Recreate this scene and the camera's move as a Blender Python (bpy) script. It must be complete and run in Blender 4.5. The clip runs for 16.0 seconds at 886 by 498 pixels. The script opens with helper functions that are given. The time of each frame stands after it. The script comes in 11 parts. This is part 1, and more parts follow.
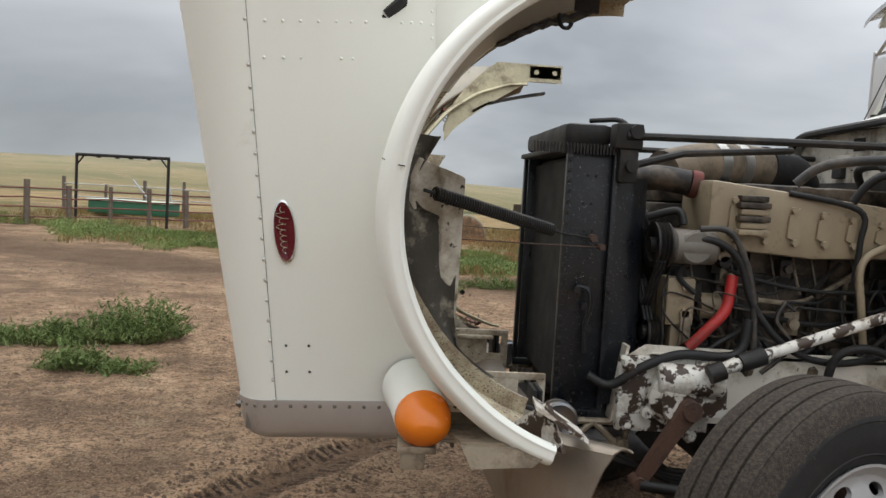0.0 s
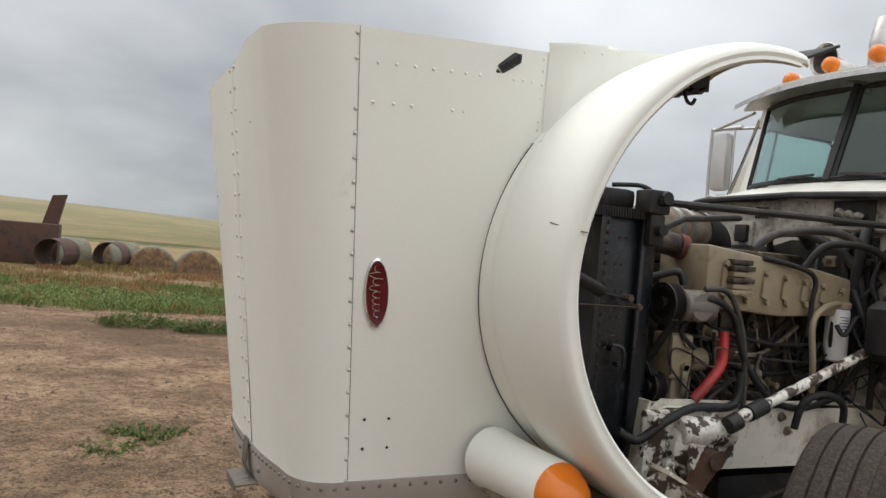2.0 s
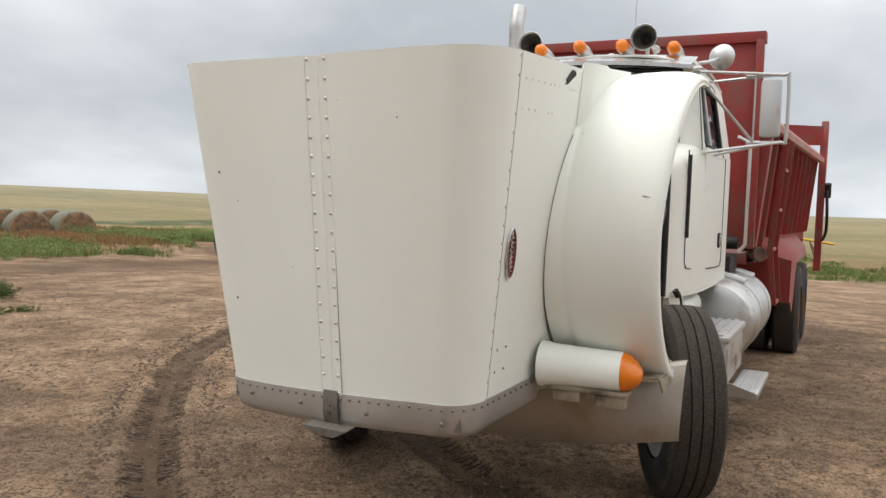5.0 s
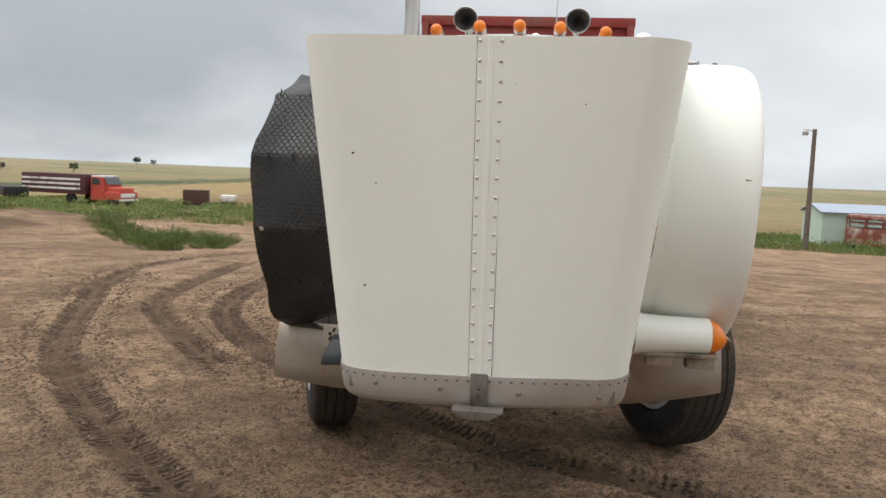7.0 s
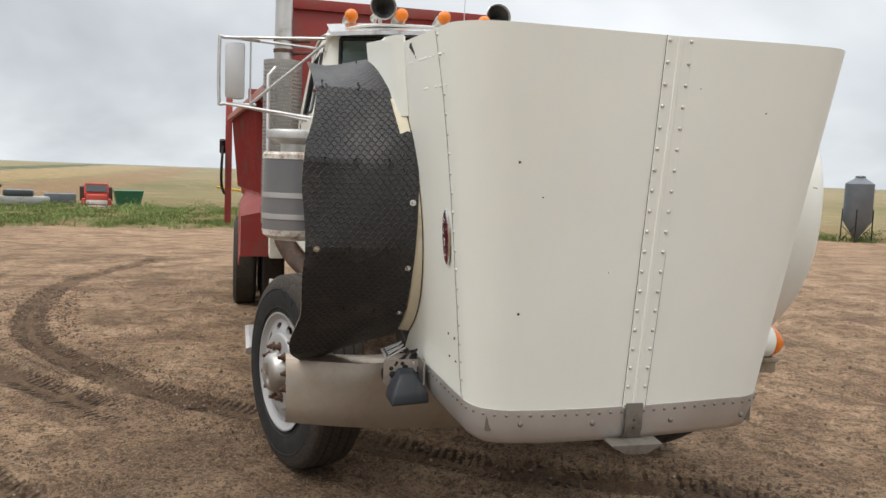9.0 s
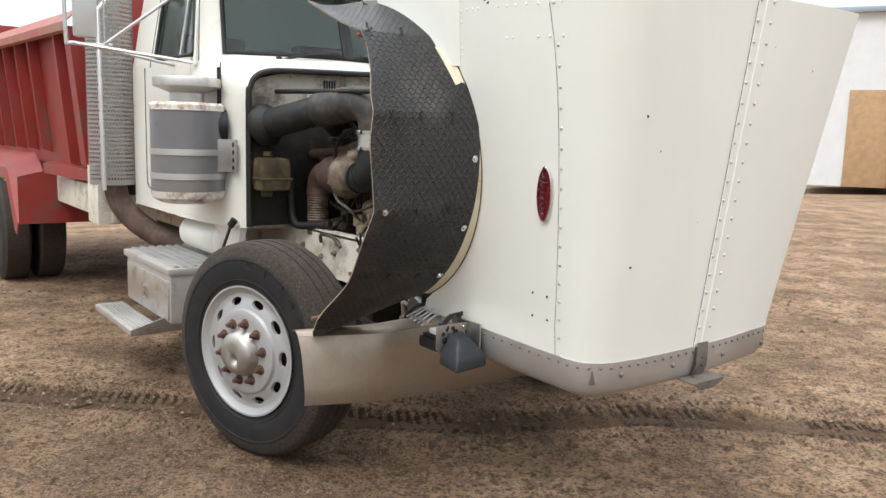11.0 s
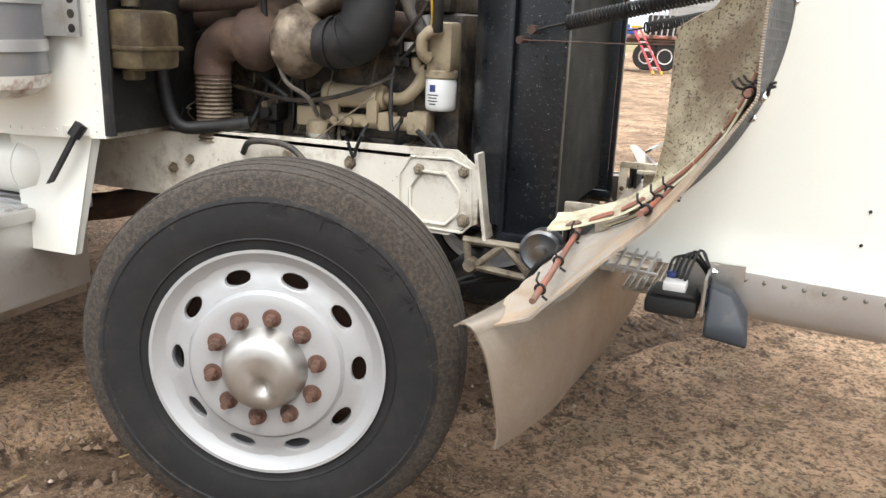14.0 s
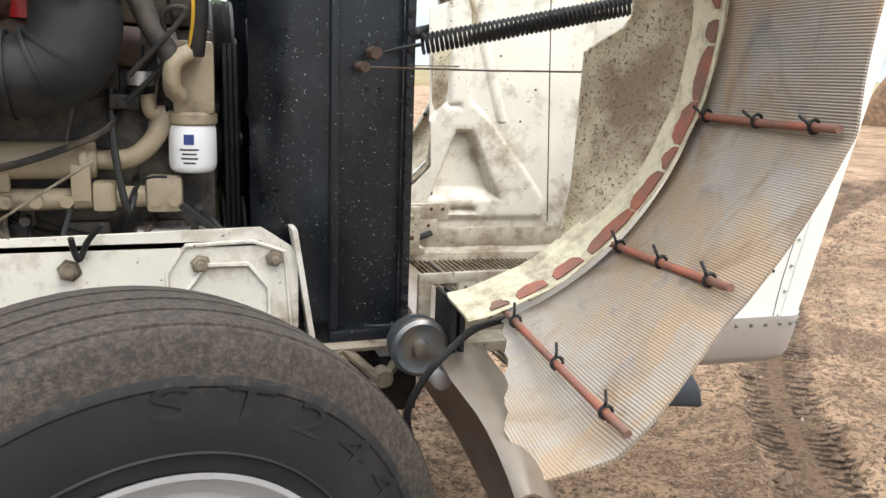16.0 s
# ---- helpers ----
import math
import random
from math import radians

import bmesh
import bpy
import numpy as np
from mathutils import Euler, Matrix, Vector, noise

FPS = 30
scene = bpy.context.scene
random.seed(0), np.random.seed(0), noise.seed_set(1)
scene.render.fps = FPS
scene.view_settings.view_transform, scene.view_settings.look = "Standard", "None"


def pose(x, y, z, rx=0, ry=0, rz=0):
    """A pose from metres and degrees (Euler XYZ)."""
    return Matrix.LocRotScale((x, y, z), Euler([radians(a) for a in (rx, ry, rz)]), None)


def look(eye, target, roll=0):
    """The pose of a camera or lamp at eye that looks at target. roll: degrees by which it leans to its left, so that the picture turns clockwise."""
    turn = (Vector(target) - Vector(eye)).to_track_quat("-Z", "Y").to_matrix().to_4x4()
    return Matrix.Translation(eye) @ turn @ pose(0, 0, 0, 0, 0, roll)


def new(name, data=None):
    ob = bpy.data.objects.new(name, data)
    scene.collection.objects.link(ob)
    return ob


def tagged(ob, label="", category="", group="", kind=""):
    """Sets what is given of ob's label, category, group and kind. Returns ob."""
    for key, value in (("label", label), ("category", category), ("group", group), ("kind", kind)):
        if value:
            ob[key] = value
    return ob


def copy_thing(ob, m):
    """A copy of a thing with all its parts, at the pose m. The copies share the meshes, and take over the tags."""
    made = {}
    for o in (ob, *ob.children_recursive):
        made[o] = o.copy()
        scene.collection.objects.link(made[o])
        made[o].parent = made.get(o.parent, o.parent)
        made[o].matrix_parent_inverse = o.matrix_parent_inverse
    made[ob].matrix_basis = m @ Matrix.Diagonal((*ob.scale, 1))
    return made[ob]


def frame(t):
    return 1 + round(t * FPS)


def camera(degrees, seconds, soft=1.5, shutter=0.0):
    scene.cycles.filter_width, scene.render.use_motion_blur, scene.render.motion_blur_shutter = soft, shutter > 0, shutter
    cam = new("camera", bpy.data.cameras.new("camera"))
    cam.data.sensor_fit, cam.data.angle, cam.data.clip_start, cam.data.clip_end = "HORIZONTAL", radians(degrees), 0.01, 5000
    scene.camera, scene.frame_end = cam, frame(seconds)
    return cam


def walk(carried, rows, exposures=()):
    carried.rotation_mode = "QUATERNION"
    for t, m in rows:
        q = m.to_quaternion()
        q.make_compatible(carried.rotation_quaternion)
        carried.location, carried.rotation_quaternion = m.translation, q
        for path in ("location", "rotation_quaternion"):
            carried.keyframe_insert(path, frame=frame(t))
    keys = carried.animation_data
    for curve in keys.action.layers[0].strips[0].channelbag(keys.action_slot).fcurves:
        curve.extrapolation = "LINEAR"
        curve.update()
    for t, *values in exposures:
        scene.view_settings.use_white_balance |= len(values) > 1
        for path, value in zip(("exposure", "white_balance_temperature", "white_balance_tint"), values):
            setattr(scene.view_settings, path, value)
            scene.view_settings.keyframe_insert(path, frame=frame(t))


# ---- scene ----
cam = camera(57.9, 16.0)
PATH = [
    (0, (1.202, 3.299, 1.549), (1.052, 1.309, 1.408), 3.3),
    (0.5, (1.388, 3.337, 1.584), (1.053, 1.365, 1.608), 4.2),
    (1, (1.63, 3.155, 1.58), (1.071, 1.237, 1.681), 4.7),
    (1.5, (1.953, 3.016, 1.54), (1.222, 1.156, 1.618), 4.9),
    (2, (2.343, 2.883, 1.539), (1.497, 1.07, 1.539), 5.0),
    (2.5, (2.706, 2.648, 1.56), (1.659, 0.944, 1.561), 4.6),
    (3, (3.087, 2.561, 1.572), (1.806, 1.026, 1.541), 4.6),
    (3.5, (3.431, 2.443, 1.566), (1.957, 1.093, 1.478), 4.0),
    (4, (3.78, 2.27, 1.575), (2.17, 1.087, 1.473), 2.8),
    (4.5, (4.124, 2.104, 1.582), (2.419, 1.064, 1.474), 2.8),
    (4.7, (4.23, 2.006, 1.578), (2.493, 1.022, 1.467), 2.4),
    (7, (4.882, 0.213, 1.605), (2.904, -0.019, 1.419), 2.2),
    (7.5, (4.816, -0.19, 1.609), (2.832, -0.278, 1.373), 1.8),
    (8, (4.707, -0.634, 1.581), (2.728, -0.531, 1.315), 1.5),
    (8.5, (4.572, -1.038, 1.6), (2.607, -0.77, 1.34), 1.3),
    (9, (4.345, -1.425, 1.62), (2.416, -0.929, 1.438), 2.2),
    (9.2, (4.311, -1.588, 1.615), (2.406, -1.003, 1.437), 2.7),
    (11.3, (3.365, -2.765, 1.591), (1.822, -1.53, 1.283), 1.0),
    (11.5, (3.204, -2.81, 1.571), (1.692, -1.543, 1.244), 0.6),
    (12, (2.75, -2.927, 1.525), (1.368, -1.536, 1.13), 1.0),
    (12.5, (2.323, -2.997, 1.511), (1.068, -1.505, 1.067), 2.3),
    (13, (1.886, -2.969, 1.498), (0.766, -1.38, 1.026), 2.9),
    (13.5, (1.485, -2.967, 1.46), (0.539, -1.283, 0.942), 2.1),
    (14, (1.162, -2.841, 1.427), (0.433, -1.06, 0.884), 2.3),
    (14.5, (0.824, -2.661, 1.421), (0.372, -0.785, 0.894), 3.3),
    (15, (0.517, -2.525, 1.415), (0.466, -0.593, 0.901), 3.4),
    (15.5, (0.285, -2.342, 1.389), (0.553, -0.424, 0.892), 2.4),
    (16, (0.045, -2.216, 1.395), (0.672, -0.37, 0.951), 2.2),
]
walk(cam, [(t, look(eye, target, roll)) for t, eye, target, roll in PATH], exposures=[(0, 0.22, 6500, 10), (0.5, -0.16, 6600, 10), (1.0, -0.3, 6600, 10), (1.5, -0.12, 6600, 10), (2.5, 0.3, 6600, 10), (3.0, 0.14, 6600, 10), (4.5, 0.3, 6600, 10), (7.0, 0.22, 6600, 10), (7.5, 0.36, 6600, 10), (8.5, 0.45, 6600, 10), (9.0, 0.32, 6600, 10), (11.5, 0.95, 6350, 10), (12.5, 1.16, 6300, 10), (13.0, 1.32, 6280, 10), (14.0, 1.45, 6400, 10), (14.5, 1.5, 6420, 10), (15.0, 1.35, 6400, 10), (15.5, 1.25, 6300, 10), (16.0, 1.33, 6330, 10)])

# ---- world and light ----
EXPOSURE = 0.0
SUN_DIR = Vector((0.35, -0.60, 1.0)).normalized()
world = bpy.data.worlds.new("overcast_world")
scene.world = world
world.use_nodes = True
wn, wl = world.node_tree.nodes, world.node_tree.links
wn.clear()


def wnode(kind, **inputs):
    n = wn.new(kind)
    for key, value in inputs.items():
        n.inputs[key].default_value = value
    return n


w_out = wnode("ShaderNodeOutputWorld")
w_bg = wnode("ShaderNodeBackground", Strength=1.0)
w_sky = wnode("ShaderNodeTexSky")
w_sky.sky_type = "NISHITA"
w_sky.sun_disc = False
w_sky.sun_elevation = math.asin(SUN_DIR.z)
w_sky.sun_rotation = math.atan2(SUN_DIR.x, SUN_DIR.y)
w_geo = wnode("ShaderNodeTexCoord")
w_sep = wnode("ShaderNodeSeparateXYZ")
wl.new(w_geo.outputs["Generated"], w_sep.inputs[0])
# overcast gradient: the zenith is brighter than the horizon
w_grad = wnode("ShaderNodeValToRGB")
cr = w_grad.color_ramp
cr.elements[0].position, cr.elements[0].color = 0.0, (0.55, 0.59, 0.625, 1)
cr.elements[1].position, cr.elements[1].color = 1.0, (2.2, 2.22, 2.25, 1)
e = cr.elements.new(0.10)
e.color = (0.54, 0.57, 0.60, 1)
e = cr.elements.new(0.35)
e.color = (0.74, 0.76, 0.79, 1)
wl.new(w_sep.outputs["Z"], w_grad.inputs[0])
# cloud decks, flattened towards the horizon
w_add = wnode("ShaderNodeMath")
w_add.operation = "ADD"
w_add.inputs[1].default_value = 0.34
wl.new(w_sep.outputs["Z"], w_add.inputs[0])
w_div = wnode("ShaderNodeVectorMath")
w_div.operation = "DIVIDE"
w_com = wnode("ShaderNodeCombineXYZ")
for k in "XYZ":
    wl.new(w_add.outputs[0], w_com.inputs[k])
wl.new(w_geo.outputs["Generated"], w_div.inputs[0])
wl.new(w_com.outputs[0], w_div.inputs[1])
w_noise = wnode("ShaderNodeTexNoise", Scale=0.75, Detail=5.0, Roughness=0.5, Distortion=0.3)
wl.new(w_div.outputs[0], w_noise.inputs["Vector"])
w_ramp = wnode("ShaderNodeValToRGB")
w_ramp.color_ramp.elements[0].position, w_ramp.color_ramp.elements[0].color = 0.34, (0.62, 0.64, 0.66, 1)
w_ramp.color_ramp.elements[1].position, w_ramp.color_ramp.elements[1].color = 0.68, (1.34, 1.33, 1.32, 1)
wl.new(w_noise.outputs["Fac"], w_ramp.inputs[0])
w_mul = wnode("ShaderNodeMix")
w_mul.data_type, w_mul.blend_type = "RGBA", "MULTIPLY"
w_mul.inputs[0].default_value = 1.0
wl.new(w_grad.outputs[0], w_mul.inputs[6])
wl.new(w_ramp.outputs[0], w_mul.inputs[7])
w_skys = wnode("ShaderNodeVectorMath")
w_skys.operation = "SCALE"
w_skys.inputs["Scale"].default_value = 0.05
wl.new(w_sky.outputs[0], w_skys.inputs[0])
w_mix = wnode("ShaderNodeMix")
w_mix.data_type = "RGBA"
w_mix.inputs[0].default_value = 0.9
# thinner cloud, and so a brighter sky, over the fields behind the truck
w_dot = wnode("ShaderNodeVectorMath")
w_dot.operation = "DOT_PRODUCT"
w_dot.inputs[1].default_value = (-0.95, 0.25, 0.15)
wl.new(w_geo.outputs["Generated"], w_dot.inputs[0])
w_side = wnode("ShaderNodeMapRange", **{"From Min": -0.5, "From Max": 0.75, "To Min": 0.80, "To Max": 1.18})
w_side.interpolation_type = "SMOOTHSTEP"
wl.new(w_dot.outputs["Value"], w_side.inputs["Value"])
w_lit = wnode("ShaderNodeVectorMath")
w_lit.operation = "SCALE"
wl.new(w_mul.outputs[2], w_lit.inputs[0])
wl.new(w_side.outputs[0], w_lit.inputs["Scale"])
wl.new(w_skys.outputs[0], w_mix.inputs[6])
wl.new(w_lit.outputs[0], w_mix.inputs[7])
wl.new(w_mix.outputs[2], w_bg.inputs["Color"])
wl.new(w_bg.outputs[0], w_out.inputs[0])

sun_data = bpy.data.lights.new("sun", "SUN")
sun_data.energy, sun_data.angle, sun_data.color = 0.9, radians(26), (1.0, 0.96, 0.9)
sun = new("sun", sun_data)
sun.matrix_world = look(SUN_DIR * 50, (0, 0, 0))
scene.view_settings.exposure = EXPOSURE


# ---- mesh helpers ----
def V(*p):
    return Vector(p)


def part(name, bm, material, parent=None, label="", smooth=40, kind=""):
    me = bpy.data.meshes.new(name)
    bm.normal_update()
    bm.to_mesh(me)
    bm.free()
    for m in material if isinstance(material, (list, tuple)) else (material,):
        me.materials.append(m)
    if smooth:
        me.polygons.foreach_set("use_smooth", [True] * len(me.polygons))
        me.set_sharp_from_angle(angle=radians(smooth))
    ob = new(name, me)
    ob.parent = parent
    if label or kind:
        tagged(ob, label, kind=kind)
    return ob


def thing(name, label, category, group="", at=(0, 0, 0), turn=0, kind=""):
    ob = new(name)
    ob.empty_display_size = 0.2
    ob.matrix_world = pose(*at, 0, 0, turn)
    return tagged(ob, label, category, group, kind)


def mesh_like(name, source, parent, m):
    """Another object on the same mesh."""
    ob = new(name, source.data)
    ob.parent = parent
    ob.matrix_basis = m
    return ob


def frame_of(p0, p1):
    a = (Vector(p1) - Vector(p0)).normalized()
    u = a.orthogonal().normalized()
    return a, u, a.cross(u)


def box(bm, lo, hi, bevel=0.0, m=None, mat=0):
    x0, y0, z0 = lo
    x1, y1, z1 = hi
    vs = [bm.verts.new((x, y, z)) for x in (x0, x1) for y in (y0, y1) for z in (z0, z1)]
    fs = [bm.faces.new([vs[i] for i in q]) for q in ((0, 1, 3, 2), (4, 6, 7, 5), (0, 4, 5, 1), (2, 3, 7, 6), (0, 2, 6, 4), (1, 5, 7, 3))]
    for f in fs:
        f.material_index = mat
    if bevel:
        es = list({e for f in fs for e in f.edges})
        r = bmesh.ops.bevel(bm, geom=es, offset=bevel, segments=2, profile=0.6, affect="EDGES")
        vs = list({v for f in r["faces"] for v in f.verts} | {v for v in vs if v.is_valid})
    if m is not None:
        bmesh.ops.transform(bm, matrix=m, verts=[v for v in vs if v.is_valid])
    return bm


def tube(bm, pts, r, n=10, rough=0, caps=True, mat=0, rib=0.0, ribs=0):
    """A round tube along a smooth line through pts. r may be a list. rib: depth of corrugation."""
    pts = [Vector(p) for p in pts]
    if rough and len(pts) > 2:
        line, rad = [], []
        for i in range(len(pts) - 1):
            a, b, c, d = pts[max(i - 1, 0)], pts[i], pts[i + 1], pts[min(i + 2, len(pts) - 1)]
            for k in range(rough):
                t = k / rough
                line.append(0.5 * (2 * b + (c - a) * t + (2 * a - 5 * b + 4 * c - d) * t * t + (3 * b - a - 3 * c + d) * t**3))
                rad.append((r[i] * (1 - t) + r[i + 1] * t) if isinstance(r, (list, tuple)) else r)
        line.append(pts[-1])
        rad.append(r[-1] if isinstance(r, (list, tuple)) else r)
    else:
        line = pts
        rad = list(r) if isinstance(r, (list, tuple)) else [r] * len(pts)
    rings, u = [], None
    for i, p in enumerate(line):
        a = (line[min(i + 1, len(line) - 1)] - line[max(i - 1, 0)])
        a = a.normalized() if a.length > 1e-9 else Vector((0, 0, 1))
        u = a.orthogonal().normalized() if u is None else (u - a * u.dot(a)).normalized()
        w = a.cross(u)
        rr = rad[i] * (1 + rib * (1 if i % 2 else -1))
        rings.append([bm.verts.new(p + rr * (math.cos(2 * math.pi * k / n) * u + math.sin(2 * math.pi * k / n) * w)) for k in range(n)])
    for a, b in zip(rings, rings[1:]):
        for k in range(n):
            bm.faces.new((a[k], a[(k + 1) % n], b[(k + 1) % n], b[k])).material_index = mat
    if caps:
        bm.faces.new(rings[0][::-1]).material_index = mat
        bm.faces.new(rings[-1]).material_index = mat
    return bm


def lathe(bm, profile, p0, axis, n=32, mat=0, mats=None):
    """Rings of (distance along axis, radius) about an axis through p0."""
    a = Vector(axis).normalized()
    u = a.orthogonal().normalized()
    w = a.cross(u)
    rings = []
    for h, r in profile:
        c = Vector(p0) + a * h
        if r < 1e-5:
            rings.append([bm.verts.new(c)])
        else:
            rings.append([bm.verts.new(c + r * (math.cos(2 * math.pi * k / n) * u + math.sin(2 * math.pi * k / n) * w)) for k in range(n)])
    for i, (s, t) in enumerate(zip(rings, rings[1:])):
        for k in range(n):
            q = [s[k % len(s)], s[(k + 1) % len(s)], t[(k + 1) % len(t)], t[k % len(t)]]
            q = list(dict.fromkeys(q))
            if len(q) > 2:
                bm.faces.new(q).material_index = mats[i] if mats else mat
    return bm


def cyl(bm, p0, p1, r, n=20, mat=0, r1=None, bevel=0.0):
    d = (Vector(p1) - Vector(p0)).length
    r1 = r if r1 is None else r1
    b = min(bevel, d / 3, r / 2)
    prof = [(0, 0), (0, r - b), (b, r), (d - b, r1), (d, r1 - b), (d, 0)] if b else [(0, 0), (0, r), (d, r1), (d, 0)]
    return lathe(bm, prof, p0, Vector(p1) - Vector(p0), n, mat)


def sheet(bm, grid, thick=0.0, mat=0, back=None, closed=False, skip=None):
    """A surface through rows of points, with a back face thick metres behind it (along minus the normal)."""
    rows, cols = len(grid), len(grid[0])
    g = [[Vector(p) for p in row] for row in grid]
    front = [[bm.verts.new(p) for p in row] for row in g]
    def nrm(i, j):
        a = g[min(i + 1, rows - 1)][j] - g[max(i - 1, 0)][j]
        b = g[i][min(j + 1, cols - 1)] - g[i][max(j - 1, 0)]
        n = a.cross(b)
        return n.normalized() if n.length > 1e-12 else Vector((0, 0, 1))
    rear = [[bm.verts.new(g[i][j] - thick * nrm(i, j)) for j in range(cols)] for i in range(rows)] if thick else None
    on = lambda i, j: 0 <= i < rows - 1 and 0 <= j < cols - 1 and not (skip and skip(i, j))
    for i in range(rows - 1):
        for j in range(cols - 1):
            if not on(i, j):
                continue
            q = ((i, j), (i + 1, j), (i + 1, j + 1), (i, j + 1))
            bm.faces.new([front[a][b] for a, b in q]).material_index = mat
            if thick:
                bm.faces.new([rear[a][b] for a, b in q][::-1]).material_index = mat if back is None else back
                for (a, b), (c, d), (ni, nj) in (((i, j), (i, j + 1), (i - 1, j)), ((i, j + 1), (i + 1, j + 1), (i, j + 1)), ((i + 1, j + 1), (i + 1, j), (i + 1, j)), ((i + 1, j), (i, j), (i, j - 1))):
                    if not on(ni, nj):
                        bm.faces.new((front[a][b], front[c][d], rear[c][d], rear[a][b])).material_index = mat
    bmesh.ops.delete(bm, geom=[v for v in bm.verts if not v.link_faces], context="VERTS")
    return bm


def plate(bm, pts, depth, mat=0):
    """A flat plate: the polygon pts pushed along depth."""
    a = [bm.verts.new(Vector(p)) for p in pts]
    b = [bm.verts.new(Vector(p) + Vector(depth)) for p in pts]
    bm.faces.new(a[::-1]).material_index = mat
    bm.faces.new(b).material_index = mat
    for i in range(len(a)):
        j = (i + 1) % len(a)
        bm.faces.new((a[i], a[j], b[j], b[i])).material_index = mat
    bmesh.ops.recalc_face_normals(bm, faces=bm.faces)
    return bm


def rounded(x0, x1, y0, y1, r, n=5):
    """Corner-rounded rectangle as 2D points."""
    out = []
    for cx, cy, a0 in ((x1 - r, y1 - r, 0), (x0 + r, y1 - r, 90), (x0 + r, y0 + r, 180), (x1 - r, y0 + r, 270)):
        for k in range(n + 1):
            a = radians(a0 + 90 * k / n)
            out.append((cx + r * math.cos(a), cy + r * math.sin(a)))
    return out


def nb():
    return bmesh.new()


# ---- materials ----
def material(name, base, rough=0.5, metal=0.0, var=0.12, scale=6.0, fine=60.0, bump=0.15, dirt=None, dirt_amount=0.0, dirt_scale=3.0, spots=None, spot_amount=0.0, spot_scale=40.0, coat=0.0, island=0.0):
    """A surface with broad and fine variation, dirt in patches and small spots of another colour."""
    m = bpy.data.materials.new(name)
    m.use_nodes = True
    nt = m.node_tree
    N, L = nt.nodes, nt.links
    p = N["Principled BSDF"]
    tc = N.new("ShaderNodeTexCoord")

    def noise_node(sc, detail=4.0, rough_=0.6):
        n = N.new("ShaderNodeTexNoise")
        n.inputs["Scale"].default_value, n.inputs["Detail"].default_value, n.inputs["Roughness"].default_value = sc, detail, rough_
        L.new(tc.outputs["Object"], n.inputs["Vector"])
        return n

    def ramp(src, a, b, ca=0.0, cb=1.0):
        r = N.new("ShaderNodeMapRange")
        r.inputs["From Min"].default_value, r.inputs["From Max"].default_value = a, b
        r.inputs["To Min"].default_value, r.inputs["To Max"].default_value = ca, cb
        L.new(src, r.inputs["Value"])
        return r.outputs["Result"]

    def mix(fac, a, b):
        x = N.new("ShaderNodeMix")
        x.data_type = "RGBA"
        for sock, val in ((0, fac), (6, a), (7, b)):
            if hasattr(val, "is_linked"):
                L.new(val, x.inputs[sock])
            else:
                x.inputs[sock].default_value = (*val, 1) if isinstance(val, tuple) else val
        return x.outputs[2]

    broad, grain = noise_node(scale), noise_node(fine, 3.0)
    dark = tuple(c * (1 - var) for c in base)
    light = tuple(min(1, c * (1 + var)) for c in base)
    col = mix(ramp(broad.outputs["Fac"], 0.3, 0.7), dark, light)
    gfac = ramp(grain.outputs["Fac"], 0.35, 0.75, 0.0, min(1.0, var * 2.2))
    col = mix(gfac, col, tuple(c * 0.72 for c in base))
    rsock = ramp(broad.outputs["Fac"], 0.3, 0.7, max(0.03, rough - 0.08), min(1, rough + 0.1))
    if dirt:
        d1 = noise_node(dirt_scale, 6.0, 0.68)
        dfac = ramp(d1.outputs["Fac"], 0.62 - 0.45 * dirt_amount, 0.82 - 0.45 * dirt_amount)
        col = mix(dfac, col, dirt)
    if spots:
        s1 = noise_node(spot_scale, 4.0 if spot_scale < 30 else 2.0, 0.6 if spot_scale < 30 else 0.5)
        sfac = ramp(s1.outputs["Fac"], 0.72 - 0.3 * spot_amount, 0.76 - 0.3 * spot_amount)
        col = mix(sfac, col, spots)
    if island:
        oi = N.new("ShaderNodeObjectInfo")
        hs = N.new("ShaderNodeHueSaturation")
        L.new(ramp(oi.outputs["Random"], 0, 1, 1 - island, 1 + island), hs.inputs["Value"])
        L.new(col, hs.inputs["Color"])
        col = hs.outputs[0]
    L.new(col, p.inputs["Base Color"])
    L.new(rsock, p.inputs["Roughness"])
    p.inputs["Metallic"].default_value = metal
    if coat:
        p.inputs["Coat Weight"].default_value = coat
        p.inputs["Coat Roughness"].default_value = 0.25
    if bump:
        b = N.new("ShaderNodeBump")
        b.inputs["Strength"].default_value = bump
        b.inputs["Distance"].default_value = 0.004
        L.new(grain.outputs["Fac"], b.inputs["Height"])
        L.new(b.outputs[0], p.inputs["Normal"])
    return m


white = material("white_paint", (0.855, 0.870, 0.805), 0.56, var=0.025, scale=1.4, fine=140, bump=0.012, dirt=(0.62, 0.57, 0.47), dirt_amount=-0.2, dirt_scale=2.2)
white_cab = material("cab_white_paint", (0.78, 0.775, 0.71), 0.4, var=0.03, scale=2, fine=120, bump=0.015, dirt=(0.55, 0.5, 0.4), dirt_amount=0.0, dirt_scale=3.5, coat=0.2)
white_worn = material("worn_white_paint", (0.70, 0.66, 0.57), 0.55, var=0.08, scale=5, fine=80, bump=0.05, dirt=(0.28, 0.22, 0.15), dirt_amount=0.24, dirt_scale=6, spots=(0.10, 0.075, 0.055), spot_amount=0.05, spot_scale=70)
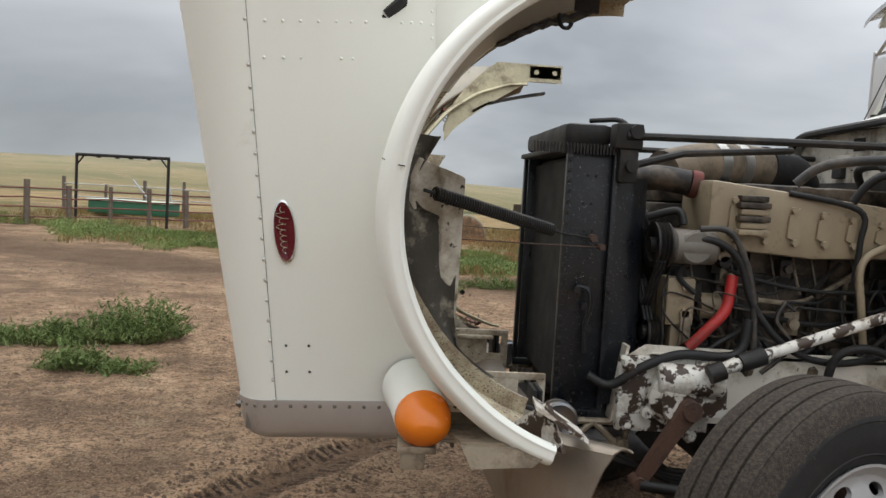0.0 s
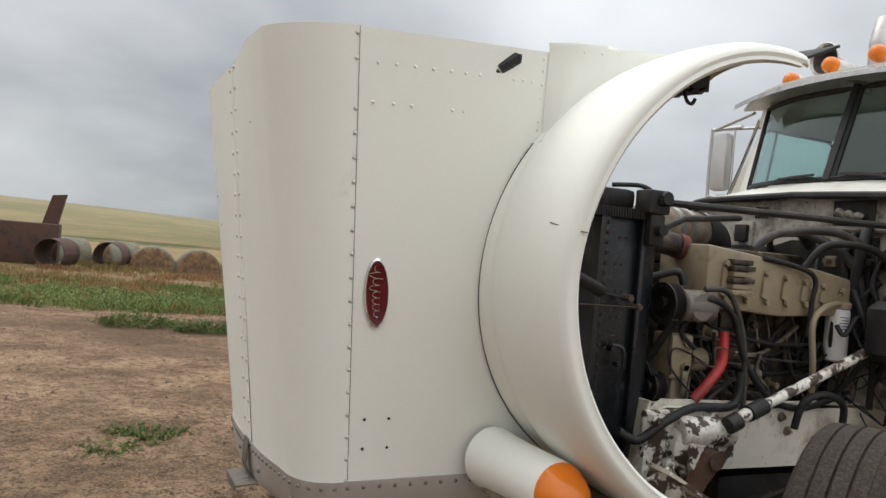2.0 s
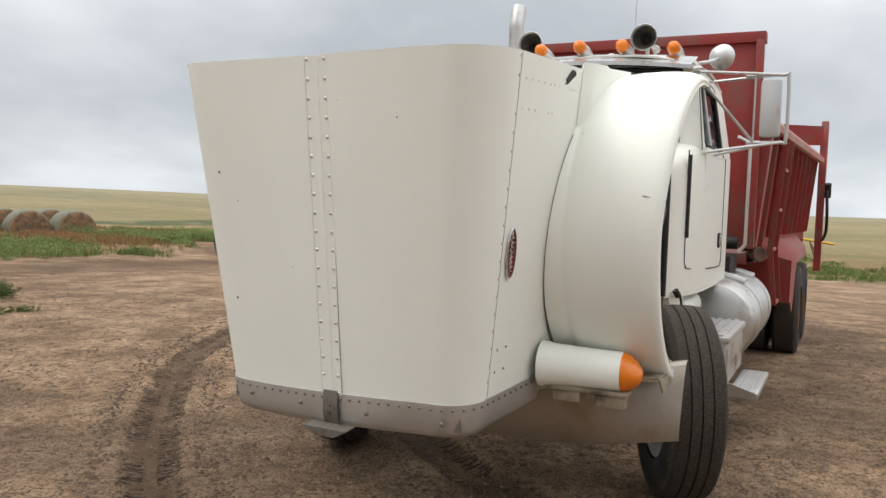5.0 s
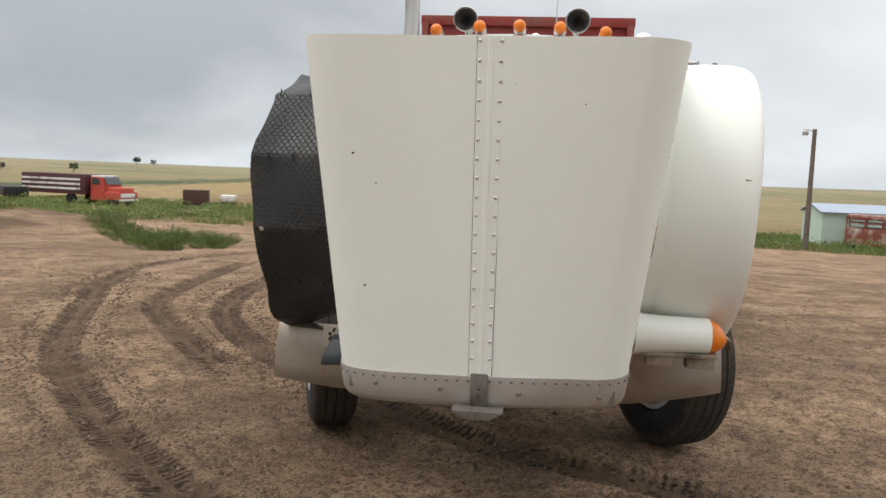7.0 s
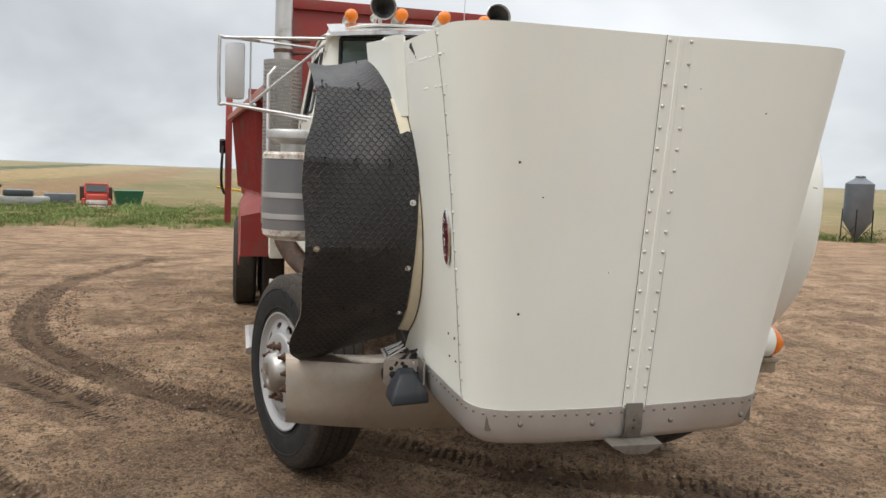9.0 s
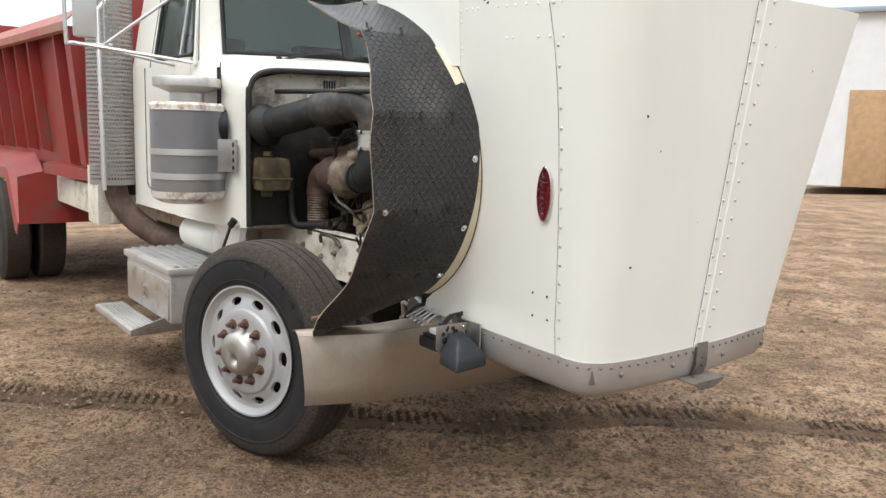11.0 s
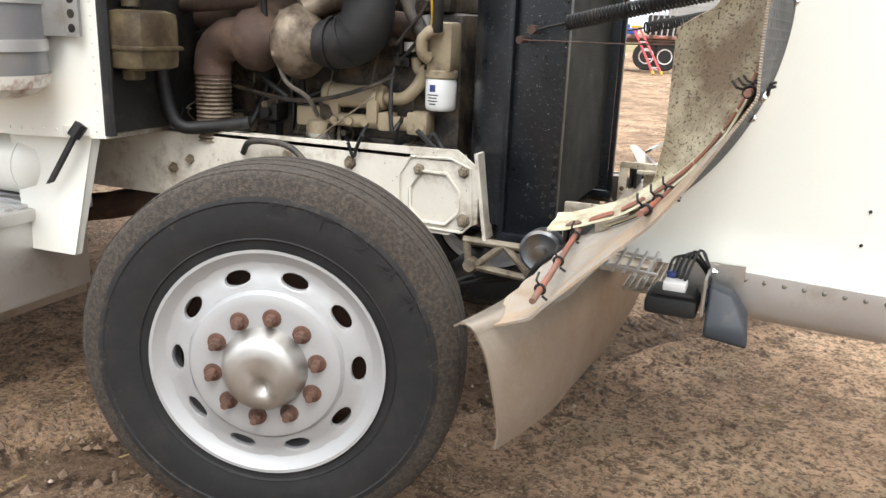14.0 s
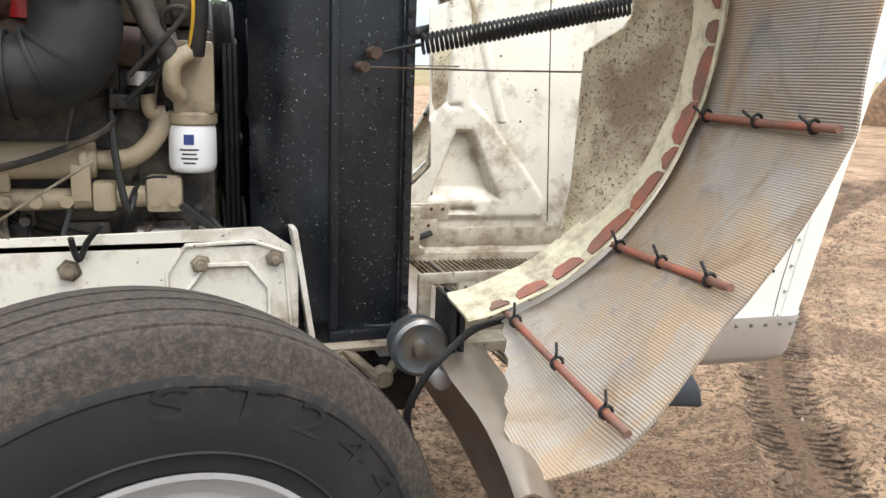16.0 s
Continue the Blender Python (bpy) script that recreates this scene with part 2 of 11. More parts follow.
rivet_alu = material("bare_rivet_heads", (0.62, 0.61, 0.57), 0.35, 0.5, var=0.1, scale=40, fine=200, bump=0.0, dirt=(0.10, 0.085, 0.07), dirt_amount=0.25, dirt_scale=30)
sooty_wall = material("sooty_firewall_paint", (0.52, 0.49, 0.42), 0.65, var=0.12, scale=4, fine=80, bump=0.06, dirt=(0.12, 0.095, 0.07), dirt_amount=0.42, dirt_scale=5, spots=(0.05, 0.04, 0.03), spot_amount=0.1, spot_scale=60)
white_chip = material("chipped_white_paint", (0.72, 0.70, 0.64), 0.5, var=0.08, scale=7, fine=90, bump=0.1, dirt=(0.30, 0.24, 0.17), dirt_amount=0.25, dirt_scale=12, spots=(0.055, 0.035, 0.024), spot_amount=0.76, spot_scale=17)
grimy_white = material("grimy_cream_paint", (0.50, 0.45, 0.36), 0.75, var=0.12, scale=5, fine=90, bump=0.15, dirt=(0.22, 0.165, 0.11), dirt_amount=0.42, dirt_scale=9, spots=(0.10, 0.075, 0.055), spot_amount=0.10, spot_scale=60)
fender_inside = material("dirty_fender_underside", (0.56, 0.50, 0.36), 0.85, var=0.15, scale=6, fine=130, bump=0.8, dirt=(0.24, 0.18, 0.12), dirt_amount=0.46, dirt_scale=5, spots=(0.15, 0.115, 0.08), spot_amount=0.44, spot_scale=150)
road_grime = material("caked_dark_road_grime", (0.075, 0.068, 0.056), 0.9, var=0.3, scale=9, fine=80, bump=0.5, dirt=(0.46, 0.42, 0.33), dirt_amount=0.20, dirt_scale=9)
panel_inside = material("sooty_white_inner_paint", (0.66, 0.63, 0.55), 0.7, var=0.08, scale=5, fine=110, bump=0.15, dirt=(0.30, 0.24, 0.17), dirt_amount=0.40, dirt_scale=7, spots=(0.06, 0.048, 0.038), spot_amount=0.28, spot_scale=34)
flange_paint = material("pale_yellow_flange", (0.62, 0.57, 0.40), 0.65, var=0.12, scale=8, fine=60, bump=0.1, dirt=(0.25, 0.2, 0.13), dirt_amount=0.35, dirt_scale=11)
root_cream = material("cream_primer_paint", (0.74, 0.68, 0.52), 0.55, var=0.05, scale=5, fine=90, bump=0.03, dirt=(0.45, 0.38, 0.27), dirt_amount=0.12, dirt_scale=6)
steel = material("dull_stainless", (0.60, 0.595, 0.59), 0.42, 0.75, var=0.08, scale=3, fine=200, bump=0.01, dirt=(0.40, 0.36, 0.30), dirt_amount=0.1, dirt_scale=5)
alu = material("worn_aluminium", (0.60, 0.59, 0.57), 0.42, 1.0, var=0.08, scale=4, fine=150, bump=0.02, dirt=(0.36, 0.32, 0.27), dirt_amount=0.25, dirt_scale=6)
bumper_steel = material("dusty_bumper_steel", (0.345, 0.30, 0.25), 0.40, 0.7, var=0.1, scale=3, fine=150, bump=0.02, dirt=(0.27, 0.21, 0.155), dirt_amount=0.4, dirt_scale=3)
tread_plate = material("diamond_plate_aluminium", (0.70, 0.68, 0.65), 0.34, 0.9, var=0.08, scale=4, fine=80, bump=0.05, dirt=(0.36, 0.31, 0.26), dirt_amount=0.3, dirt_scale=5)
chrome = material("chrome", (0.72, 0.72, 0.72), 0.18, 1.0, var=0.03, bump=0.0)
rubber = material("black_rubber", (0.010, 0.010, 0.0105), 0.62, var=0.2, scale=12, fine=120, bump=0.08, dirt=(0.042, 0.036, 0.03), dirt_amount=0.2, dirt_scale=8)
lamp_plastic = material("faded_black_plastic", (0.022, 0.027, 0.034), 0.5, var=0.12, scale=14, fine=160, bump=0.03, dirt=(0.06, 0.058, 0.055), dirt_amount=0.15, dirt_scale=9)
hose_grey = material("grey_rubber_hose", (0.030, 0.030, 0.030), 0.55, var=0.2, scale=10, fine=100, bump=0.08, dirt=(0.09, 0.075, 0.06), dirt_amount=0.35, dirt_scale=9)
tyre_side = material("tyre_sidewall", (0.0085, 0.0085, 0.009), 0.72, var=0.15, scale=9, fine=90, bump=0.1, dirt=(0.017, 0.016, 0.015), dirt_amount=0.3, dirt_scale=7)
tyre_tread = material("muddy_tyre_tread", (0.027, 0.022, 0.0175), 0.9, var=0.14, scale=14, fine=220, bump=0.9, dirt=(0.066, 0.051, 0.038), dirt_amount=0.45, dirt_scale=95)
black_paint = material("black_paint", (0.0065, 0.0085, 0.0115), 0.32, var=0.2, scale=8, fine=90, bump=0.05, dirt=(0.020, 0.023, 0.028), dirt_amount=0.2, dirt_scale=6, spots=(0.45, 0.46, 0.46), spot_amount=0.085, spot_scale=230)
black_dark = material("sooty_black_metal", (0.008, 0.0075, 0.007), 0.6, var=0.3, scale=10, fine=70, bump=0.15, dirt=(0.035, 0.027, 0.020), dirt_amount=0.3, dirt_scale=9)
engine_paint = material("beige_engine_paint", (0.31, 0.25, 0.165), 0.48, var=0.1, scale=5, fine=60, bump=0.08, dirt=(0.07, 0.052, 0.036), dirt_amount=0.14, dirt_scale=9)
engine_dark = material("oily_beige_engine_metal", (0.14, 0.105, 0.07), 0.5, var=0.3, scale=9, fine=50, bump=0.3, dirt=(0.014, 0.011, 0.009), dirt_amount=0.58, dirt_scale=9)
rust = material("rusty_iron", (0.13, 0.065, 0.042), 0.8, var=0.3, scale=12, fine=70, bump=0.4, dirt=(0.06, 0.035, 0.026), dirt_amount=0.4, dirt_scale=12)
exhaust_iron = material("brown_cast_iron", (0.075, 0.046, 0.034), 0.75, var=0.3, scale=10, fine=80, bump=0.35, dirt=(0.14, 0.088, 0.058), dirt_amount=0.35, dirt_scale=9)
cast_alu = material("cast_aluminium_housing", (0.36, 0.305, 0.225), 0.5, 0.3, var=0.16, scale=9, fine=70, bump=0.15, dirt=(0.11, 0.082, 0.055), dirt_amount=0.45, dirt_scale=9)
dirty_casting = material("dirty_grey_casting", (0.20, 0.185, 0.16), 0.6, 0.3, var=0.2, scale=9, fine=70, bump=0.15, dirt=(0.10, 0.08, 0.06), dirt_amount=0.35, dirt_scale=9)
red_paint = material("faded_red_paint", (0.27, 0.028, 0.022), 0.5, var=0.12, scale=2, fine=60, bump=0.03, dirt=(0.17, 0.075, 0.055), dirt_amount=0.3, dirt_scale=3)
red_rail = material("sun_faded_red_paint", (0.36, 0.105, 0.075), 0.55, var=0.12, scale=3, fine=60, bump=0.03, dirt=(0.30, 0.20, 0.15), dirt_amount=0.3, dirt_scale=4)
red_rubber = material("red_silicone_hose", (0.42, 0.02, 0.018), 0.45, var=0.15, scale=10, bump=0.03, dirt=(0.12, 0.04, 0.03), dirt_amount=0.3, dirt_scale=8)
red_rod = material("red_lead_pipe", (0.30, 0.10, 0.06), 0.7, var=0.2, scale=14, fine=60, bump=0.15, dirt=(0.16, 0.09, 0.065), dirt_amount=0.5, dirt_scale=9)
orange = material("amber_lens", (0.78, 0.20, 0.012), 0.22, var=0.08, scale=10, fine=150, bump=0.03)
badge_red = material("dark_red_enamel", (0.11, 0.004, 0.012), 0.25, var=0.08, bump=0.0)
yellow = material("yellow_paint", (0.6, 0.36, 0.03), 0.5, var=0.12, bump=0.03)
blue_steel = material("heat_blued_steel", (0.20, 0.22, 0.24), 0.4, 0.8, var=0.2, scale=9, bump=0.05, dirt=(0.25, 0.19, 0.13), dirt_amount=0.4, dirt_scale=7)
filter_white = material("white_filter_can", (0.78, 0.78, 0.77), 0.35, var=0.03, bump=0.0)
ink_blue = material("blue_print", (0.03, 0.05, 0.19), 0.5, var=0.03, bump=0.0)
plastic_tan = material("yellowed_plastic_tank", (0.15, 0.118, 0.066), 0.4, var=0.2, scale=9, bump=0.03, dirt=(0.05, 0.036, 0.022), dirt_amount=0.5, dirt_scale=7)
tan_seat = material("brick_red_seat_cloth", (0.22, 0.06, 0.04), 0.9, var=0.12, bump=0.1)


def nodes_of(m):
    return m.node_tree.nodes, m.node_tree.links, m.node_tree.nodes["Principled BSDF"]


def add_pattern_bump(m, kind, scale_, strength, dist=0.004, coords="Object"):
    """Relief from a repeating pattern on top of what the surface has."""
    N, L, p = nodes_of(m)
    tc = N.new("ShaderNodeTexCoord")
    mp = N.new("ShaderNodeMapping")
    mp.inputs["Scale"].default_value = scale_
    L.new(tc.outputs[coords], mp.inputs["Vector"])
    if kind == "wave":
        t = N.new("ShaderNodeTexWave")
        t.inputs["Scale"].default_value = 1.0
        t.inputs["Distortion"].default_value = 0.6
        t.inputs["Detail Scale"].default_value = 0.5
        out = t.outputs["Fac"]
    elif kind == "voronoi":
        t = N.new("ShaderNodeTexVoronoi")
        t.feature = "DISTANCE_TO_EDGE"
        t.inputs["Scale"].default_value = 1.0
        t.inputs["Randomness"].default_value = 0.25
        out = t.outputs["Distance"]
    else:
        t = N.new("ShaderNodeTexChecker")
        t.inputs["Scale"].default_value = 1.0
        out = t.outputs["Fac"]
    L.new(mp.outputs[0], t.inputs["Vector"])
    b = N.new("ShaderNodeBump")
    b.inputs["Strength"].default_value, b.inputs["Distance"].default_value = strength, dist
    L.new(out, b.inputs["Height"])
    if p.inputs["Normal"].is_linked:
        L.new(p.inputs["Normal"].links[0].from_socket, b.inputs["Normal"])
    L.new(b.outputs[0], p.inputs["Normal"])
    return out


mat_rubber = material("belting_rubber", (0.024, 0.024, 0.025), 0.47, var=0.15, scale=6, fine=120, bump=0.05, dirt=(0.075, 0.068, 0.06), dirt_amount=0.22, dirt_scale=4)


def scale_relief(m, wide, tall, strength, dist):
    """Overlapping rounded scales in staggered rows, from the distances along and across the belt."""
    N, L, p = nodes_of(m)

    def op(kind, a, b=0.0, clamp=False):
        n = N.new("ShaderNodeMath")
        n.operation, n.use_clamp = kind, clamp
        for i_, val in enumerate((a, b)):
            if hasattr(val, "is_linked"):
                L.new(val, n.inputs[i_])
            else:
                n.inputs[i_].default_value = val
        return n.outputs[0]

    def att(name):
        n = N.new("ShaderNodeAttribute")
        n.attribute_name = name
        return n.outputs["Fac"]

    v = op("DIVIDE", op("ADD", att("arc"), 10.0), tall)
    row = op("FLOOR", v)
    u = op("ADD", op("DIVIDE", op("ADD", att("across"), 10.0), wide), op("MULTIPLY", op("MODULO", row, 2.0), 0.5))
    fu = op("MULTIPLY", op("SUBTRACT", op("FRACT", u), 0.5), 1.8)
    fv = op("FRACT", v)
    d = op("SQRT", op("ADD", op("MULTIPLY", fu, fu), op("MULTIPLY", fv, fv)))
    rim = op("SUBTRACT", 1.0, op("MULTIPLY", op("ABSOLUTE", op("SUBTRACT", d, 0.80)), 6.0), True)
    inside = op("MULTIPLY", op("SUBTRACT", 0.92, d), 9.0, True)
    h = op("ADD", op("MULTIPLY", inside, 0.6), op("MULTIPLY", rim, 0.7))
    b = N.new("ShaderNodeBump")
    b.inputs["Strength"].default_value, b.inputs["Distance"].default_value = strength, dist
    L.new(h, b.inputs["Height"])
    L.new(p.inputs["Normal"].links[0].from_socket, b.inputs["Normal"])
    L.new(b.outputs[0], p.inputs["Normal"])
    # dusty rims painted lighter than the black rubber between, also for the crevice shade
    mx = N.new("ShaderNodeMix")
    mx.data_type = "RGBA"
    L.new(op("MULTIPLY", rim, 0.7), mx.inputs[0])
    L.new(p.inputs["Base Color"].links[0].from_socket, mx.inputs[6])
    mx.inputs[7].default_value = (0.095, 0.093, 0.090, 1)
    L.new(mx.outputs[2], p.inputs["Base Color"])


scale_relief(mat_rubber, 0.030, 0.0205, 1.0, 0.010)
mat_cloth = material("dusty_woven_cloth", (0.35, 0.315, 0.27), 0.9, var=0.14, scale=5, fine=90, bump=0.25, dirt=(0.33, 0.265, 0.195), dirt_amount=0.42, dirt_scale=4.0, spots=(0.40, 0.365, 0.31), spot_amount=0.10, spot_scale=6)
N, L, p = nodes_of(mat_cloth)
at0 = N.new("ShaderNodeAttribute")
at0.attribute_name = "arc"
rib_s = N.new("ShaderNodeMath")
rib_s.operation = "SINE"
rib_m = N.new("ShaderNodeMath")
rib_m.operation, rib_m.inputs[1].default_value = "MULTIPLY", 2 * math.pi / 0.0056
L.new(at0.outputs["Fac"], rib_m.inputs[0])
L.new(rib_m.outputs[0], rib_s.inputs[0])
rib_b = N.new("ShaderNodeBump")
rib_b.inputs["Strength"].default_value, rib_b.inputs["Distance"].default_value = 0.5, 0.0016
L.new(rib_s.outputs[0], rib_b.inputs["Height"])
L.new(p.inputs["Normal"].links[0].from_socket, rib_b.inputs["Normal"])
L.new(rib_b.outputs[0], p.inputs["Normal"])
# tan mud and blue-grey wear running down the cloth
cl_map = N.new("ShaderNodeMapping")
cl_map.inputs["Scale"].default_value = (1.6, 2.6, 1.6)
cl_tc = N.new("ShaderNodeTexCoord")
L.new(cl_tc.outputs["Object"], cl_map.inputs["Vector"])
for seed_, lo_c, col_c in ((3.1, 0.47, (0.38, 0.27, 0.17)), (9.7, 0.57, (0.20, 0.19, 0.185)), (21.3, 0.64, (0.44, 0.385, 0.31)), (33.9, 0.54, (0.25, 0.175, 0.11))):
    cl_off = N.new("ShaderNodeVectorMath")
    cl_off.operation = "ADD"
    cl_off.inputs[1].default_value = (seed_, seed_ * 0.7, seed_ * 1.3)
    L.new(cl_map.outputs[0], cl_off.inputs[0])
    cl_n = N.new("ShaderNodeTexNoise")
    cl_n.inputs["Scale"].default_value, cl_n.inputs["Detail"].default_value, cl_n.inputs["Roughness"].default_value, cl_n.inputs["Distortion"].default_value = 2.2, 6, 0.62, 1.2
    L.new(cl_off.outputs[0], cl_n.inputs["Vector"])
    cl_r = N.new("ShaderNodeMapRange")
    cl_r.inputs["From Min"].default_value, cl_r.inputs["From Max"].default_value, cl_r.inputs["To Max"].default_value = lo_c, lo_c + 0.12, 0.75
    L.new(cl_n.outputs["Fac"], cl_r.inputs["Value"])
    cl_m = N.new("ShaderNodeMix")
    cl_m.data_type = "RGBA"
    L.new(cl_r.outputs[0], cl_m.inputs[0])
    L.new(p.inputs["Base Color"].links[0].from_socket, cl_m.inputs[6])
    cl_m.inputs[7].default_value = (*col_c, 1)
    L.new(cl_m.outputs[2], p.inputs["Base Color"])
# cloth colour darker in the valleys between the ribs
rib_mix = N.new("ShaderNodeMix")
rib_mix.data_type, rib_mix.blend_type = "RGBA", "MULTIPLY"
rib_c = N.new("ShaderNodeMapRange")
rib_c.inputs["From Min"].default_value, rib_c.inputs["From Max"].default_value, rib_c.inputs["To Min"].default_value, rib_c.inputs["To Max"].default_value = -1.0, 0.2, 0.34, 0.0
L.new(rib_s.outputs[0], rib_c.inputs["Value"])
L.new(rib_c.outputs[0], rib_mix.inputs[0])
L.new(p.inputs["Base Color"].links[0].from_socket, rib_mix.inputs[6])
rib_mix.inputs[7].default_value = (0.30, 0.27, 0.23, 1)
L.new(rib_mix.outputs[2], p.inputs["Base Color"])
# faint vertical streaks of greyer tone in the white paint
N, L, p = nodes_of(white)
streak_tc = N.new("ShaderNodeTexCoord")
streak_map = N.new("ShaderNodeMapping")
streak_map.inputs["Scale"].default_value = (4, 4, 0.8)
L.new(streak_tc.outputs["Object"], streak_map.inputs["Vector"])
streak_n = N.new("ShaderNodeTexNoise")
streak_n.inputs["Scale"].default_value, streak_n.inputs["Detail"].default_value, streak_n.inputs["Roughness"].default_value = 1.6, 7, 0.66
L.new(streak_map.outputs[0], streak_n.inputs["Vector"])
streak_f = N.new("ShaderNodeMapRange")
streak_f.inputs["From Min"].default_value, streak_f.inputs["From Max"].default_value = 0.46, 0.76
streak_f.inputs["To Max"].default_value = 0.05
L.new(streak_n.outputs["Fac"], streak_f.inputs["Value"])
streak_m = N.new("ShaderNodeMix")
streak_m.data_type = "RGBA"
L.new(streak_f.outputs[0], streak_m.inputs[0])
L.new(p.inputs["Base Color"].links[0].from_socket, streak_m.inputs[6])
streak_m.inputs[7].default_value = (0.58, 0.57, 0.52, 1)
L.new(streak_m.outputs[2], p.inputs["Base Color"])
# dried mud on the outer part of the sidewall, ragged inward
N, L, p = nodes_of(tyre_side)
side_tc = N.new("ShaderNodeTexCoord")
side_xyz = N.new("ShaderNodeVectorMath")
side_xyz.operation = "MULTIPLY"
side_xyz.inputs[1].default_value = (0, 1, 1)
L.new(side_tc.outputs["Object"], side_xyz.inputs[0])
side_r = N.new("ShaderNodeVectorMath")
side_r.operation = "LENGTH"
L.new(side_xyz.outputs[0], side_r.inputs[0])
side_n = N.new("ShaderNodeTexNoise")
side_n.inputs["Scale"].default_value, side_n.inputs["Detail"].default_value, side_n.inputs["Roughness"].default_value = 26, 10, 0.82
L.new(side_tc.outputs["Object"], side_n.inputs["Vector"])
side_s = N.new("ShaderNodeMath")
side_s.operation, side_s.inputs[1].default_value = "MULTIPLY_ADD", 0.34
L.new(side_n.outputs["Fac"], side_s.inputs[0])
L.new(side_r.outputs["Value"], side_s.inputs[2])
side_f = N.new("ShaderNodeMapRange")
side_f.inputs["From Min"].default_value, side_f.inputs["From Max"].default_value = 0.63, 0.675
side_f.inputs["To Max"].default_value = 0.85
L.new(side_s.outputs[0], side_f.inputs["Value"])
side_m = N.new("ShaderNodeMix")
side_m.data_type = "RGBA"
L.new(side_f.outputs[0], side_m.inputs[0])
L.new(p.inputs["Base Color"].links[0].from_socket, side_m.inputs[6])
side_m.inputs[7].default_value = (0.066, 0.052, 0.039, 1)
L.new(side_m.outputs[2], p.inputs["Base Color"])
for m_ in (tread_plate,):
    add_pattern_bump(m_, "voronoi", (55, 55, 38), 0.8, 0.006)

glass = bpy.data.materials.new("tinted_glass")
glass.use_nodes = True
gp = glass.node_tree.nodes["Principled BSDF"]
gp.inputs["Base Color"].default_value = (0.56, 0.74, 0.71, 1)
gp.inputs["Roughness"].default_value = 0.02
gp.inputs["Transmission Weight"].default_value = 1.0
gp.inputs["IOR"].default_value = 1.45
mirror_glass = material("mirror_glass", (0.8, 0.82, 0.83), 0.03, 1.0, var=0.0, bump=0.0)

# ---- ground ----
TRACKS = (
    ((-30.0, -1.0), (-12.0, -3.2), (-7.7, -3.75), (-4.2, -3.4), (-2.0, -2.25), (-0.95, -1.25), (0.1, -0.1), (0.65, 0.95), (1.4, 1.75), (3.2, 3.2), (9.0, 6.5)),
    ((-26.0, -4.5), (-10.0, -6.2), (-6.0, -5.8), (-3.7, -4.9), (-1.6, -3.9), (-0.2, -2.85), (1.16, -1.56), (2.1, -0.3), (3.0, 1.0), (5.5, 3.6), (11.0, 7.5)),
    ((-9.0, -5.0), (-4.5, -4.35), (-2.6, -3.3), (-1.4, -2.4)),
)


def smooth_line(pts, step):
    out = []
    for i in range(len(pts) - 1):
        a, b, c, d = (Vector((*pts[min(max(k, 0), len(pts) - 1)], 0)) for k in (i - 1, i, i + 1, i + 2))
        n = max(2, int((c - b).length / step))
        for k in range(n):
            t = k / n
            out.append(0.5 * (2 * b + (c - a) * t + (2 * a - 5 * b + 4 * c - d) * t * t + (3 * b - a - 3 * c + d) * t**3))
    return np.array([(p.x, p.y) for p in out])


track_lines = [smooth_line(t, 0.05) for t in TRACKS]


def smoothstep(a, b, x):
    t = np.clip((x - a) / (b - a), 0, 1)
    return t * t * (3 - 2 * t)


def wave_noise(x, y, seed, octaves=5, base=1.0, gain=0.55):
    rs = np.random.RandomState(seed)
    out, amp, f = 0 * x, 1.0, base
    for _ in range(octaves):
        for _ in range(3):
            a, ph = rs.uniform(0, 2 * np.pi, 2)
            fx = f * rs.uniform(0.7, 1.4)
            out = out + amp * np.sin(fx * (np.cos(a) * x + np.sin(a) * y) + ph + 1.3 * np.sin(0.7 * fx * (np.sin(a) * x - np.cos(a) * y) + ph * 2))
        amp *= gain
        f *= 2.1
    return out / 3


def terrain(x, y):
    """Broad lie of the land: the yard is level, falls away behind the truck and rises to low hills."""
    r = np.hypot(x, y)
    soft = lambda d, k: k * np.log1p(np.exp(np.clip(d / k, -40, 40)))
    drop = -1.75 * (1 - np.exp(-soft(-x - 10, 3.0) / 20.0))
    drop = drop - 0.38 * smoothstep(8, 24, -y) * smoothstep(-40, -14, x)
    drop = drop * (1 - smoothstep(9, 19, -y) * smoothstep(-30, -19, x))  # the hay yard stands level with the truck
    rise = smoothstep(90, 420, r)
    ang = np.arctan2(y, x)
    toward = np.exp(-((np.angle(np.exp(1j * (ang - np.radians(-72)))) / 0.50) ** 2))
    hill = 7.2 * toward + 1.3 * np.sin(ang * 3 + 1) + 2.0
    hill = hill * rise - 2.0 * smoothstep(600, 2600, r)
    return drop * (1 - 0.85 * rise) + hill + 0.25 * rise * np.sin(x * 0.02) * np.sin(y * 0.017)


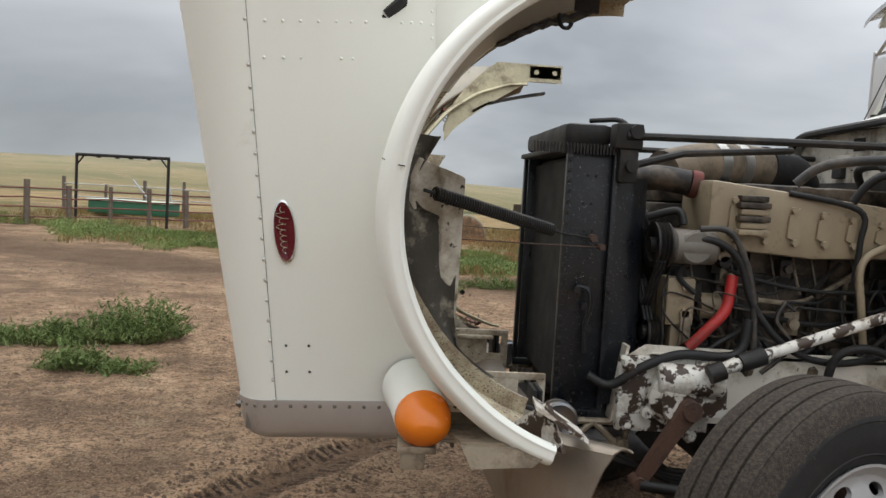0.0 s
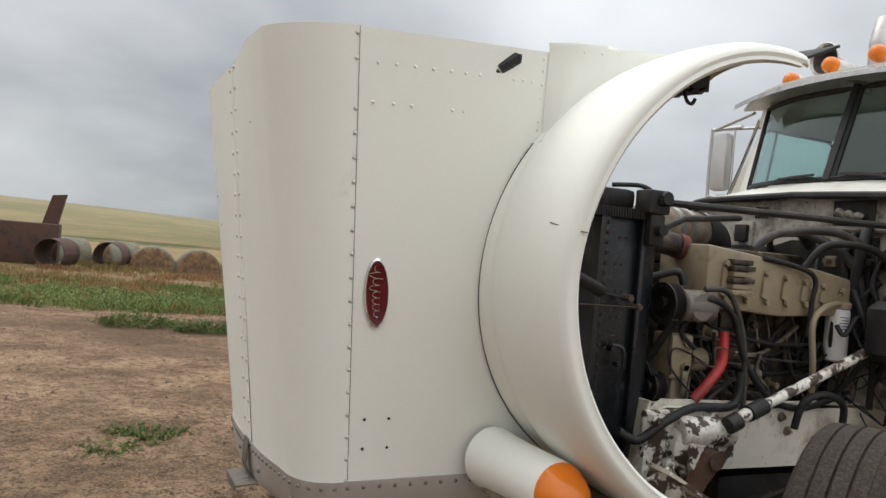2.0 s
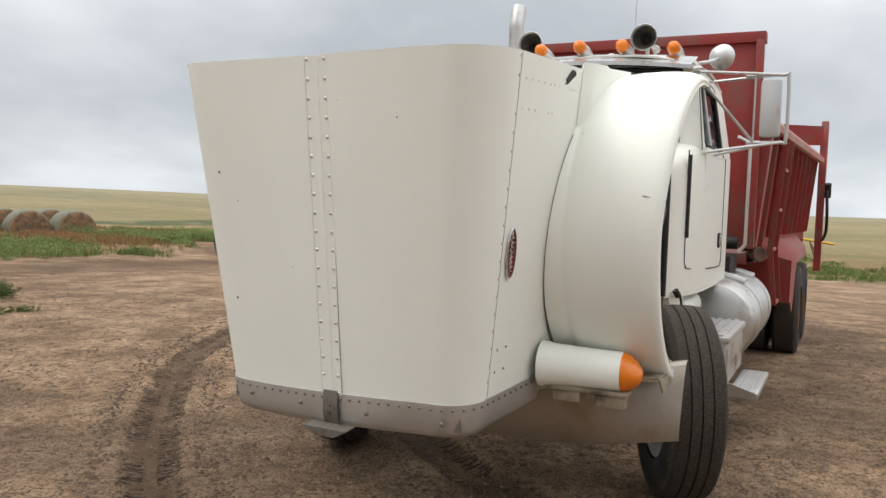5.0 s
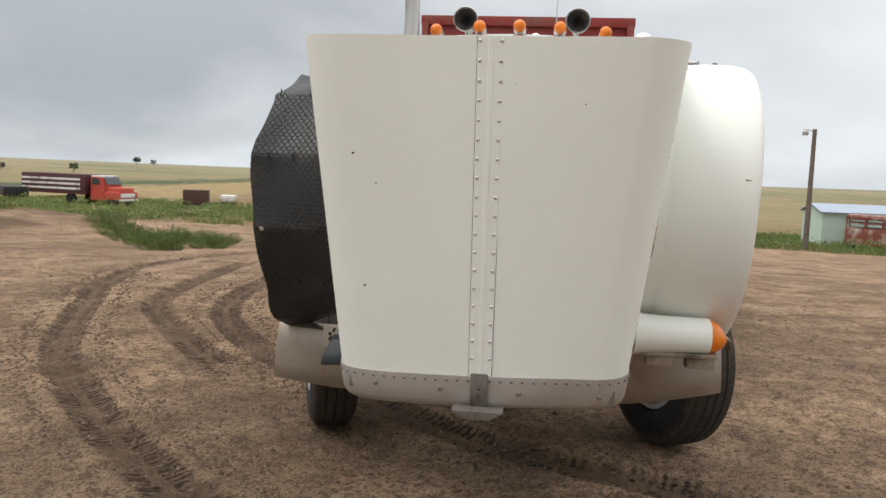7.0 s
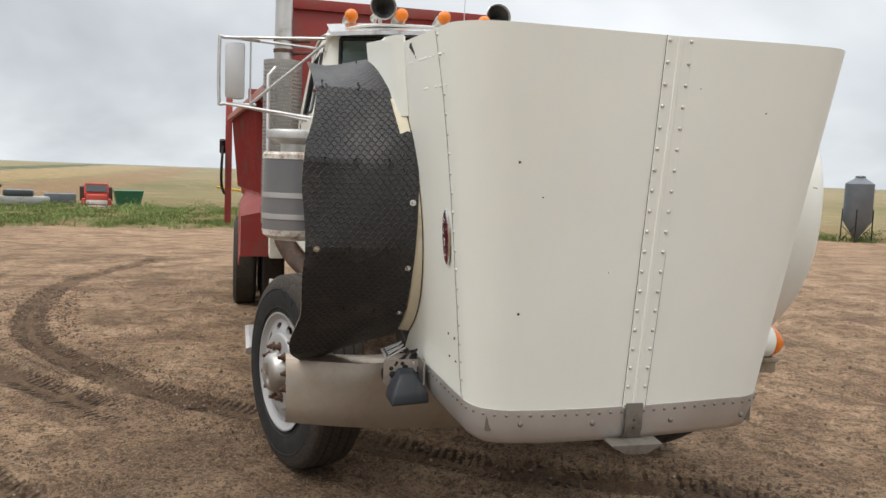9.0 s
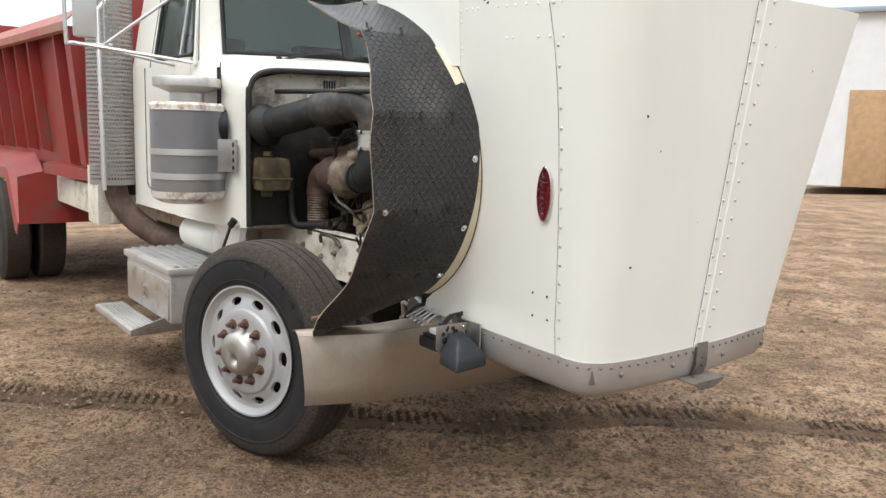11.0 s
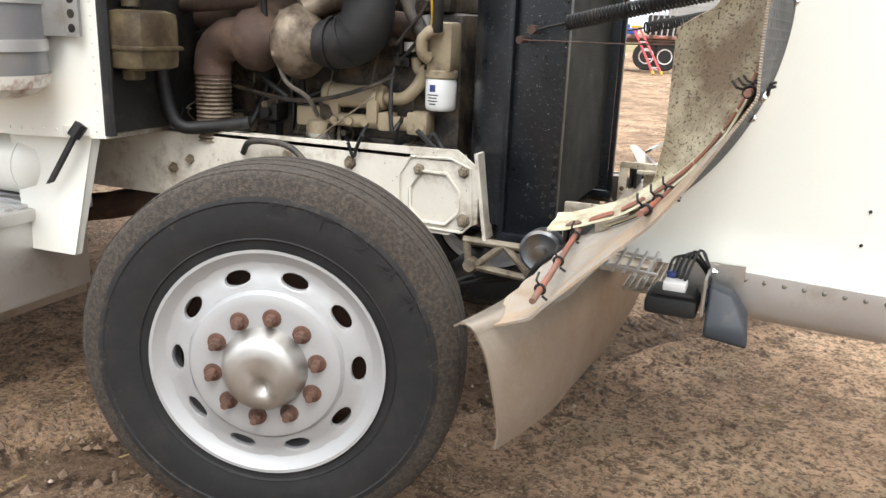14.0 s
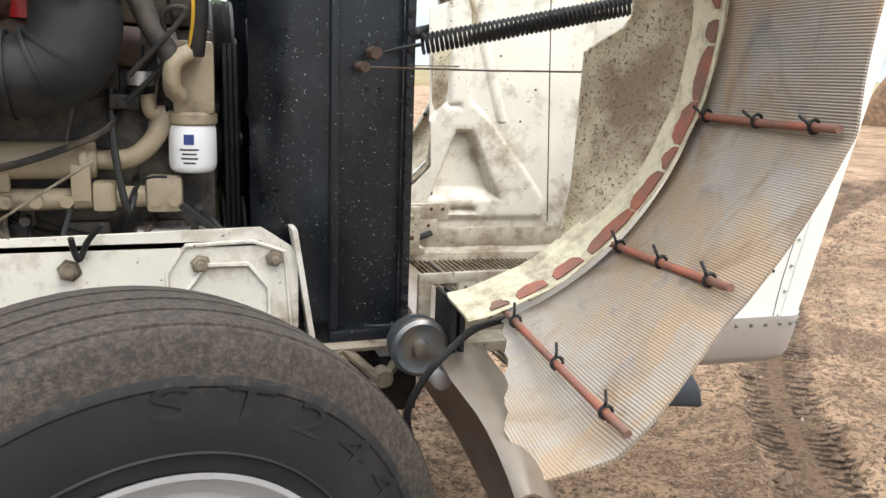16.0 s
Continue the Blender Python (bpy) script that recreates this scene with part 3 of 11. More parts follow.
def track_amount(x, y):
    """Depth of the tyre ruts, and the place along and across the nearest track."""
    rut, along_, side_ = np.zeros_like(x), np.zeros_like(x), np.full_like(x, 0.6)
    near = (np.abs(x) < 14) & (np.abs(y) < 12)
    px, py = x[near], y[near]
    r_, u_, v_, seen = np.zeros_like(px), np.zeros_like(px), np.full_like(px, 0.6), np.full_like(px, 9.0)
    for line in track_lines:
        seg = line[(np.abs(line[:, 0]) < 15) & (np.abs(line[:, 1]) < 13)]
        best, arg = np.full(px.shape, 9.0), np.zeros(px.shape, int)
        for k in range(0, len(seg), 2):
            d = np.hypot(px - seg[k, 0], py - seg[k, 1])
            m = d < best
            best[m], arg[m] = d[m], k
        t = np.gradient(seg, axis=0)
        t = t / np.linalg.norm(t, axis=1)[:, None]
        side = (px - seg[arg, 0]) * -t[arg, 1] + (py - seg[arg, 1]) * t[arg, 0]
        along = arg * 0.05 + (px - seg[arg, 0]) * t[arg, 0] + (py - seg[arg, 1]) * t[arg, 1]
        on = np.exp(-((best / 0.155) ** 4))
        edge = np.exp(-(((best - 0.215) / 0.045) ** 2))
        r_ += -0.024 * on + 0.024 * edge * (0.6 + 0.4 * np.sin(along * 5.1 + 2 * np.sin(along * 1.7)))
        m = best < seen
        seen[m], u_[m], v_[m] = best[m], along[m], np.clip(side[m], -0.6, 0.6)
    rut[near], along_[near], side_[near] = r_, u_, v_
    return rut, along_, side_


def ground_height(x, y, fine=True):
    x, y = np.asarray(x, float), np.asarray(y, float)
    z = terrain(x, y)
    r = np.hypot(x - 1, y)
    if fine:
        k = np.exp(-r / 60)
        z = z + k * 0.012 * wave_noise(x, y, 3, 4, 1.1) + np.exp(-r / 14) * 0.009 * wave_noise(x, y, 5, 4, 9.0, 0.75)
    return z


# rings of a polar grid, fine near the truck and out to the horizon
rad = [0.05]
while rad[-1] < 2900:
    rad.append(rad[-1] + max(0.032, 0.0105 * rad[-1] if rad[-1] < 12 else 0.04 * rad[-1]))
NA = 720
th = np.linspace(0, 2 * np.pi, NA, endpoint=False)
RR, TT = np.meshgrid(np.array(rad), th, indexing="ij")
GX, GY = 1.0 + RR * np.cos(TT), -0.6 + RR * np.sin(TT)
GZ = ground_height(GX, GY)
rut, trk_u, trk_v = track_amount(GX.ravel(), GY.ravel())
GZ = GZ + rut.reshape(GZ.shape)
verts = [(1.0, -0.6, float(GZ[0].mean()))] + list(zip(GX.ravel().tolist(), GY.ravel().tolist(), GZ.ravel().tolist()))
faces = [(0, 1 + k, 1 + (k + 1) % NA) for k in range(NA)]
for i in range(len(rad) - 1):
    a, b = 1 + i * NA, 1 + (i + 1) * NA
    faces += [(a + k, b + k, b + (k + 1) % NA, a + (k + 1) % NA) for k in range(NA)]
gme = bpy.data.meshes.new("ground")
gme.from_pydata(verts, [], faces)
gme.polygons.foreach_set("use_smooth", [True] * len(gme.polygons))


def yard_edge(x):
    """Where the bare yard gives way to weeds, south of the truck."""
    return np.interp(x, (-52, -38, -20, -6, -1, 4, 10.7, 16), (-34, -27, -18.0, -13.4, -10.6, -11.6, -16.0, -18.0)) + 0.5 * np.sin(x * 0.9)


def plant_cover(x, y):
    """0 bare yard .. 1 grown over, and how dry it is."""
    n = wave_noise(x, y, 11, 4, 0.18)
    n2 = wave_noise(x, y, 17, 4, 0.6)
    edge_y = yard_edge(x)
    south = smoothstep(0.0, 2.6, edge_y - y + 2.0 * n + 0.9 * n2)
    west = smoothstep(0, 5, -31 - x + 2.5 * n) * smoothstep(-2, 6, -y + 1.0 + 0.10 * (-x - 20))
    far = smoothstep(52, 64, np.hypot(x, y) + 3 * n)
    north = smoothstep(0, 3, -31 - x + 1.5 * n) * smoothstep(-1, 3, y + 2)
    cover = np.clip(np.maximum.reduce([south, west, far, north]), 0, 1)
    cover = cover * (0.55 + 0.45 * np.clip(0.5 + n2, 0, 1))
    return cover


cov = np.concatenate([[0.0], plant_cover(GX, GY).ravel()])
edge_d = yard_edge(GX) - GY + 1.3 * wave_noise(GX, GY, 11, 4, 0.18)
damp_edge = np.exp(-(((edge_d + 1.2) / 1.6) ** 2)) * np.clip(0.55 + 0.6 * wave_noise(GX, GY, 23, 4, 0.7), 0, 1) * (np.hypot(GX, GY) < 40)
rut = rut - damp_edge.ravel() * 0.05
# soil tone, darker with rut depth and along the damp yard edge
soil_dark = np.concatenate([[0.2], np.clip(rut.ravel() * -34, 0, 1) * 0.82])
att = gme.attributes.new("cover", "FLOAT", "POINT")
att.data.foreach_set("value", cov.astype(np.float32))
att = gme.attributes.new("darkened_soil", "FLOAT", "POINT")
att.data.foreach_set("value", soil_dark.astype(np.float32))
for nm_, arr in (("track_u", trk_u), ("track_v", trk_v)):
    att = gme.attributes.new(nm_, "FLOAT", "POINT")
    att.data.foreach_set("value", np.concatenate([[0.6], arr]).astype(np.float32))

dirt = bpy.data.materials.new("dirt_yard_and_fields")
dirt.use_nodes = True
N, L, p = nodes_of(dirt)
tc = N.new("ShaderNodeTexCoord")


def gnoise(sc, detail=6.0, ro=0.6, dist=0.0):
    n = N.new("ShaderNodeTexNoise")
    n.inputs["Scale"].default_value, n.inputs["Detail"].default_value, n.inputs["Roughness"].default_value, n.inputs["Distortion"].default_value = sc, detail, ro, dist
    L.new(tc.outputs["Object"], n.inputs["Vector"])
    return n.outputs["Fac"]


def gramp(src, stops):
    r = N.new("ShaderNodeValToRGB")
    els = r.color_ramp.elements
    els[0].position, els[0].color = stops[0][0], (*stops[0][1], 1)
    els[1].position, els[1].color = stops[-1][0], (*stops[-1][1], 1)
    for pos_, c_ in stops[1:-1]:
        els.new(pos_).color = (*c_, 1)
    L.new(src, r.inputs[0])
    return r.outputs[0]


def gmix(fac, a, b, blend="MIX"):
    x = N.new("ShaderNodeMix")
    x.data_type, x.blend_type = "RGBA", blend
    for sock, val in ((0, fac), (6, a), (7, b)):
        if hasattr(val, "is_linked"):
            L.new(val, x.inputs[sock])
        else:
            x.inputs[sock].default_value = (*val, 1) if isinstance(val, tuple) else val
    return x.outputs[2]


def gmath(op, a, b):
    x = N.new("ShaderNodeMath")
    x.operation, x.use_clamp = op, True
    for i_, val in enumerate((a, b)):
        if hasattr(val, "is_linked"):
            L.new(val, x.inputs[i_])
        else:
            x.inputs[i_].default_value = val
    return x.outputs[0]


def attr(name):
    n = N.new("ShaderNodeAttribute")
    n.attribute_name = name
    return n.outputs["Fac"]


def gfree(op, a, b=0.0):
    x = N.new("ShaderNodeMath")
    x.operation = op
    for i_, val in enumerate((a, b)):
        if hasattr(val, "is_linked"):
            L.new(val, x.inputs[i_])
        else:
            x.inputs[i_].default_value = val
    return x.outputs[0]


def band(src, lo, hi):
    m = N.new("ShaderNodeMapRange")
    m.interpolation_type = "SMOOTHSTEP"
    m.inputs["From Min"].default_value, m.inputs["From Max"].default_value = lo, hi
    L.new(src, m.inputs["Value"])
    return m.outputs[0]


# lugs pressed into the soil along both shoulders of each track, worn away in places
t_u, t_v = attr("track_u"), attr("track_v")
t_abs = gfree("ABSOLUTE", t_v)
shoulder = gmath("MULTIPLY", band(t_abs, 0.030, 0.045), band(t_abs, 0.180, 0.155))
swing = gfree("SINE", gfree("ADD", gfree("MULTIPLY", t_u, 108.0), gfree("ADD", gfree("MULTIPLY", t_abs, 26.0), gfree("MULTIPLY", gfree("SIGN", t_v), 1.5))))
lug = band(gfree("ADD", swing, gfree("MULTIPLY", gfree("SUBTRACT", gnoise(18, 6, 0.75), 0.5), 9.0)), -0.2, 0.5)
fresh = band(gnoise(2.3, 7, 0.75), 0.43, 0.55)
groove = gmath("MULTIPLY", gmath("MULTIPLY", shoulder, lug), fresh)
soil = gramp(gnoise(1.3, 10, 0.66), ((0.36, (0.235, 0.146, 0.090)), (0.46, (0.44, 0.282, 0.174)), (0.54, (0.62, 0.405, 0.252)), (0.66, (0.77, 0.535, 0.342))))
soil = gmix(gramp(gnoise(0.26, 6, 0.62), ((0.50, (0, 0, 0)), (0.58, (0.45, 0.45, 0.45)))), soil, (0.185, 0.119, 0.072))
soil = gmix(gramp(gnoise(11, 9, 0.78), ((0.50, (0, 0, 0)), (0.58, (0.8, 0.8, 0.8)))), soil, (0.135, 0.087, 0.053))
soil = gmix(gramp(gnoise(4.2, 9, 0.72), ((0.52, (0, 0, 0)), (0.60, (0.55, 0.55, 0.55)))), soil, (0.178, 0.117, 0.071))
soil = gmix(gramp(gnoise(2.1, 9, 0.75), ((0.56, (0, 0, 0)), (0.66, (0.75, 0.75, 0.75)))), soil, (0.510, 0.376, 0.236))
soil = gmix(gramp(gnoise(60, 4, 0.7), ((0.585, (0, 0, 0)), (0.68, (0.7, 0.7, 0.7)))), soil, (0.510, 0.388, 0.261))
soil = gmix(gramp(gnoise(46, 5, 0.8), ((0.51, (0, 0, 0)), (0.56, (0.78, 0.78, 0.78)))), soil, (0.085, 0.053, 0.031))
soil = gmix(gramp(gnoise(64, 4, 0.75), ((0.56, (0, 0, 0)), (0.62, (0.8, 0.8, 0.8)))), soil, (0.56, 0.425, 0.295))
soil = gmix(attr("darkened_soil"), soil, (0.135, 0.085, 0.051))
# soil colour darker inside the lug grooves, in step with their relief
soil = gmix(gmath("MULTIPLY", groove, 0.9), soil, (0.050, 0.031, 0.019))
green = gramp(gnoise(1.3, 6, 0.7), ((0.3, (0.050, 0.085, 0.022)), (0.55, (0.115, 0.150, 0.045)), (0.75, (0.235, 0.200, 0.080))))
dry = gramp(gnoise(0.05, 6, 0.65), ((0.36, (0, 0, 0)), (0.52, (1, 1, 1))))
sepg = N.new("ShaderNodeSeparateXYZ")
L.new(tc.outputs["Object"], sepg.inputs[0])
vlen = N.new("ShaderNodeVectorMath")
vlen.operation = "LENGTH"
L.new(tc.outputs["Object"], vlen.inputs[0])
farf = N.new("ShaderNodeMapRange")
farf.inputs["From Min"].default_value, farf.inputs["From Max"].default_value = 55, 85
L.new(vlen.outputs["Value"], farf.inputs["Value"])
field = gramp(gnoise(0.012, 5, 0.6), ((0.35, (0.155, 0.150, 0.072)), (0.48, (0.225, 0.190, 0.095)), (0.60, (0.280, 0.228, 0.118)), (0.72, (0.170, 0.165, 0.078))))
field = gmix(gramp(gnoise(0.35, 5, 0.7), ((0.4, (0, 0, 0)), (0.75, (0.5, 0.5, 0.5)))), field, (0.17, 0.145, 0.07))
green = gmix(gmath("MULTIPLY", dry, 0.85), green, (0.27, 0.170, 0.085))
plants = gmix(farf.outputs[0], green, field)
# strips behind the yard: straw stubble, cut field and a dark weedy field edge
south_y = gfree("ADD", gfree("MULTIPLY", sepg.outputs["Y"], -1.0), gfree("MULTIPLY", gfree("SUBTRACT", gnoise(0.12, 5, 0.65), 0.5), 22.0))
straw = gmath("MULTIPLY", band(south_y, 16.5, 19.0), band(south_y, 34.0, 30.0))
straw = gmath("MULTIPLY", straw, band(sepg.outputs["X"], -0.5, -4.0))
plants = gmix(gmath("MULTIPLY", straw, 0.9), plants, gramp(gnoise(3.0, 7, 0.75), ((0.38, (0.135, 0.080, 0.045)), (0.5, (0.240, 0.150, 0.080)), (0.62, (0.360, 0.260, 0.140)))))
cut = gmath("MULTIPLY", band(south_y, 33.0, 37.0), band(south_y, 60.0, 56.0))
plants = gmix(cut, plants, gramp(gnoise(0.6, 6, 0.7), ((0.38, (0.230, 0.165, 0.080)), (0.6, (0.360, 0.270, 0.130)))))
weedy = gmath("MULTIPLY", band(south_y, 56.0, 60.0), band(south_y, 72.0, 66.0))
plants = gmix(gmath("MULTIPLY", weedy, 0.85), plants, (0.060, 0.085, 0.035))
at2 = N.new("ShaderNodeAttribute")
at2.attribute_name = "cover"
patch = gmath("ADD", at2.outputs["Fac"], gramp(gnoise(2.5, 6, 0.7), ((0.3, (0, 0, 0)), (0.8, (0.35, 0.35, 0.35)))))
patch = gmath("MULTIPLY", patch, at2.outputs["Fac"])
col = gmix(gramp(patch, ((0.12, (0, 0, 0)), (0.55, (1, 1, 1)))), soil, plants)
# distance haze painted into the ground colour, blue-grey towards the horizon
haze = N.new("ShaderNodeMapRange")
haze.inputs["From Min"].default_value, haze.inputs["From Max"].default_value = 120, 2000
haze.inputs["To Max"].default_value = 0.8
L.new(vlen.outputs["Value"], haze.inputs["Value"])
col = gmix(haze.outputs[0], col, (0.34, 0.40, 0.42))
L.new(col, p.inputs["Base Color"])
p.inputs["Roughness"].default_value = 0.92
p.inputs["Specular IOR Level"].default_value = 0.2
bn = N.new("ShaderNodeBump")
bn.inputs["Strength"].default_value, bn.inputs["Distance"].default_value = 1.0, 0.085
hsum = gfree("ADD", gfree("MULTIPLY", gnoise(9, 9, 0.72), 0.9), gfree("MULTIPLY", gnoise(40, 6, 0.8), 0.6))
hsum = gfree("SUBTRACT", hsum, gfree("MULTIPLY", groove, 0.75))
L.new(hsum, bn.inputs["Height"])
L.new(bn.outputs[0], p.inputs["Normal"])
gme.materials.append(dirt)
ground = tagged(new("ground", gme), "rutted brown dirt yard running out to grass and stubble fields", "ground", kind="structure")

# ---- the truck ----
truck = thing("dump_truck", "white dump truck, hood tilted forward, red box, on dirt", "truck")
FC, FZ = 0.50, 1.50  # wheel-arch centre of the tilted fenders


def hood_dims(z):
    u = (z - 0.84) / 1.31
    return 1.706 + 0.170 * u, 1.682 + 0.184 * u, 0.612 + 0.146 * u, 1.535 + 0.130 * u  # centre x, edge x, half width, seam x


def hood_top(x):
    return 2.112 + 0.085 * (1.85 - x)


def hood_bottom(x, side=0.0):
    """The lower edge hangs lower towards the right (side -1) than to the left (side 1)."""
    left = 0.838 - 0.085 * max(0.0, x - 1.25)
    right = float(np.interp(x, (0.85, 1.05, 1.30, 1.52, 1.70), (0.838, 0.828, 0.813, 0.788, 0.774)))
    return left + (right - left) * (0.5 - 0.5 * side)


def arch_x(z, r=0.655):
    d = r * r - (z - FZ) ** 2
    return FC + math.sqrt(d) if d > 0 else FC


def hood_point(q, z, out=0.0):
    """q 0..1: centre line to rounded corner; 1..2: along the side to the arch."""
    xc, xe, w, xs = hood_dims(z)
    yf = w - 0.17
    if q <= 0.62:
        y = yf * q / 0.62
        p = V(xc - (xc - xe) * (y / yf) ** 2, y, z)
        n = V(1, 0.12 * y / yf, 0)
    elif q <= 1.0:
        a = (q - 0.62) / 0.38 * math.pi / 2
        p = V(xs + (xe - xs) * math.cos(a), yf + (w - yf) * math.sin(a), z)
        n = V(math.cos(a), math.sin(a), 0)
    else:
        xr = max(arch_x(z), 0.74)
        x = xs + (xr - xs) * (q - 1)
        p = V(x, w + 0.075 * (xs - x), z)
        n = V(0.07, 1, 0)
    return p + out * n.normalized()


def hood_z(q, v, side=0.0):
    p = hood_point(min(q, 2), 1.4)
    zb, zt = hood_bottom(p.x, side * min(1.0, q / 0.5)), hood_top(p.x)
    return zb + (zt - zb) * v


def mirror_y(p, s):
    """Puts a point of the hood on its side; the left half of the face swells forward towards the top."""
    u = (p.z - 0.84) / 1.31
    full = 0.0 if s < 0 else min(1.0, p.y / 0.42) * min(1.0, max(0.0, (hood_dims(p.z)[2] - p.y) / 0.16))
    return V(p.x + 0.040 * u * full, p.y * s, p.z)


def hood_grid(qs, vs, s, out=0.0):
    return [[mirror_y(hood_point(q, hood_z(q, v, s), out), s) for q in (qs if s > 0 else qs[::-1])] for v in vs]


vs = [i / 28 for i in range(29)]
qf = [i / 30 for i in range(31)]
bm = nb()
hood_all = [[mirror_y(hood_point(abs(q), hood_z(abs(q), v, 1 if q >= 0 else -1)), 1 if q >= 0 else -1) for q in [-x for x in qf[::-1]] + qf[1:]] for v in vs]
sheet(bm, [r[::-1] for r in hood_all], 0.012, 0, 1)
hood = part("hood_top_panel", bm, [white, white_worn], truck, "white painted hood standing on its nose")
hood.matrix_parent_inverse = Matrix.Translation((0, 0.006, 0))  # the hood sits slightly to its left
for s in (1, -1):
    bm = nb()
    qs = [1.0 + i / 16 for i in range(17)]
    g = hood_grid(qs, vs, s, -0.002)
    sheet(bm, [r[::-1] for r in g], 0.012, 0, 1)
    part("hood_side_panel", bm, [white, white_worn], hood)
    # overlapping rear corner panel with its step
    bm = nb()
    g = []
    for i in range(13):
        z = 1.86 + 0.36 * i / 12
        row = []
        for j in range(9):
            x0, x1 = 1.05 + 0.06 * (z - 1.86), max(arch_x(z, 0.64), 0.62)
            x = x0 + (x1 - x0) * j / 8
            zz = min(z, hood_top(x) - 0.003)
            xc, xe, w, xs = hood_dims(zz)
            y = w + 0.075 * (xs - x) + (0.026 if j else 0.0) + 0.02 * j / 8
            row.append(V(x if j else x0 + 0.012, y * s, zz))
        g.append(row if s < 0 else row[::-1])
    sheet(bm, g, 0.01, 0, 1)
    part("hood_rear_corner_panel", bm, [white, white_worn], hood)
    # inner apron plate between side panel and wheel arch, notched at its top
    bm = nb()
    g = []
    for i in range(31):
        z0 = 0.93 + 0.80 * i / 30
        d = 0.652 ** 2 - (z0 - FZ) ** 2
        x0 = FC + math.sqrt(max(d, 0.0))
        xi = (0.885 if s < 0 else 0.955) - 0.03 * max(0.0, 1.15 - z0) / 0.2
        if z0 > 1.44:
            xi += (0.105 if s < 0 else 0.15) * min(1.0, (z0 - 1.44) / 0.06)
        if z0 > 1.6:
            xi -= 0.55 * (z0 - 1.6)
        row = []
        for j in range(9):
            k = j / 8
            x = x0 + (min(xi, x0 - 0.012) - x0) * k
            row.append(V(x, s * (0.700 - 0.045 * k + 0.012 * math.sin(7 * k) + 0.05 * (z0 - 1.5)), z0))
        g.append(row if s < 0 else row[::-1])
    sheet(bm, g, 0.006, 0, 1)
    part("fender_apron", bm, [road_grime if s > 0 else fender_inside, fender_inside], hood, "cream apron plate caked with road grime")

# left fender: crown from the hood side to the rolled lip
FSEC = [(0.680, 0.640), (0.684, 0.694), (0.690, 0.703), (0.730, 0.704), (0.765, 0.702), (0.777, 0.697), (0.786, 0.698), (0.796, 0.704), (0.83, 0.714), (0.87, 0.721), (0.93, 0.726), (1.0, 0.729), (1.07, 0.727), (1.12, 0.721), (1.155, 0.710), (1.172, 0.697), (1.176, 0.685), (1.172, 0.674), (1.176, 0.663), (1.170, 0.655), (1.150, 0.650)]
bm = nb()
g = []
A0, A1 = -73, 92
for i in range(61):
    a = radians(A0 + (A1 - A0) * i / 60)
    row = []
    up = max(0.0, (math.degrees(a) - 55) / 37)
    low = max(0.0, (-math.degrees(a) - 48) / 25)
    for y, r in FSEC:
        yy = y + 0.055 * (math.sin(a) if a > 0 else 0.2 * math.sin(a)) * (y - 0.3)
        rr = r - 0.020 * up * up * (1 if r > 0.66 else 0) + 0.012 * low
        if up > 0 and y < 1.06:
            yy = y + 0.055 * math.sin(a) * (y - 0.3) + up * up * 0.10 * (1.06 - y)
        row.append(V(FC + rr * math.cos(a), yy, FZ + rr * math.sin(a)))
    g.append(row[::-1])
sheet(bm, g, 0.009, 0, 1)
fender = part("left_fender", bm, [white, fender_inside], hood, "white crowned fender with a cracked rolled lip")
bm = nb()
tube(bm, [(FC + 0.704 * math.cos(radians(a)), hood_dims(FZ + 0.704 * math.sin(radians(a)))[2] + 0.075 * (hood_dims(FZ + 0.704 * math.sin(radians(a)))[3] - FC - 0.704 * math.cos(radians(a))) + 0.004, FZ + 0.704 * math.sin(radians(a))) for a in range(-60, 34, 3)], 0.0018, 6)
part("fender_joint", bm, rubber, hood)
bm = nb()
tube(bm, [(FC + 0.704 * math.cos(radians(a)), hood_dims(FZ + 0.704 * math.sin(radians(a)))[2] + 0.075 * (hood_dims(FZ + 0.704 * math.sin(radians(a)))[3] - FC - 0.704 * math.cos(radians(a))) + 0.045, FZ + 0.704 * math.sin(radians(a))) for a in range(33, 61, 3)], 0.0018, 6)
part("fender_joint", bm, rubber, hood)
# dark rubber flap and bracket behind the fender's upper end
bm = nb()
sheet(bm, [[V(0.50 - 0.25 * k, 1.02 + 0.10 * k + (0.15 - 0.13 * k) * j, 2.200 + 0.062 * k**1.2 - 0.040 * j * j * (1 - k)) for k in (0, 0.25, 0.5, 0.75, 1.0)] for j in (1.0, 0.7, 0.35, 0.0)], 0.009)
part("fender_flap", bm, rubber, hood, "torn black rubber flap")
bm = nb()
g = []
for i in range(13):
    a = radians(52 + 25 * i / 12)
    r = 0.640 - 0.012 * (i % 2) - 0.0015 * i
    g.append([V(FC + (r - 0.02 * k) * math.cos(a), 0.80 + 0.20 * k, FZ + (r - 0.02 * k) * math.sin(a)) for k in (0, 0.3, 0.6, 1.0)])
sheet(bm, g, 0.010)
plate(bm, [(0.62, 0.98, 2.135), (0.69, 0.98, 2.12), (0.69, 0.98, 2.09), (0.62, 0.98, 2.085)], (0, 0.012, 0))
part("fender_inner_brace", bm, black_dark, hood)
bm = nb()
tube(bm, [(0.74, 1.02, 2.07), (0.735, 1.03, 2.035), (0.715, 1.03, 2.03), (0.705, 1.03, 2.045)], 0.006, 6, 4)
part("fender_hook", bm, black_dark, hood)
# crack line on the lip
bm = nb()
tube(bm, [(1.216, 1.105, 1.632), (1.200, 1.150, 1.622), (1.178, 1.180, 1.615), (1.155, 1.186, 1.612)], 0.0016, 5, 3)
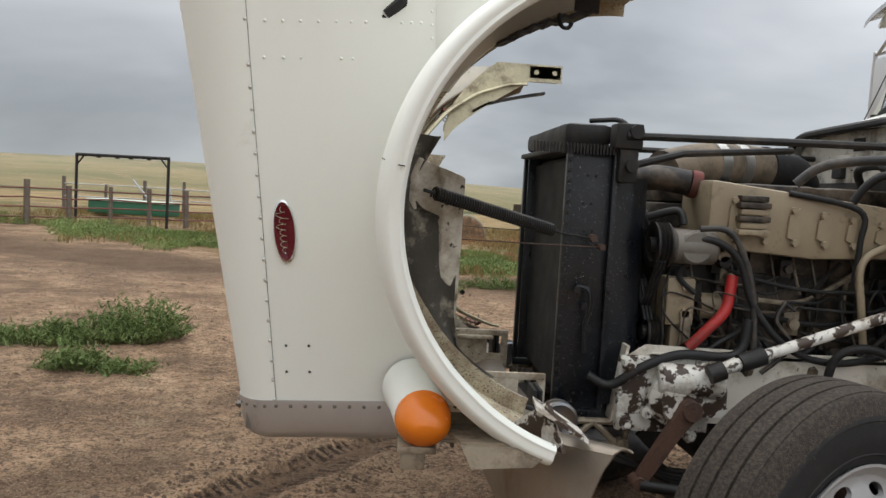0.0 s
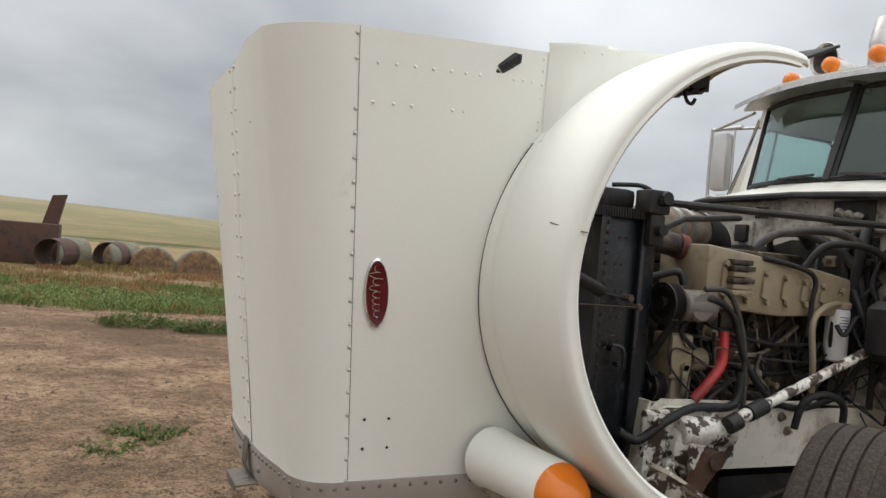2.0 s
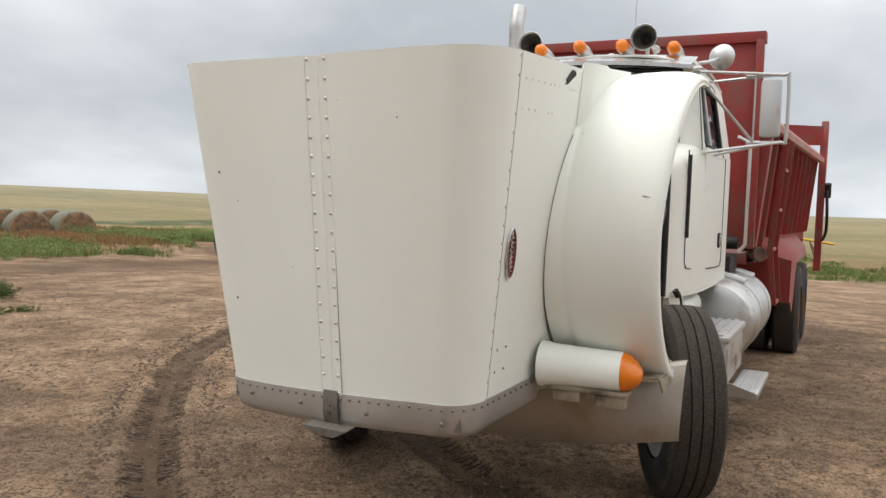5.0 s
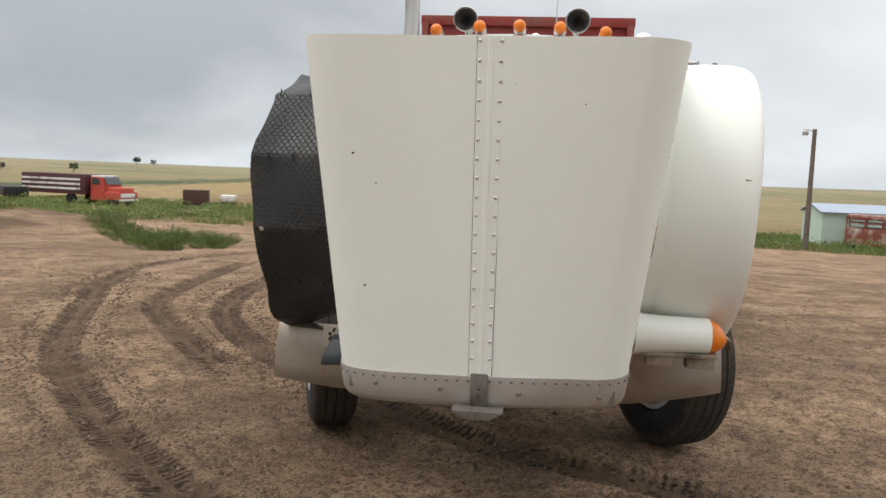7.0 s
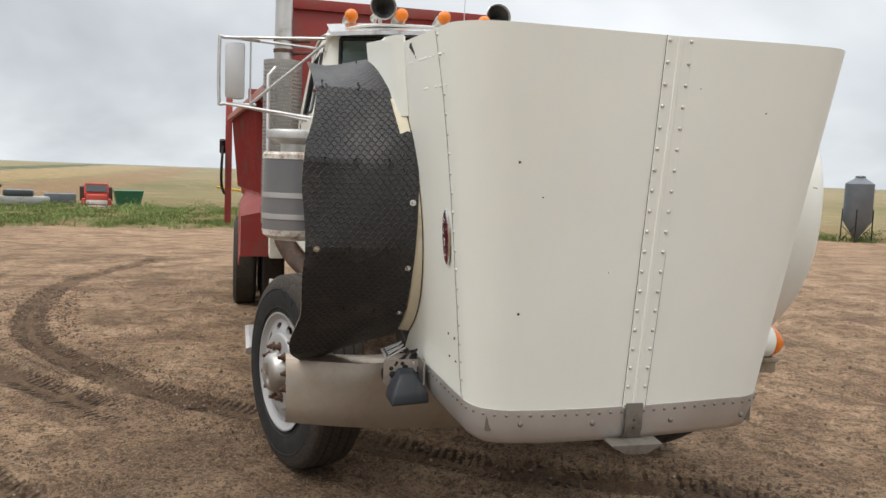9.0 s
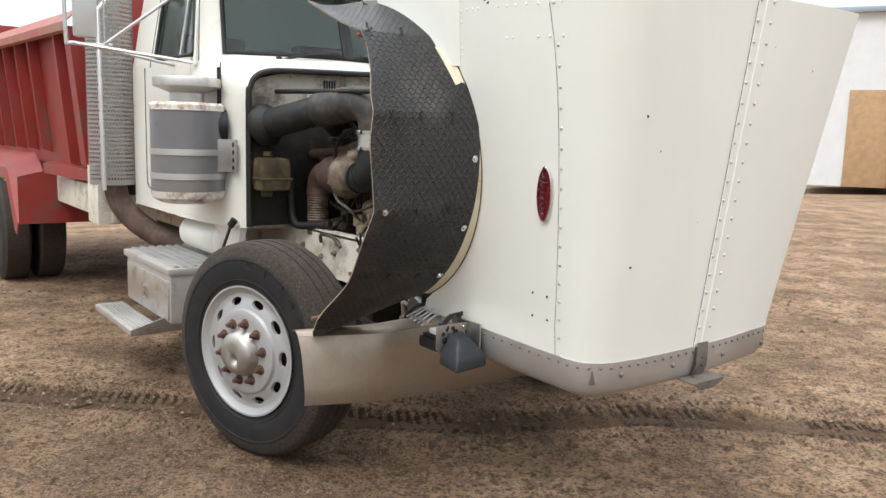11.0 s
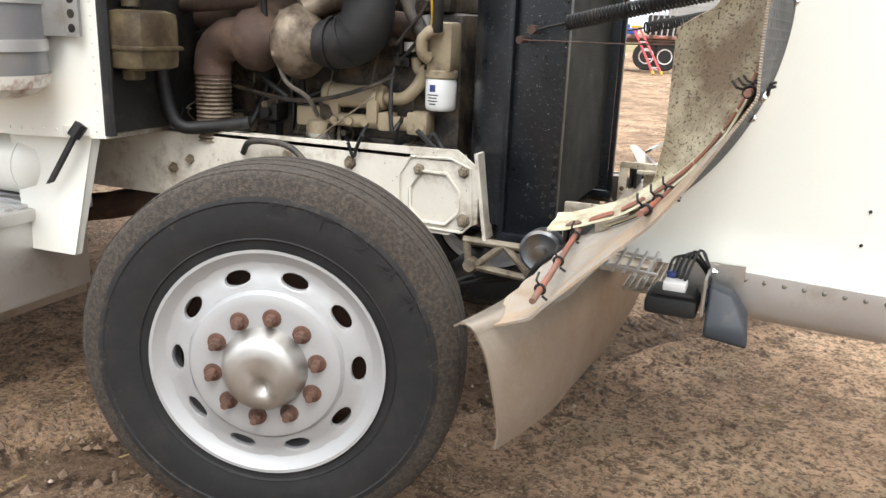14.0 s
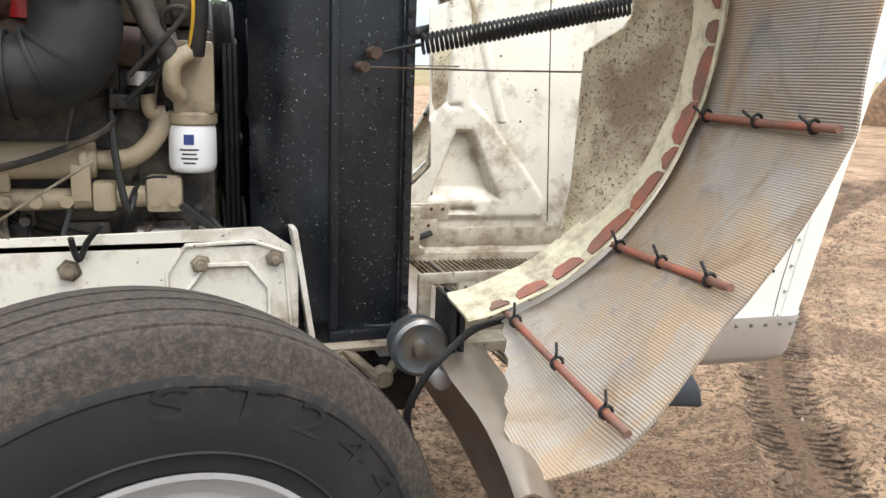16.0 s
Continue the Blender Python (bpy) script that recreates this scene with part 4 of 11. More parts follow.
part("fender_crack", bm, black_dark, hood)

# right: cream root flange outside the belting and the black joint along the hood side
bm = nb()
g = []
for i in range(45):
    a = radians(-66 + 108 * i / 44)
    side_y = hood_dims(FZ + 0.672 * math.sin(a))[2] + 0.075 * (hood_dims(FZ + 0.672 * math.sin(a))[3] - FC - 0.672 * math.cos(a))
    g.append([V(FC + r * math.cos(a), -(side_y + o), FZ + r * math.sin(a)) for o, r in ((-0.004, 0.657), (0.006, 0.656), (0.018, 0.654), (0.034, 0.652), (0.048, 0.650), (0.052, 0.644))])
sheet(bm, g, 0.006)
part("right_fender_root", bm, root_cream, hood, "cream root flange left from the broken fender")
bm = nb()
tube(bm, [(FC + 0.657 * math.cos(radians(a)), -(hood_dims(FZ + 0.657 * math.sin(radians(a)))[2] + 0.075 * (hood_dims(FZ + 0.657 * math.sin(radians(a)))[3] - FC - 0.657 * math.cos(radians(a))) + 0.003), FZ + 0.657 * math.sin(radians(a))) for a in range(-66, 43, 3)], 0.0022, 6)
part("fender_joint", bm, rubber, hood)
# right fender stub: flange ring left after the fender broke away
bm = nb()
g = []
for i in range(41):
    a = radians(-80 + 167 * i / 40)
    row = []
    for y, r in ((-0.66, 0.600), (-0.668, 0.608), (-0.690, 0.611), (-0.715, 0.613), (-0.745, 0.616), (-0.770, 0.619), (-0.785, 0.622), (-0.787, 0.627)):
        wob = 0.002 * math.sin(i * 1.7)
        row.append(V(FC + (r + wob) * math.cos(a), y - 0.03 * math.sin(a), FZ + (r + wob) * math.sin(a)))
    g.append(row[::-1])
sheet(bm, g, 0.007, 0, 1)
right_flange = part("right_fender_flange", bm, [flange_paint, flange_paint], hood, "pale flange left from the broken fender")
flake_rng = random.Random(31)
a_deg = -75.0
while a_deg < 62:
    span = flake_rng.uniform(4, 15)
    lo_y = flake_rng.uniform(-0.762, -0.742)
    a0, a1 = radians(a_deg), radians(a_deg + span)
    a_deg += span + flake_rng.choice((0.2, 0.3, 0.6, 2.0))
    bm = nb()
    n_k = 9
    sheet(bm, [[V(FC + r * math.cos(a0 + (a1 - a0) * k / (n_k - 1)), y - 0.03 * math.sin(a0 + (a1 - a0) * k / (n_k - 1)), FZ + r * math.sin(a0 + (a1 - a0) * k / (n_k - 1))) for y, r in ((lo_y - 0.018 * abs(2 * k / (n_k - 1) - 1) ** 3 + flake_rng.uniform(-0.003, 0.003), 0.6135), (-0.772, 0.6170), (-0.783, 0.6190))] for k in range(n_k)], 0.0025)
    part("oxide_flake", bm, red_rod, hood, "flaking red oxide edge")

bm = nb()
arm = []
for i in range(15):
    k = i / 14
    x = 0.93 - 0.57 * k
    top = 1.88 + 0.325 * min(1, k / 0.42) ** 0.6
    low_ = 1.80 + 0.32 * min(1, k / 0.72) ** 0.75
    arm.append([V(x, -0.70, low_), V(x, -0.70, top), V(x, -0.775, top + 0.004), V(x, -0.778, top - 0.030)])
sheet(bm, arm, 0.006, 0, 1)
part("right_fender_arm", bm, [flange_paint, flange_paint], hood, "bare cream arm left from the broken fender")
bm = nb()
box(bm, (0.36, -0.80, 2.130), (0.53, -0.70, 2.205), 0.008)
for x in (0.40, 0.49):
    cyl(bm, (x, -0.70, 2.165), (x, -0.685, 2.165), 0.012, 8)
part("arm_end_bracket", bm, flange_paint, hood)
bm = nb()
sheet(bm, [[V(0.80 - 0.36 * k, y, 1.96 + 0.115 * k ** 0.6) for y in (-0.70, -0.76)] for k in (0, 0.2, 0.4, 0.6, 0.8, 1)], 0.012)
part("torn_rubber_edge", bm, black_dark, hood)

# black belting tied on in place of the right fender; it bends sharply over its support pipes
def mat_point(a, k, out=0.0):
    """a degrees round the arch; k 0 at the hood, 1 at the outer edge."""
    seg = [90, 47, 15, -17, -47, -74, -90]
    rad_ = [0.625, 0.645, 0.650, 0.652, 0.640, 0.752, 0.815]
    for n_, (s0, s1) in enumerate(zip(seg, seg[1:])):
        if a >= s1 - 1e-6:
            break
    t = min(1.0, (s0 - a) / (s0 - s1))
    r0, r1 = rad_[n_], rad_[n_ + 1]
    p0 = V(FC + r0 * math.cos(radians(s0)), 0, FZ + r0 * math.sin(radians(s0)))
    p1 = V(FC + r1 * math.cos(radians(s1)), 0, FZ + r1 * math.sin(radians(s1)))
    chord = p0.lerp(p1, t)
    R = 0.660
    arc = V(FC + R * math.cos(radians(a)), 0, FZ + R * math.sin(radians(a)))
    p = arc.lerp(chord, min(1.0, 1.3 * k))
    low = max(0.0, (-a - 50) / 27)
    y_in = -0.716 - 0.10 * max(0.0, (a - 42) / 47)
    y_out = -1.165 - 0.016 * max(0.0, 1 - abs(a - 5) / 25) - 0.004 * math.sin(radians(a) * 9.0) - 0.05 * low + 0.045 * min(1.0, max(0.0, (a - 22) / 20))
    r_dir = V(math.cos(radians(a)), 0, math.sin(radians(a)))
    sag = -0.006 * math.sin(math.pi * k) + 0.010 * math.sin(5 * k + a * 0.09) * k
    p = p + r_dir * (sag + out)
    p.y = y_in + (y_out - y_in) * k
    return p


bm = nb()
ang = [89 - 171.0 * i / 130 for i in range(131)]
across, along = [], []


def belt_edge(a, k):
    """Pulls the lower outer corner round and lets the end run out ragged."""
    low = max(0.0, (-a - 60) / 22)
    return k * (1 - 0.16 * low ** 2.6)


g = []
for a in ang:
    row = []
    for n_ in range(24, -1, -1):
        k = belt_edge(a, n_ / 24)
        aa = a + (9.0 * (1 - n_ / 24) ** 1.3 - 3.0 * math.sin(math.pi * (n_ / 24) ** 2.2) + 0.4 * math.sin(n_ * 1.9)) * max(0.0, (-a - 66) / 16)
        row.append(mat_point(aa, k))
    g.append(row)
sheet(bm, g, 0.006, 1, 1)
bm.normal_update()
for f in bm.faces:  # rubber outside, cloth on the inner face and the cut edges
    c_ = f.calc_center_median()
    f.material_index = 0 if f.normal.dot(V(c_.x - FC, 0, c_.z - FZ).normalized()) > 0.3 else 1
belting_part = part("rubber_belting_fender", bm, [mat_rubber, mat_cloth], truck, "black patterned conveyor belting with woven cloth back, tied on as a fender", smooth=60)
for nm_, vals in (("arc", [0.655 * math.atan2(v.co.z - FZ, v.co.x - FC) for v in belting_part.data.vertices]), ("across", [-v.co.y for v in belting_part.data.vertices])):
    arc_att = belting_part.data.attributes.new(nm_, "FLOAT", "POINT")
    arc_att.data.foreach_set("value", vals)
for a, k0, k1 in ((47, 0.05, 1.02), (-17, 0.03, 0.96), (-47, 0.0, 0.97), (-72, 0.0, 0.985)):
    bm = nb()
    p0, p1 = mat_point(a, k0, -0.026), mat_point(a, k1, -0.034 if a < -40 else -0.026)
    d = (p1 - p0).normalized()
    tube(bm, [p0 - 0.02 * d, p0.lerp(p1, 0.5) + V(0, 0, -0.003), p1], 0.0078, 10, 4)
    rod_ob = part("support_pipe", bm, red_rod, belting_part, "rusty red pipe")
    for k in (0.12, 0.5, 0.86):
        c = p0.lerp(p1, k)
        bm = nb()
        u = V(math.cos(radians(a)), 0, math.sin(radians(a)))
        w = d.cross(u)
        tube(bm, [c + 0.012 * (math.cos(t) * u + math.sin(t) * w) for t in [i * math.pi / 5 for i in range(11)]], 0.0035, 5)
        tube(bm, [c - 0.012 * u, c - 0.026 * u + 0.010 * d, c - 0.040 * u + 0.008 * w], 0.003, 5)
        tube(bm, [c + 0.017 * u, c + 0.03 * u + 0.012 * w], 0.0035, 5)
        part("cable_tie", bm, rubber, belting_part)
for a, k in ((36, 0.05), (0.5, 0.05), (-24, 0.05), (-47, 0.05), (-17, 0.90)):
    bm = nb()
    c = mat_point(a, k, 0.001)
    u = V(math.cos(radians(a)), 0, math.sin(radians(a)))
    lathe(bm, [(0, 0.014), (0.003, 0.0135), (0.003, 0.007), (0.007, 0.0065), (0.009, 0.003), (0.009, 0)], c, u, 12)
    part("washer_bolt", bm, chrome, belting_part)
for a, ks in ((47, (0.12, 0.55, 0.93)), (14, (0.26, 0.55, 0.82)), (-17, (0.26, 0.6)), (-47, (0.3, 0.6)), (80, (0.35,))):
    for k in ks:
        bm = nb()
        c = mat_point(a, k, 0.004)
        u = V(math.cos(radians(a)), 0, math.sin(radians(a)))
        w = V(-u.z, 0, u.x)
        tube(bm, [c - 0.013 * w, c + 0.003 * u, c + 0.013 * w, c + 0.022 * w + 0.01 * u], 0.0035, 5)
        part("tie_loop", bm, rubber, belting_part)

# stainless band round the hood's lower edge
bm = nb()
qb = [-1.62 + 3.24 * i / 108 for i in range(109)]
g = []
for k, (dz, o) in enumerate(((0.012, 0.004), (0.0, 0.0055), (-0.05, 0.006), (-0.095, 0.003), (-0.115, -0.006), (-0.128, -0.028), (-0.130, -0.055))):
    row = []
    for q in qb:
        s = 1 if q >= 0 else -1
        z = hood_z(abs(q), 0.0, s) + dz
        p = hood_point(abs(q), z, o)
        row.append(mirror_y(p, s))
    g.append(row)
sheet(bm, [r[::-1] for r in g[::-1]], 0.003)
band = part("stainless_band", bm, steel, hood, "dull stainless grille band")

rivet_src = {}


def rivet(p, n, r=0.006, mat_=None, parent=None, name="rivet"):
    mat_ = mat_ or white
    key = (round(r, 4), mat_.name)
    if key not in rivet_src:
        bm = nb()
        lathe(bm, [(0, r), (r * 0.3, r * 0.92), (r * 0.6, r * 0.6), (r * 0.7, 0)], (0, 0, 0), (0, 0, 1), 8)
        ob = part(name, bm, mat_, parent or hood)
        rivet_src[key] = ob
    else:
        ob = mesh_like(name, rivet_src[key], parent or hood, Matrix())
    q = Vector((0, 0, 1)).rotation_difference(Vector(n).normalized())
    ob.matrix_basis = Matrix.Translation(p) @ q.to_matrix().to_4x4()
    return ob


# centre strip down the hood, with two rows of rivets
bm = nb()
g = []
for i in range(25):
    v = 0.004 + 0.992 * i / 24
    z = hood_z(0, v)
    w = 0.046 + 0.005 * v
    xc = hood_dims(z)[0]
    g.append([V(xc + o, y * w + 0.004, z) for y, o in ((-1, 0.0015), (-0.97, 0.0045), (-0.2, 0.0045), (-0.14, 0.008), (0.14, 0.008), (0.2, 0.0045), (0.97, 0.0045), (1, 0.0015))])
sheet(bm, [r for r in g], 0.0)
strip_ob = part("centre_strip", bm, white, hood)
for sd in (-1, 1):
    bm = nb()
    tube(bm, [(hood_dims(hood_z(0, v))[0] + 0.0012, 0.004 + sd * (0.047 + 0.005 * v), hood_z(0, v)) for v in [i / 24 for i in range(25)]], 0.0008, 5)
    part("strip_edge", bm, black_dark, hood, "dark joint along the centre strip")
for i in range(19):
    z = hood_z(0, 0.012 + 0.976 * i / 18)
    xc = hood_dims(z)[0]
    w = 0.034 + 0.006 * i / 18
    for y in (-w, w):
        rivet(V(xc + 0.004, y + 0.004, z), (1, 0, 0.0), 0.0075, rivet_alu)
# band rivets and bolts
for i in range(49):
    q = -1.5 + 3.0 * i / 48
    s = 1 if q >= 0 else -1
    zr = hood_z(abs(q), 0, s)
    p = hood_point(abs(q), zr, 0.0055)
    n = hood_point(abs(q), zr, 0.1) - hood_point(abs(q), zr, 0.0)
    rivet(mirror_y(p, s) - V(0, 0, 0.008), (n.x, n.y * s, 0), 0.0066, dirty_casting)
for y in (-0.43, -0.156, 0.164, 0.487):
    p = hood_point(0.62 * abs(y) / 0.442, hood_z(0.3, 0) - 0.05, 0.0065)
    rivet(V(p.x, y, 0.733), (1, 0, 0), 0.011, dirty_casting, name="band_bolt")
    rivet(V(p.x + 0.001, y, 0.733), (1, 0, 0), 0.0065, rust, name="bolt_core")
# side seams with rivets, and rivet rows of the braces behind the panel
for s in (1, -1):
    bm = nb()
    seam_q = lambda v: 1.0 if s > 0 else 1.0 + (0.013 + 0.050 * v) / 0.42
    pts = [mirror_y(hood_point(seam_q(i / 12), hood_z(1.0, i / 12, s), 0.001 if s > 0 else -0.001), s) for i in range(13)]
    tube(bm, pts, 0.0008, 5)
    part("side_seam", bm, black_dark, hood)
    for i in range(20):
        vz = 0.01 + 0.975 * i / 19
        z = hood_z(1.0, vz, s)
        if i in (17,):
            continue
        p = hood_point(0.992 if s > 0 else seam_q(vz) - 0.025, z, -0.0005 if s > 0 else -0.001)
        rivet(mirror_y(p, s), (0.15, s, 0), 0.0068 if s > 0 else 0.0062, rivet_alu)
    for zz, xsn in ((2.045, (1.60, 1.545, 1.49, 1.435, 1.38, 1.335, 1.29, 1.18, 1.15, 1.12)), (1.935, (1.60, 1.54, 1.485, 1.36, 1.325))):
        for x in xsn:
            xc, xe, w, xs = hood_dims(zz)
            rivet(V(x, s * (w + 0.075 * (xs - x) - 0.0005), zz + 0.04 * (1.6 - x)), (0.07, s, 0), 0.0052)
    for z in (1.90, 1.925, 1.95, 2.02, 2.06, 2.10, 2.135):
        xc, xe, w, xs = hood_dims(z)
        x = 1.075 + 0.06 * (z - 1.86)
        rivet(V(x, s * (w + 0.075 * (xs - x)), z), (0.07, s, 0), 0.0042)
    for x in (0.98, 0.92, 0.86):
        z = hood_top(x) - 0.018
        xc, xe, w, xs = hood_dims(z)
        rivet(V(x, s * (w + 0.075 * (xs - x) + 0.034), z), (0.0, s, 0), 0.0042)
    # four open holes low on the side
    for x, z in ((1.505, 1.012), (1.430, 1.016), (1.500, 0.922), (1.424, 0.926)):
        x -= 0.0 if s > 0 else 0.028
        xc, xe, w, xs = hood_dims(z)
        rivet(V(x, s * (w + 0.075 * (xs - x)), z), (0.07, s, 0), 0.0046, black_dark, name="open_hole")
    # oval badge with a script line
    zc, xcn = 1.394, 1.490 + 0.030 * (1 if s > 0 else 0)
    w = hood_dims(zc)[2]
    xs_ = hood_dims(zc)[3]
    yb = w + 0.075 * (xs_ - xcn) + 0.001
    tilt_b = 0.105
    def badge_pt(a, b, o):
        return V(xcn + a + 0.10 * b, s * (yb + o + tilt_b * 0.85 * b - 0.075 * a), zc + b)
    bm = nb()
    lay = [(1.0, 0.0), (1.0, 0.006), (0.93, 0.009), (0.88, 0.007), (0.0, 0.008)]
    rings = [[bm.verts.new(badge_pt(0.036 * f * math.cos(t), 0.102 * f * math.sin(t), o)) for t in [2 * math.pi * k / 36 for k in range(36)]] if f > 0 else [bm.verts.new(badge_pt(0, 0, o))] for f, o in lay]
    for li, (ra, rb) in enumerate(zip(rings, rings[1:])):
        for k in range(36):
            qd = list(dict.fromkeys([ra[k], ra[(k + 1) % 36], rb[(k + 1) % len(rb)], rb[k % len(rb)]]))
            bm.faces.new(qd).material_index = 0 if li < 2 else 1
    bmesh.ops.recalc_face_normals(bm, faces=bm.faces)
    badge = part("oval_badge", bm, [chrome, badge_red], hood, "dark red oval badge with a chrome rim")
    bm = nb()
    n = 64
    pts = []
    for k in range(n + 1):
        t = k / n
        b = -0.075 + 0.15 * t
        amp = 0.011 if 0.12 < t < 0.95 else 0.006
        if 0.55 < t < 0.62 or 0.78 < t < 0.86:
            amp = 0.022
        pts.append(badge_pt((amp * math.sin(t * 50) - 0.004) * (-s), b + 0.004 * math.cos(t * 50), 0.0095))
    tube(bm, pts, 0.0016, 5)
    part("script_line", bm, chrome, hood, "chrome script line")
    # hood handle on the upper side
    bm = nb()
    for pa, pb in ((V(1.230, s * 0.758, 2.084), V(1.178, s * 0.774, 2.126)),):
        off = V(0, s * 0.022, 0)
        sheet(bm, [[pa + V(-0.0065, 0, -0.0075) * f + off * g_ for f, g_ in ((-1, 0), (-1, 0.8), (-0.6, 1), (0.6, 1), (1, 0.8), (1, 0))], [pb + V(-0.0065, 0, -0.0075) * f + off * g_ for f, g_ in ((-1, 0), (-1, 0.8), (-0.6, 1), (0.6, 1), (1, 0.8), (1, 0))]], 0.008)
        box(bm, (pa.x - 0.012, min(pa.y, pa.y + off.y), pa.z - 0.012), (pa.x + 0.012, max(pa.y, pa.y + off.y), pa.z + 0.012), 0.003)
        box(bm, (pb.x - 0.012, min(pb.y, pb.y + off.y * 0.9), pb.z - 0.010), (pb.x + 0.012, max(pb.y, pb.y + off.y * 0.9), pb.z + 0.012), 0.003)
    bmesh.ops.recalc_face_normals(bm, faces=bm.faces)
    part("hood_handle", bm, rubber, hood, "black grab handle")
# dents and chips on the front panel
for y, z, r in ((-0.523, 1.675, 0.005), (-0.478, 1.147, 0.005), (-0.43, 1.56, 0.003), (0.36, 1.88, 0.003), (0.10, 1.95, 0.002), (-0.16, 1.30, 0.002)):
    q = 0.62 * abs(y) / (hood_dims(z)[2] - 0.17)
    rivet(mirror_y(hood_point(min(q, 0.62), z, 0.0), 1 if y > 0 else -1), (1, 0, 0), r, black_dark, name="paint_chip")
# pull handle hanging from a strap over the band
bm = nb()
xb = hood_dims(0.80)[0] + 0.008
sheet(bm, [[V(xb - 0.0, y, 0.808), V(xb + 0.002, y, 0.770), V(xb + 0.001, y, 0.715), V(xb - 0.008, y, 0.690), V(xb - 0.016, y, 0.668), V(xb + 0.03, y, 0.660)] for y in (-0.032, 0.036)], 0.004)
strap = part("handle_strap", bm, dirty_casting, hood, "dull steel strap over the band")
for z in (0.745, 0.715):
    rivet(V(xb + 0.002, 0.002, z), (1, 0, 0), 0.007, black_dark, name="strap_bolt")
bm = nb()
plate(bm, [(xb - 0.03, -0.10, 0.664), (xb - 0.03, 0.104, 0.664), (xb + 0.045, 0.104, 0.658), (xb + 0.045, -0.10, 0.658)], (0, 0, 0.005))
plate(bm, [(xb + 0.042, -0.10, 0.660), (xb + 0.042, 0.104, 0.660), (xb + 0.038, 0.045, 0.628), (xb + 0.038, -0.04, 0.628)], (0.004, 0, 0))
part("pull_handle", bm, dirty_casting, hood, "bent steel pull handle")

# turn lamp pod on the left side
bm = nb()
lathe(bm, [(0, 0.098), (0.02, 0.098), (0.06, 0.092), (0.16, 0.087), (0.350, 0.083), (0.355, 0.079)], (1.082, 0.672, 0.897), (-0.06, 1, 0.0), 32)
pod = part("turn_lamp_pod", bm, white, hood, "white bullet-shaped lamp pod")
bm = nb()
ax = V(-0.06, 1, 0).normalized()
c = V(1.082, 0.672, 0.897) + ax * 0.352
rings = []
for h, ry, rz in ((0, 0.081, 0.081), (0.004, 0.083, 0.083), (0.027, 0.079, 0.075), (0.052, 0.069, 0.057), (0.071, 0.051, 0.034), (0.080, 0.030, 0.014), (0.082, 0.0, 0.0)):
    if ry == 0:
        rings.append([bm.verts.new(c + ax * h)])
    else:
        rings.append([bm.verts.new(c + ax * h + V(ry * math.cos(t), 0, rz * math.sin(t) - h * 0.12)) for t in [2 * math.pi * k / 28 for k in range(28)]])
for ra, rb in zip(rings, rings[1:]):
    for k in range(28):
        bm.faces.new(list(dict.fromkeys([ra[k], ra[(k + 1) % 28], rb[(k + 1) % len(rb)], rb[k % len(rb)]])))
bmesh.ops.recalc_face_normals(bm, faces=bm.faces)
part("turn_lamp_lens", bm, orange, hood, "amber turn lamp lens")
bm = nb()
box(bm, (1.02, 0.70, 0.800), (1.13, 1.06, 0.822), 0.006)
box(bm, (1.05, 0.74, 0.755), (1.12, 0.86, 0.80), 0.006)
box(bm, (1.05, 0.92, 0.750), (1.12, 1.05, 0.80), 0.006)
part("lamp_pod_base", bm, cast_alu, hood)
bm = nb()
plate(bm, [(0.82, 0.80, 0.845), (1.04, 0.80, 0.845), (0.96, 1.15, 0.86), (0.70, 1.15, 0.86)], (0, 0, 0.01))
plate(bm, [(0.70, 1.15, 0.86), (0.96, 1.15, 0.86), (0.93, 1.16, 0.80), (0.76, 1.16, 0.81)], (0, 0.008, 0))
part("torn_fender_shield", bm, cast_alu, hood, "bent metal shield under the fender")

# right lamp: bare bracket with black housing and loose connector
LX = -0.145
bm = nb()
plate(bm, [(1.10 + LX, -0.672, 0.84), (1.28 + LX, -0.664, 0.84), (1.28 + LX, -0.664, 0.70), (1.10 + LX, -0.672, 0.70)], (0, -0.006, 0))
plate(bm, [(1.190 + LX, -0.640, 0.832), (1.190 + LX, -0.824, 0.832), (1.190 + LX, -0.824, 0.735), (1.190 + LX, -0.80, 0.715), (1.190 + LX, -0.640, 0.715)], (0.006, 0, 0))
bracket = part("lamp_bracket", bm, alu, hood, "bare aluminium lamp bracket")
bm = nb()
rgl = random.Random(8)
for k in range(16):
    yy, zz, rr = rgl.uniform(-0.80, -0.66), rgl.uniform(0.75, 0.822), rgl.uniform(0.006, 0.016)
    lathe(bm, [(0, rr), (0.0025, rr * 0.8), (0.003, 0)], (1.1962 + LX, yy, zz), (1, 0, 0), 7)
part("glue_residue", bm, rubber, hood, "black glue left on the bracket", kind="stuff")
bm = nb()
low_r = [(1.200 + LX, -0.815, 0.676), (1.200 + LX, -0.640, 0.686), (1.305 + LX, -0.645, 0.668), (1.312 + LX, -0.808, 0.660)]
mid_r = [(1.200 + LX, -0.812, 0.710), (1.200 + LX, -0.642, 0.722), (1.300 + LX, -0.650, 0.716), (1.305 + LX, -0.800, 0.706)]
top_r = [(1.200 + LX, -0.768, 0.800), (1.200 + LX, -0.700, 0.802), (1.262 + LX, -0.705, 0.785), (1.262 + LX, -0.765, 0.783)]
rings = [[bm.verts.new(p_) for p_ in r_] for r_ in (low_r, mid_r, top_r)]
for ra, rb in zip(rings, rings[1:]):
    for k in range(4):
        bm.faces.new((ra[k], ra[(k + 1) % 4], rb[(k + 1) % 4], rb[k]))
bm.faces.new(rings[0])
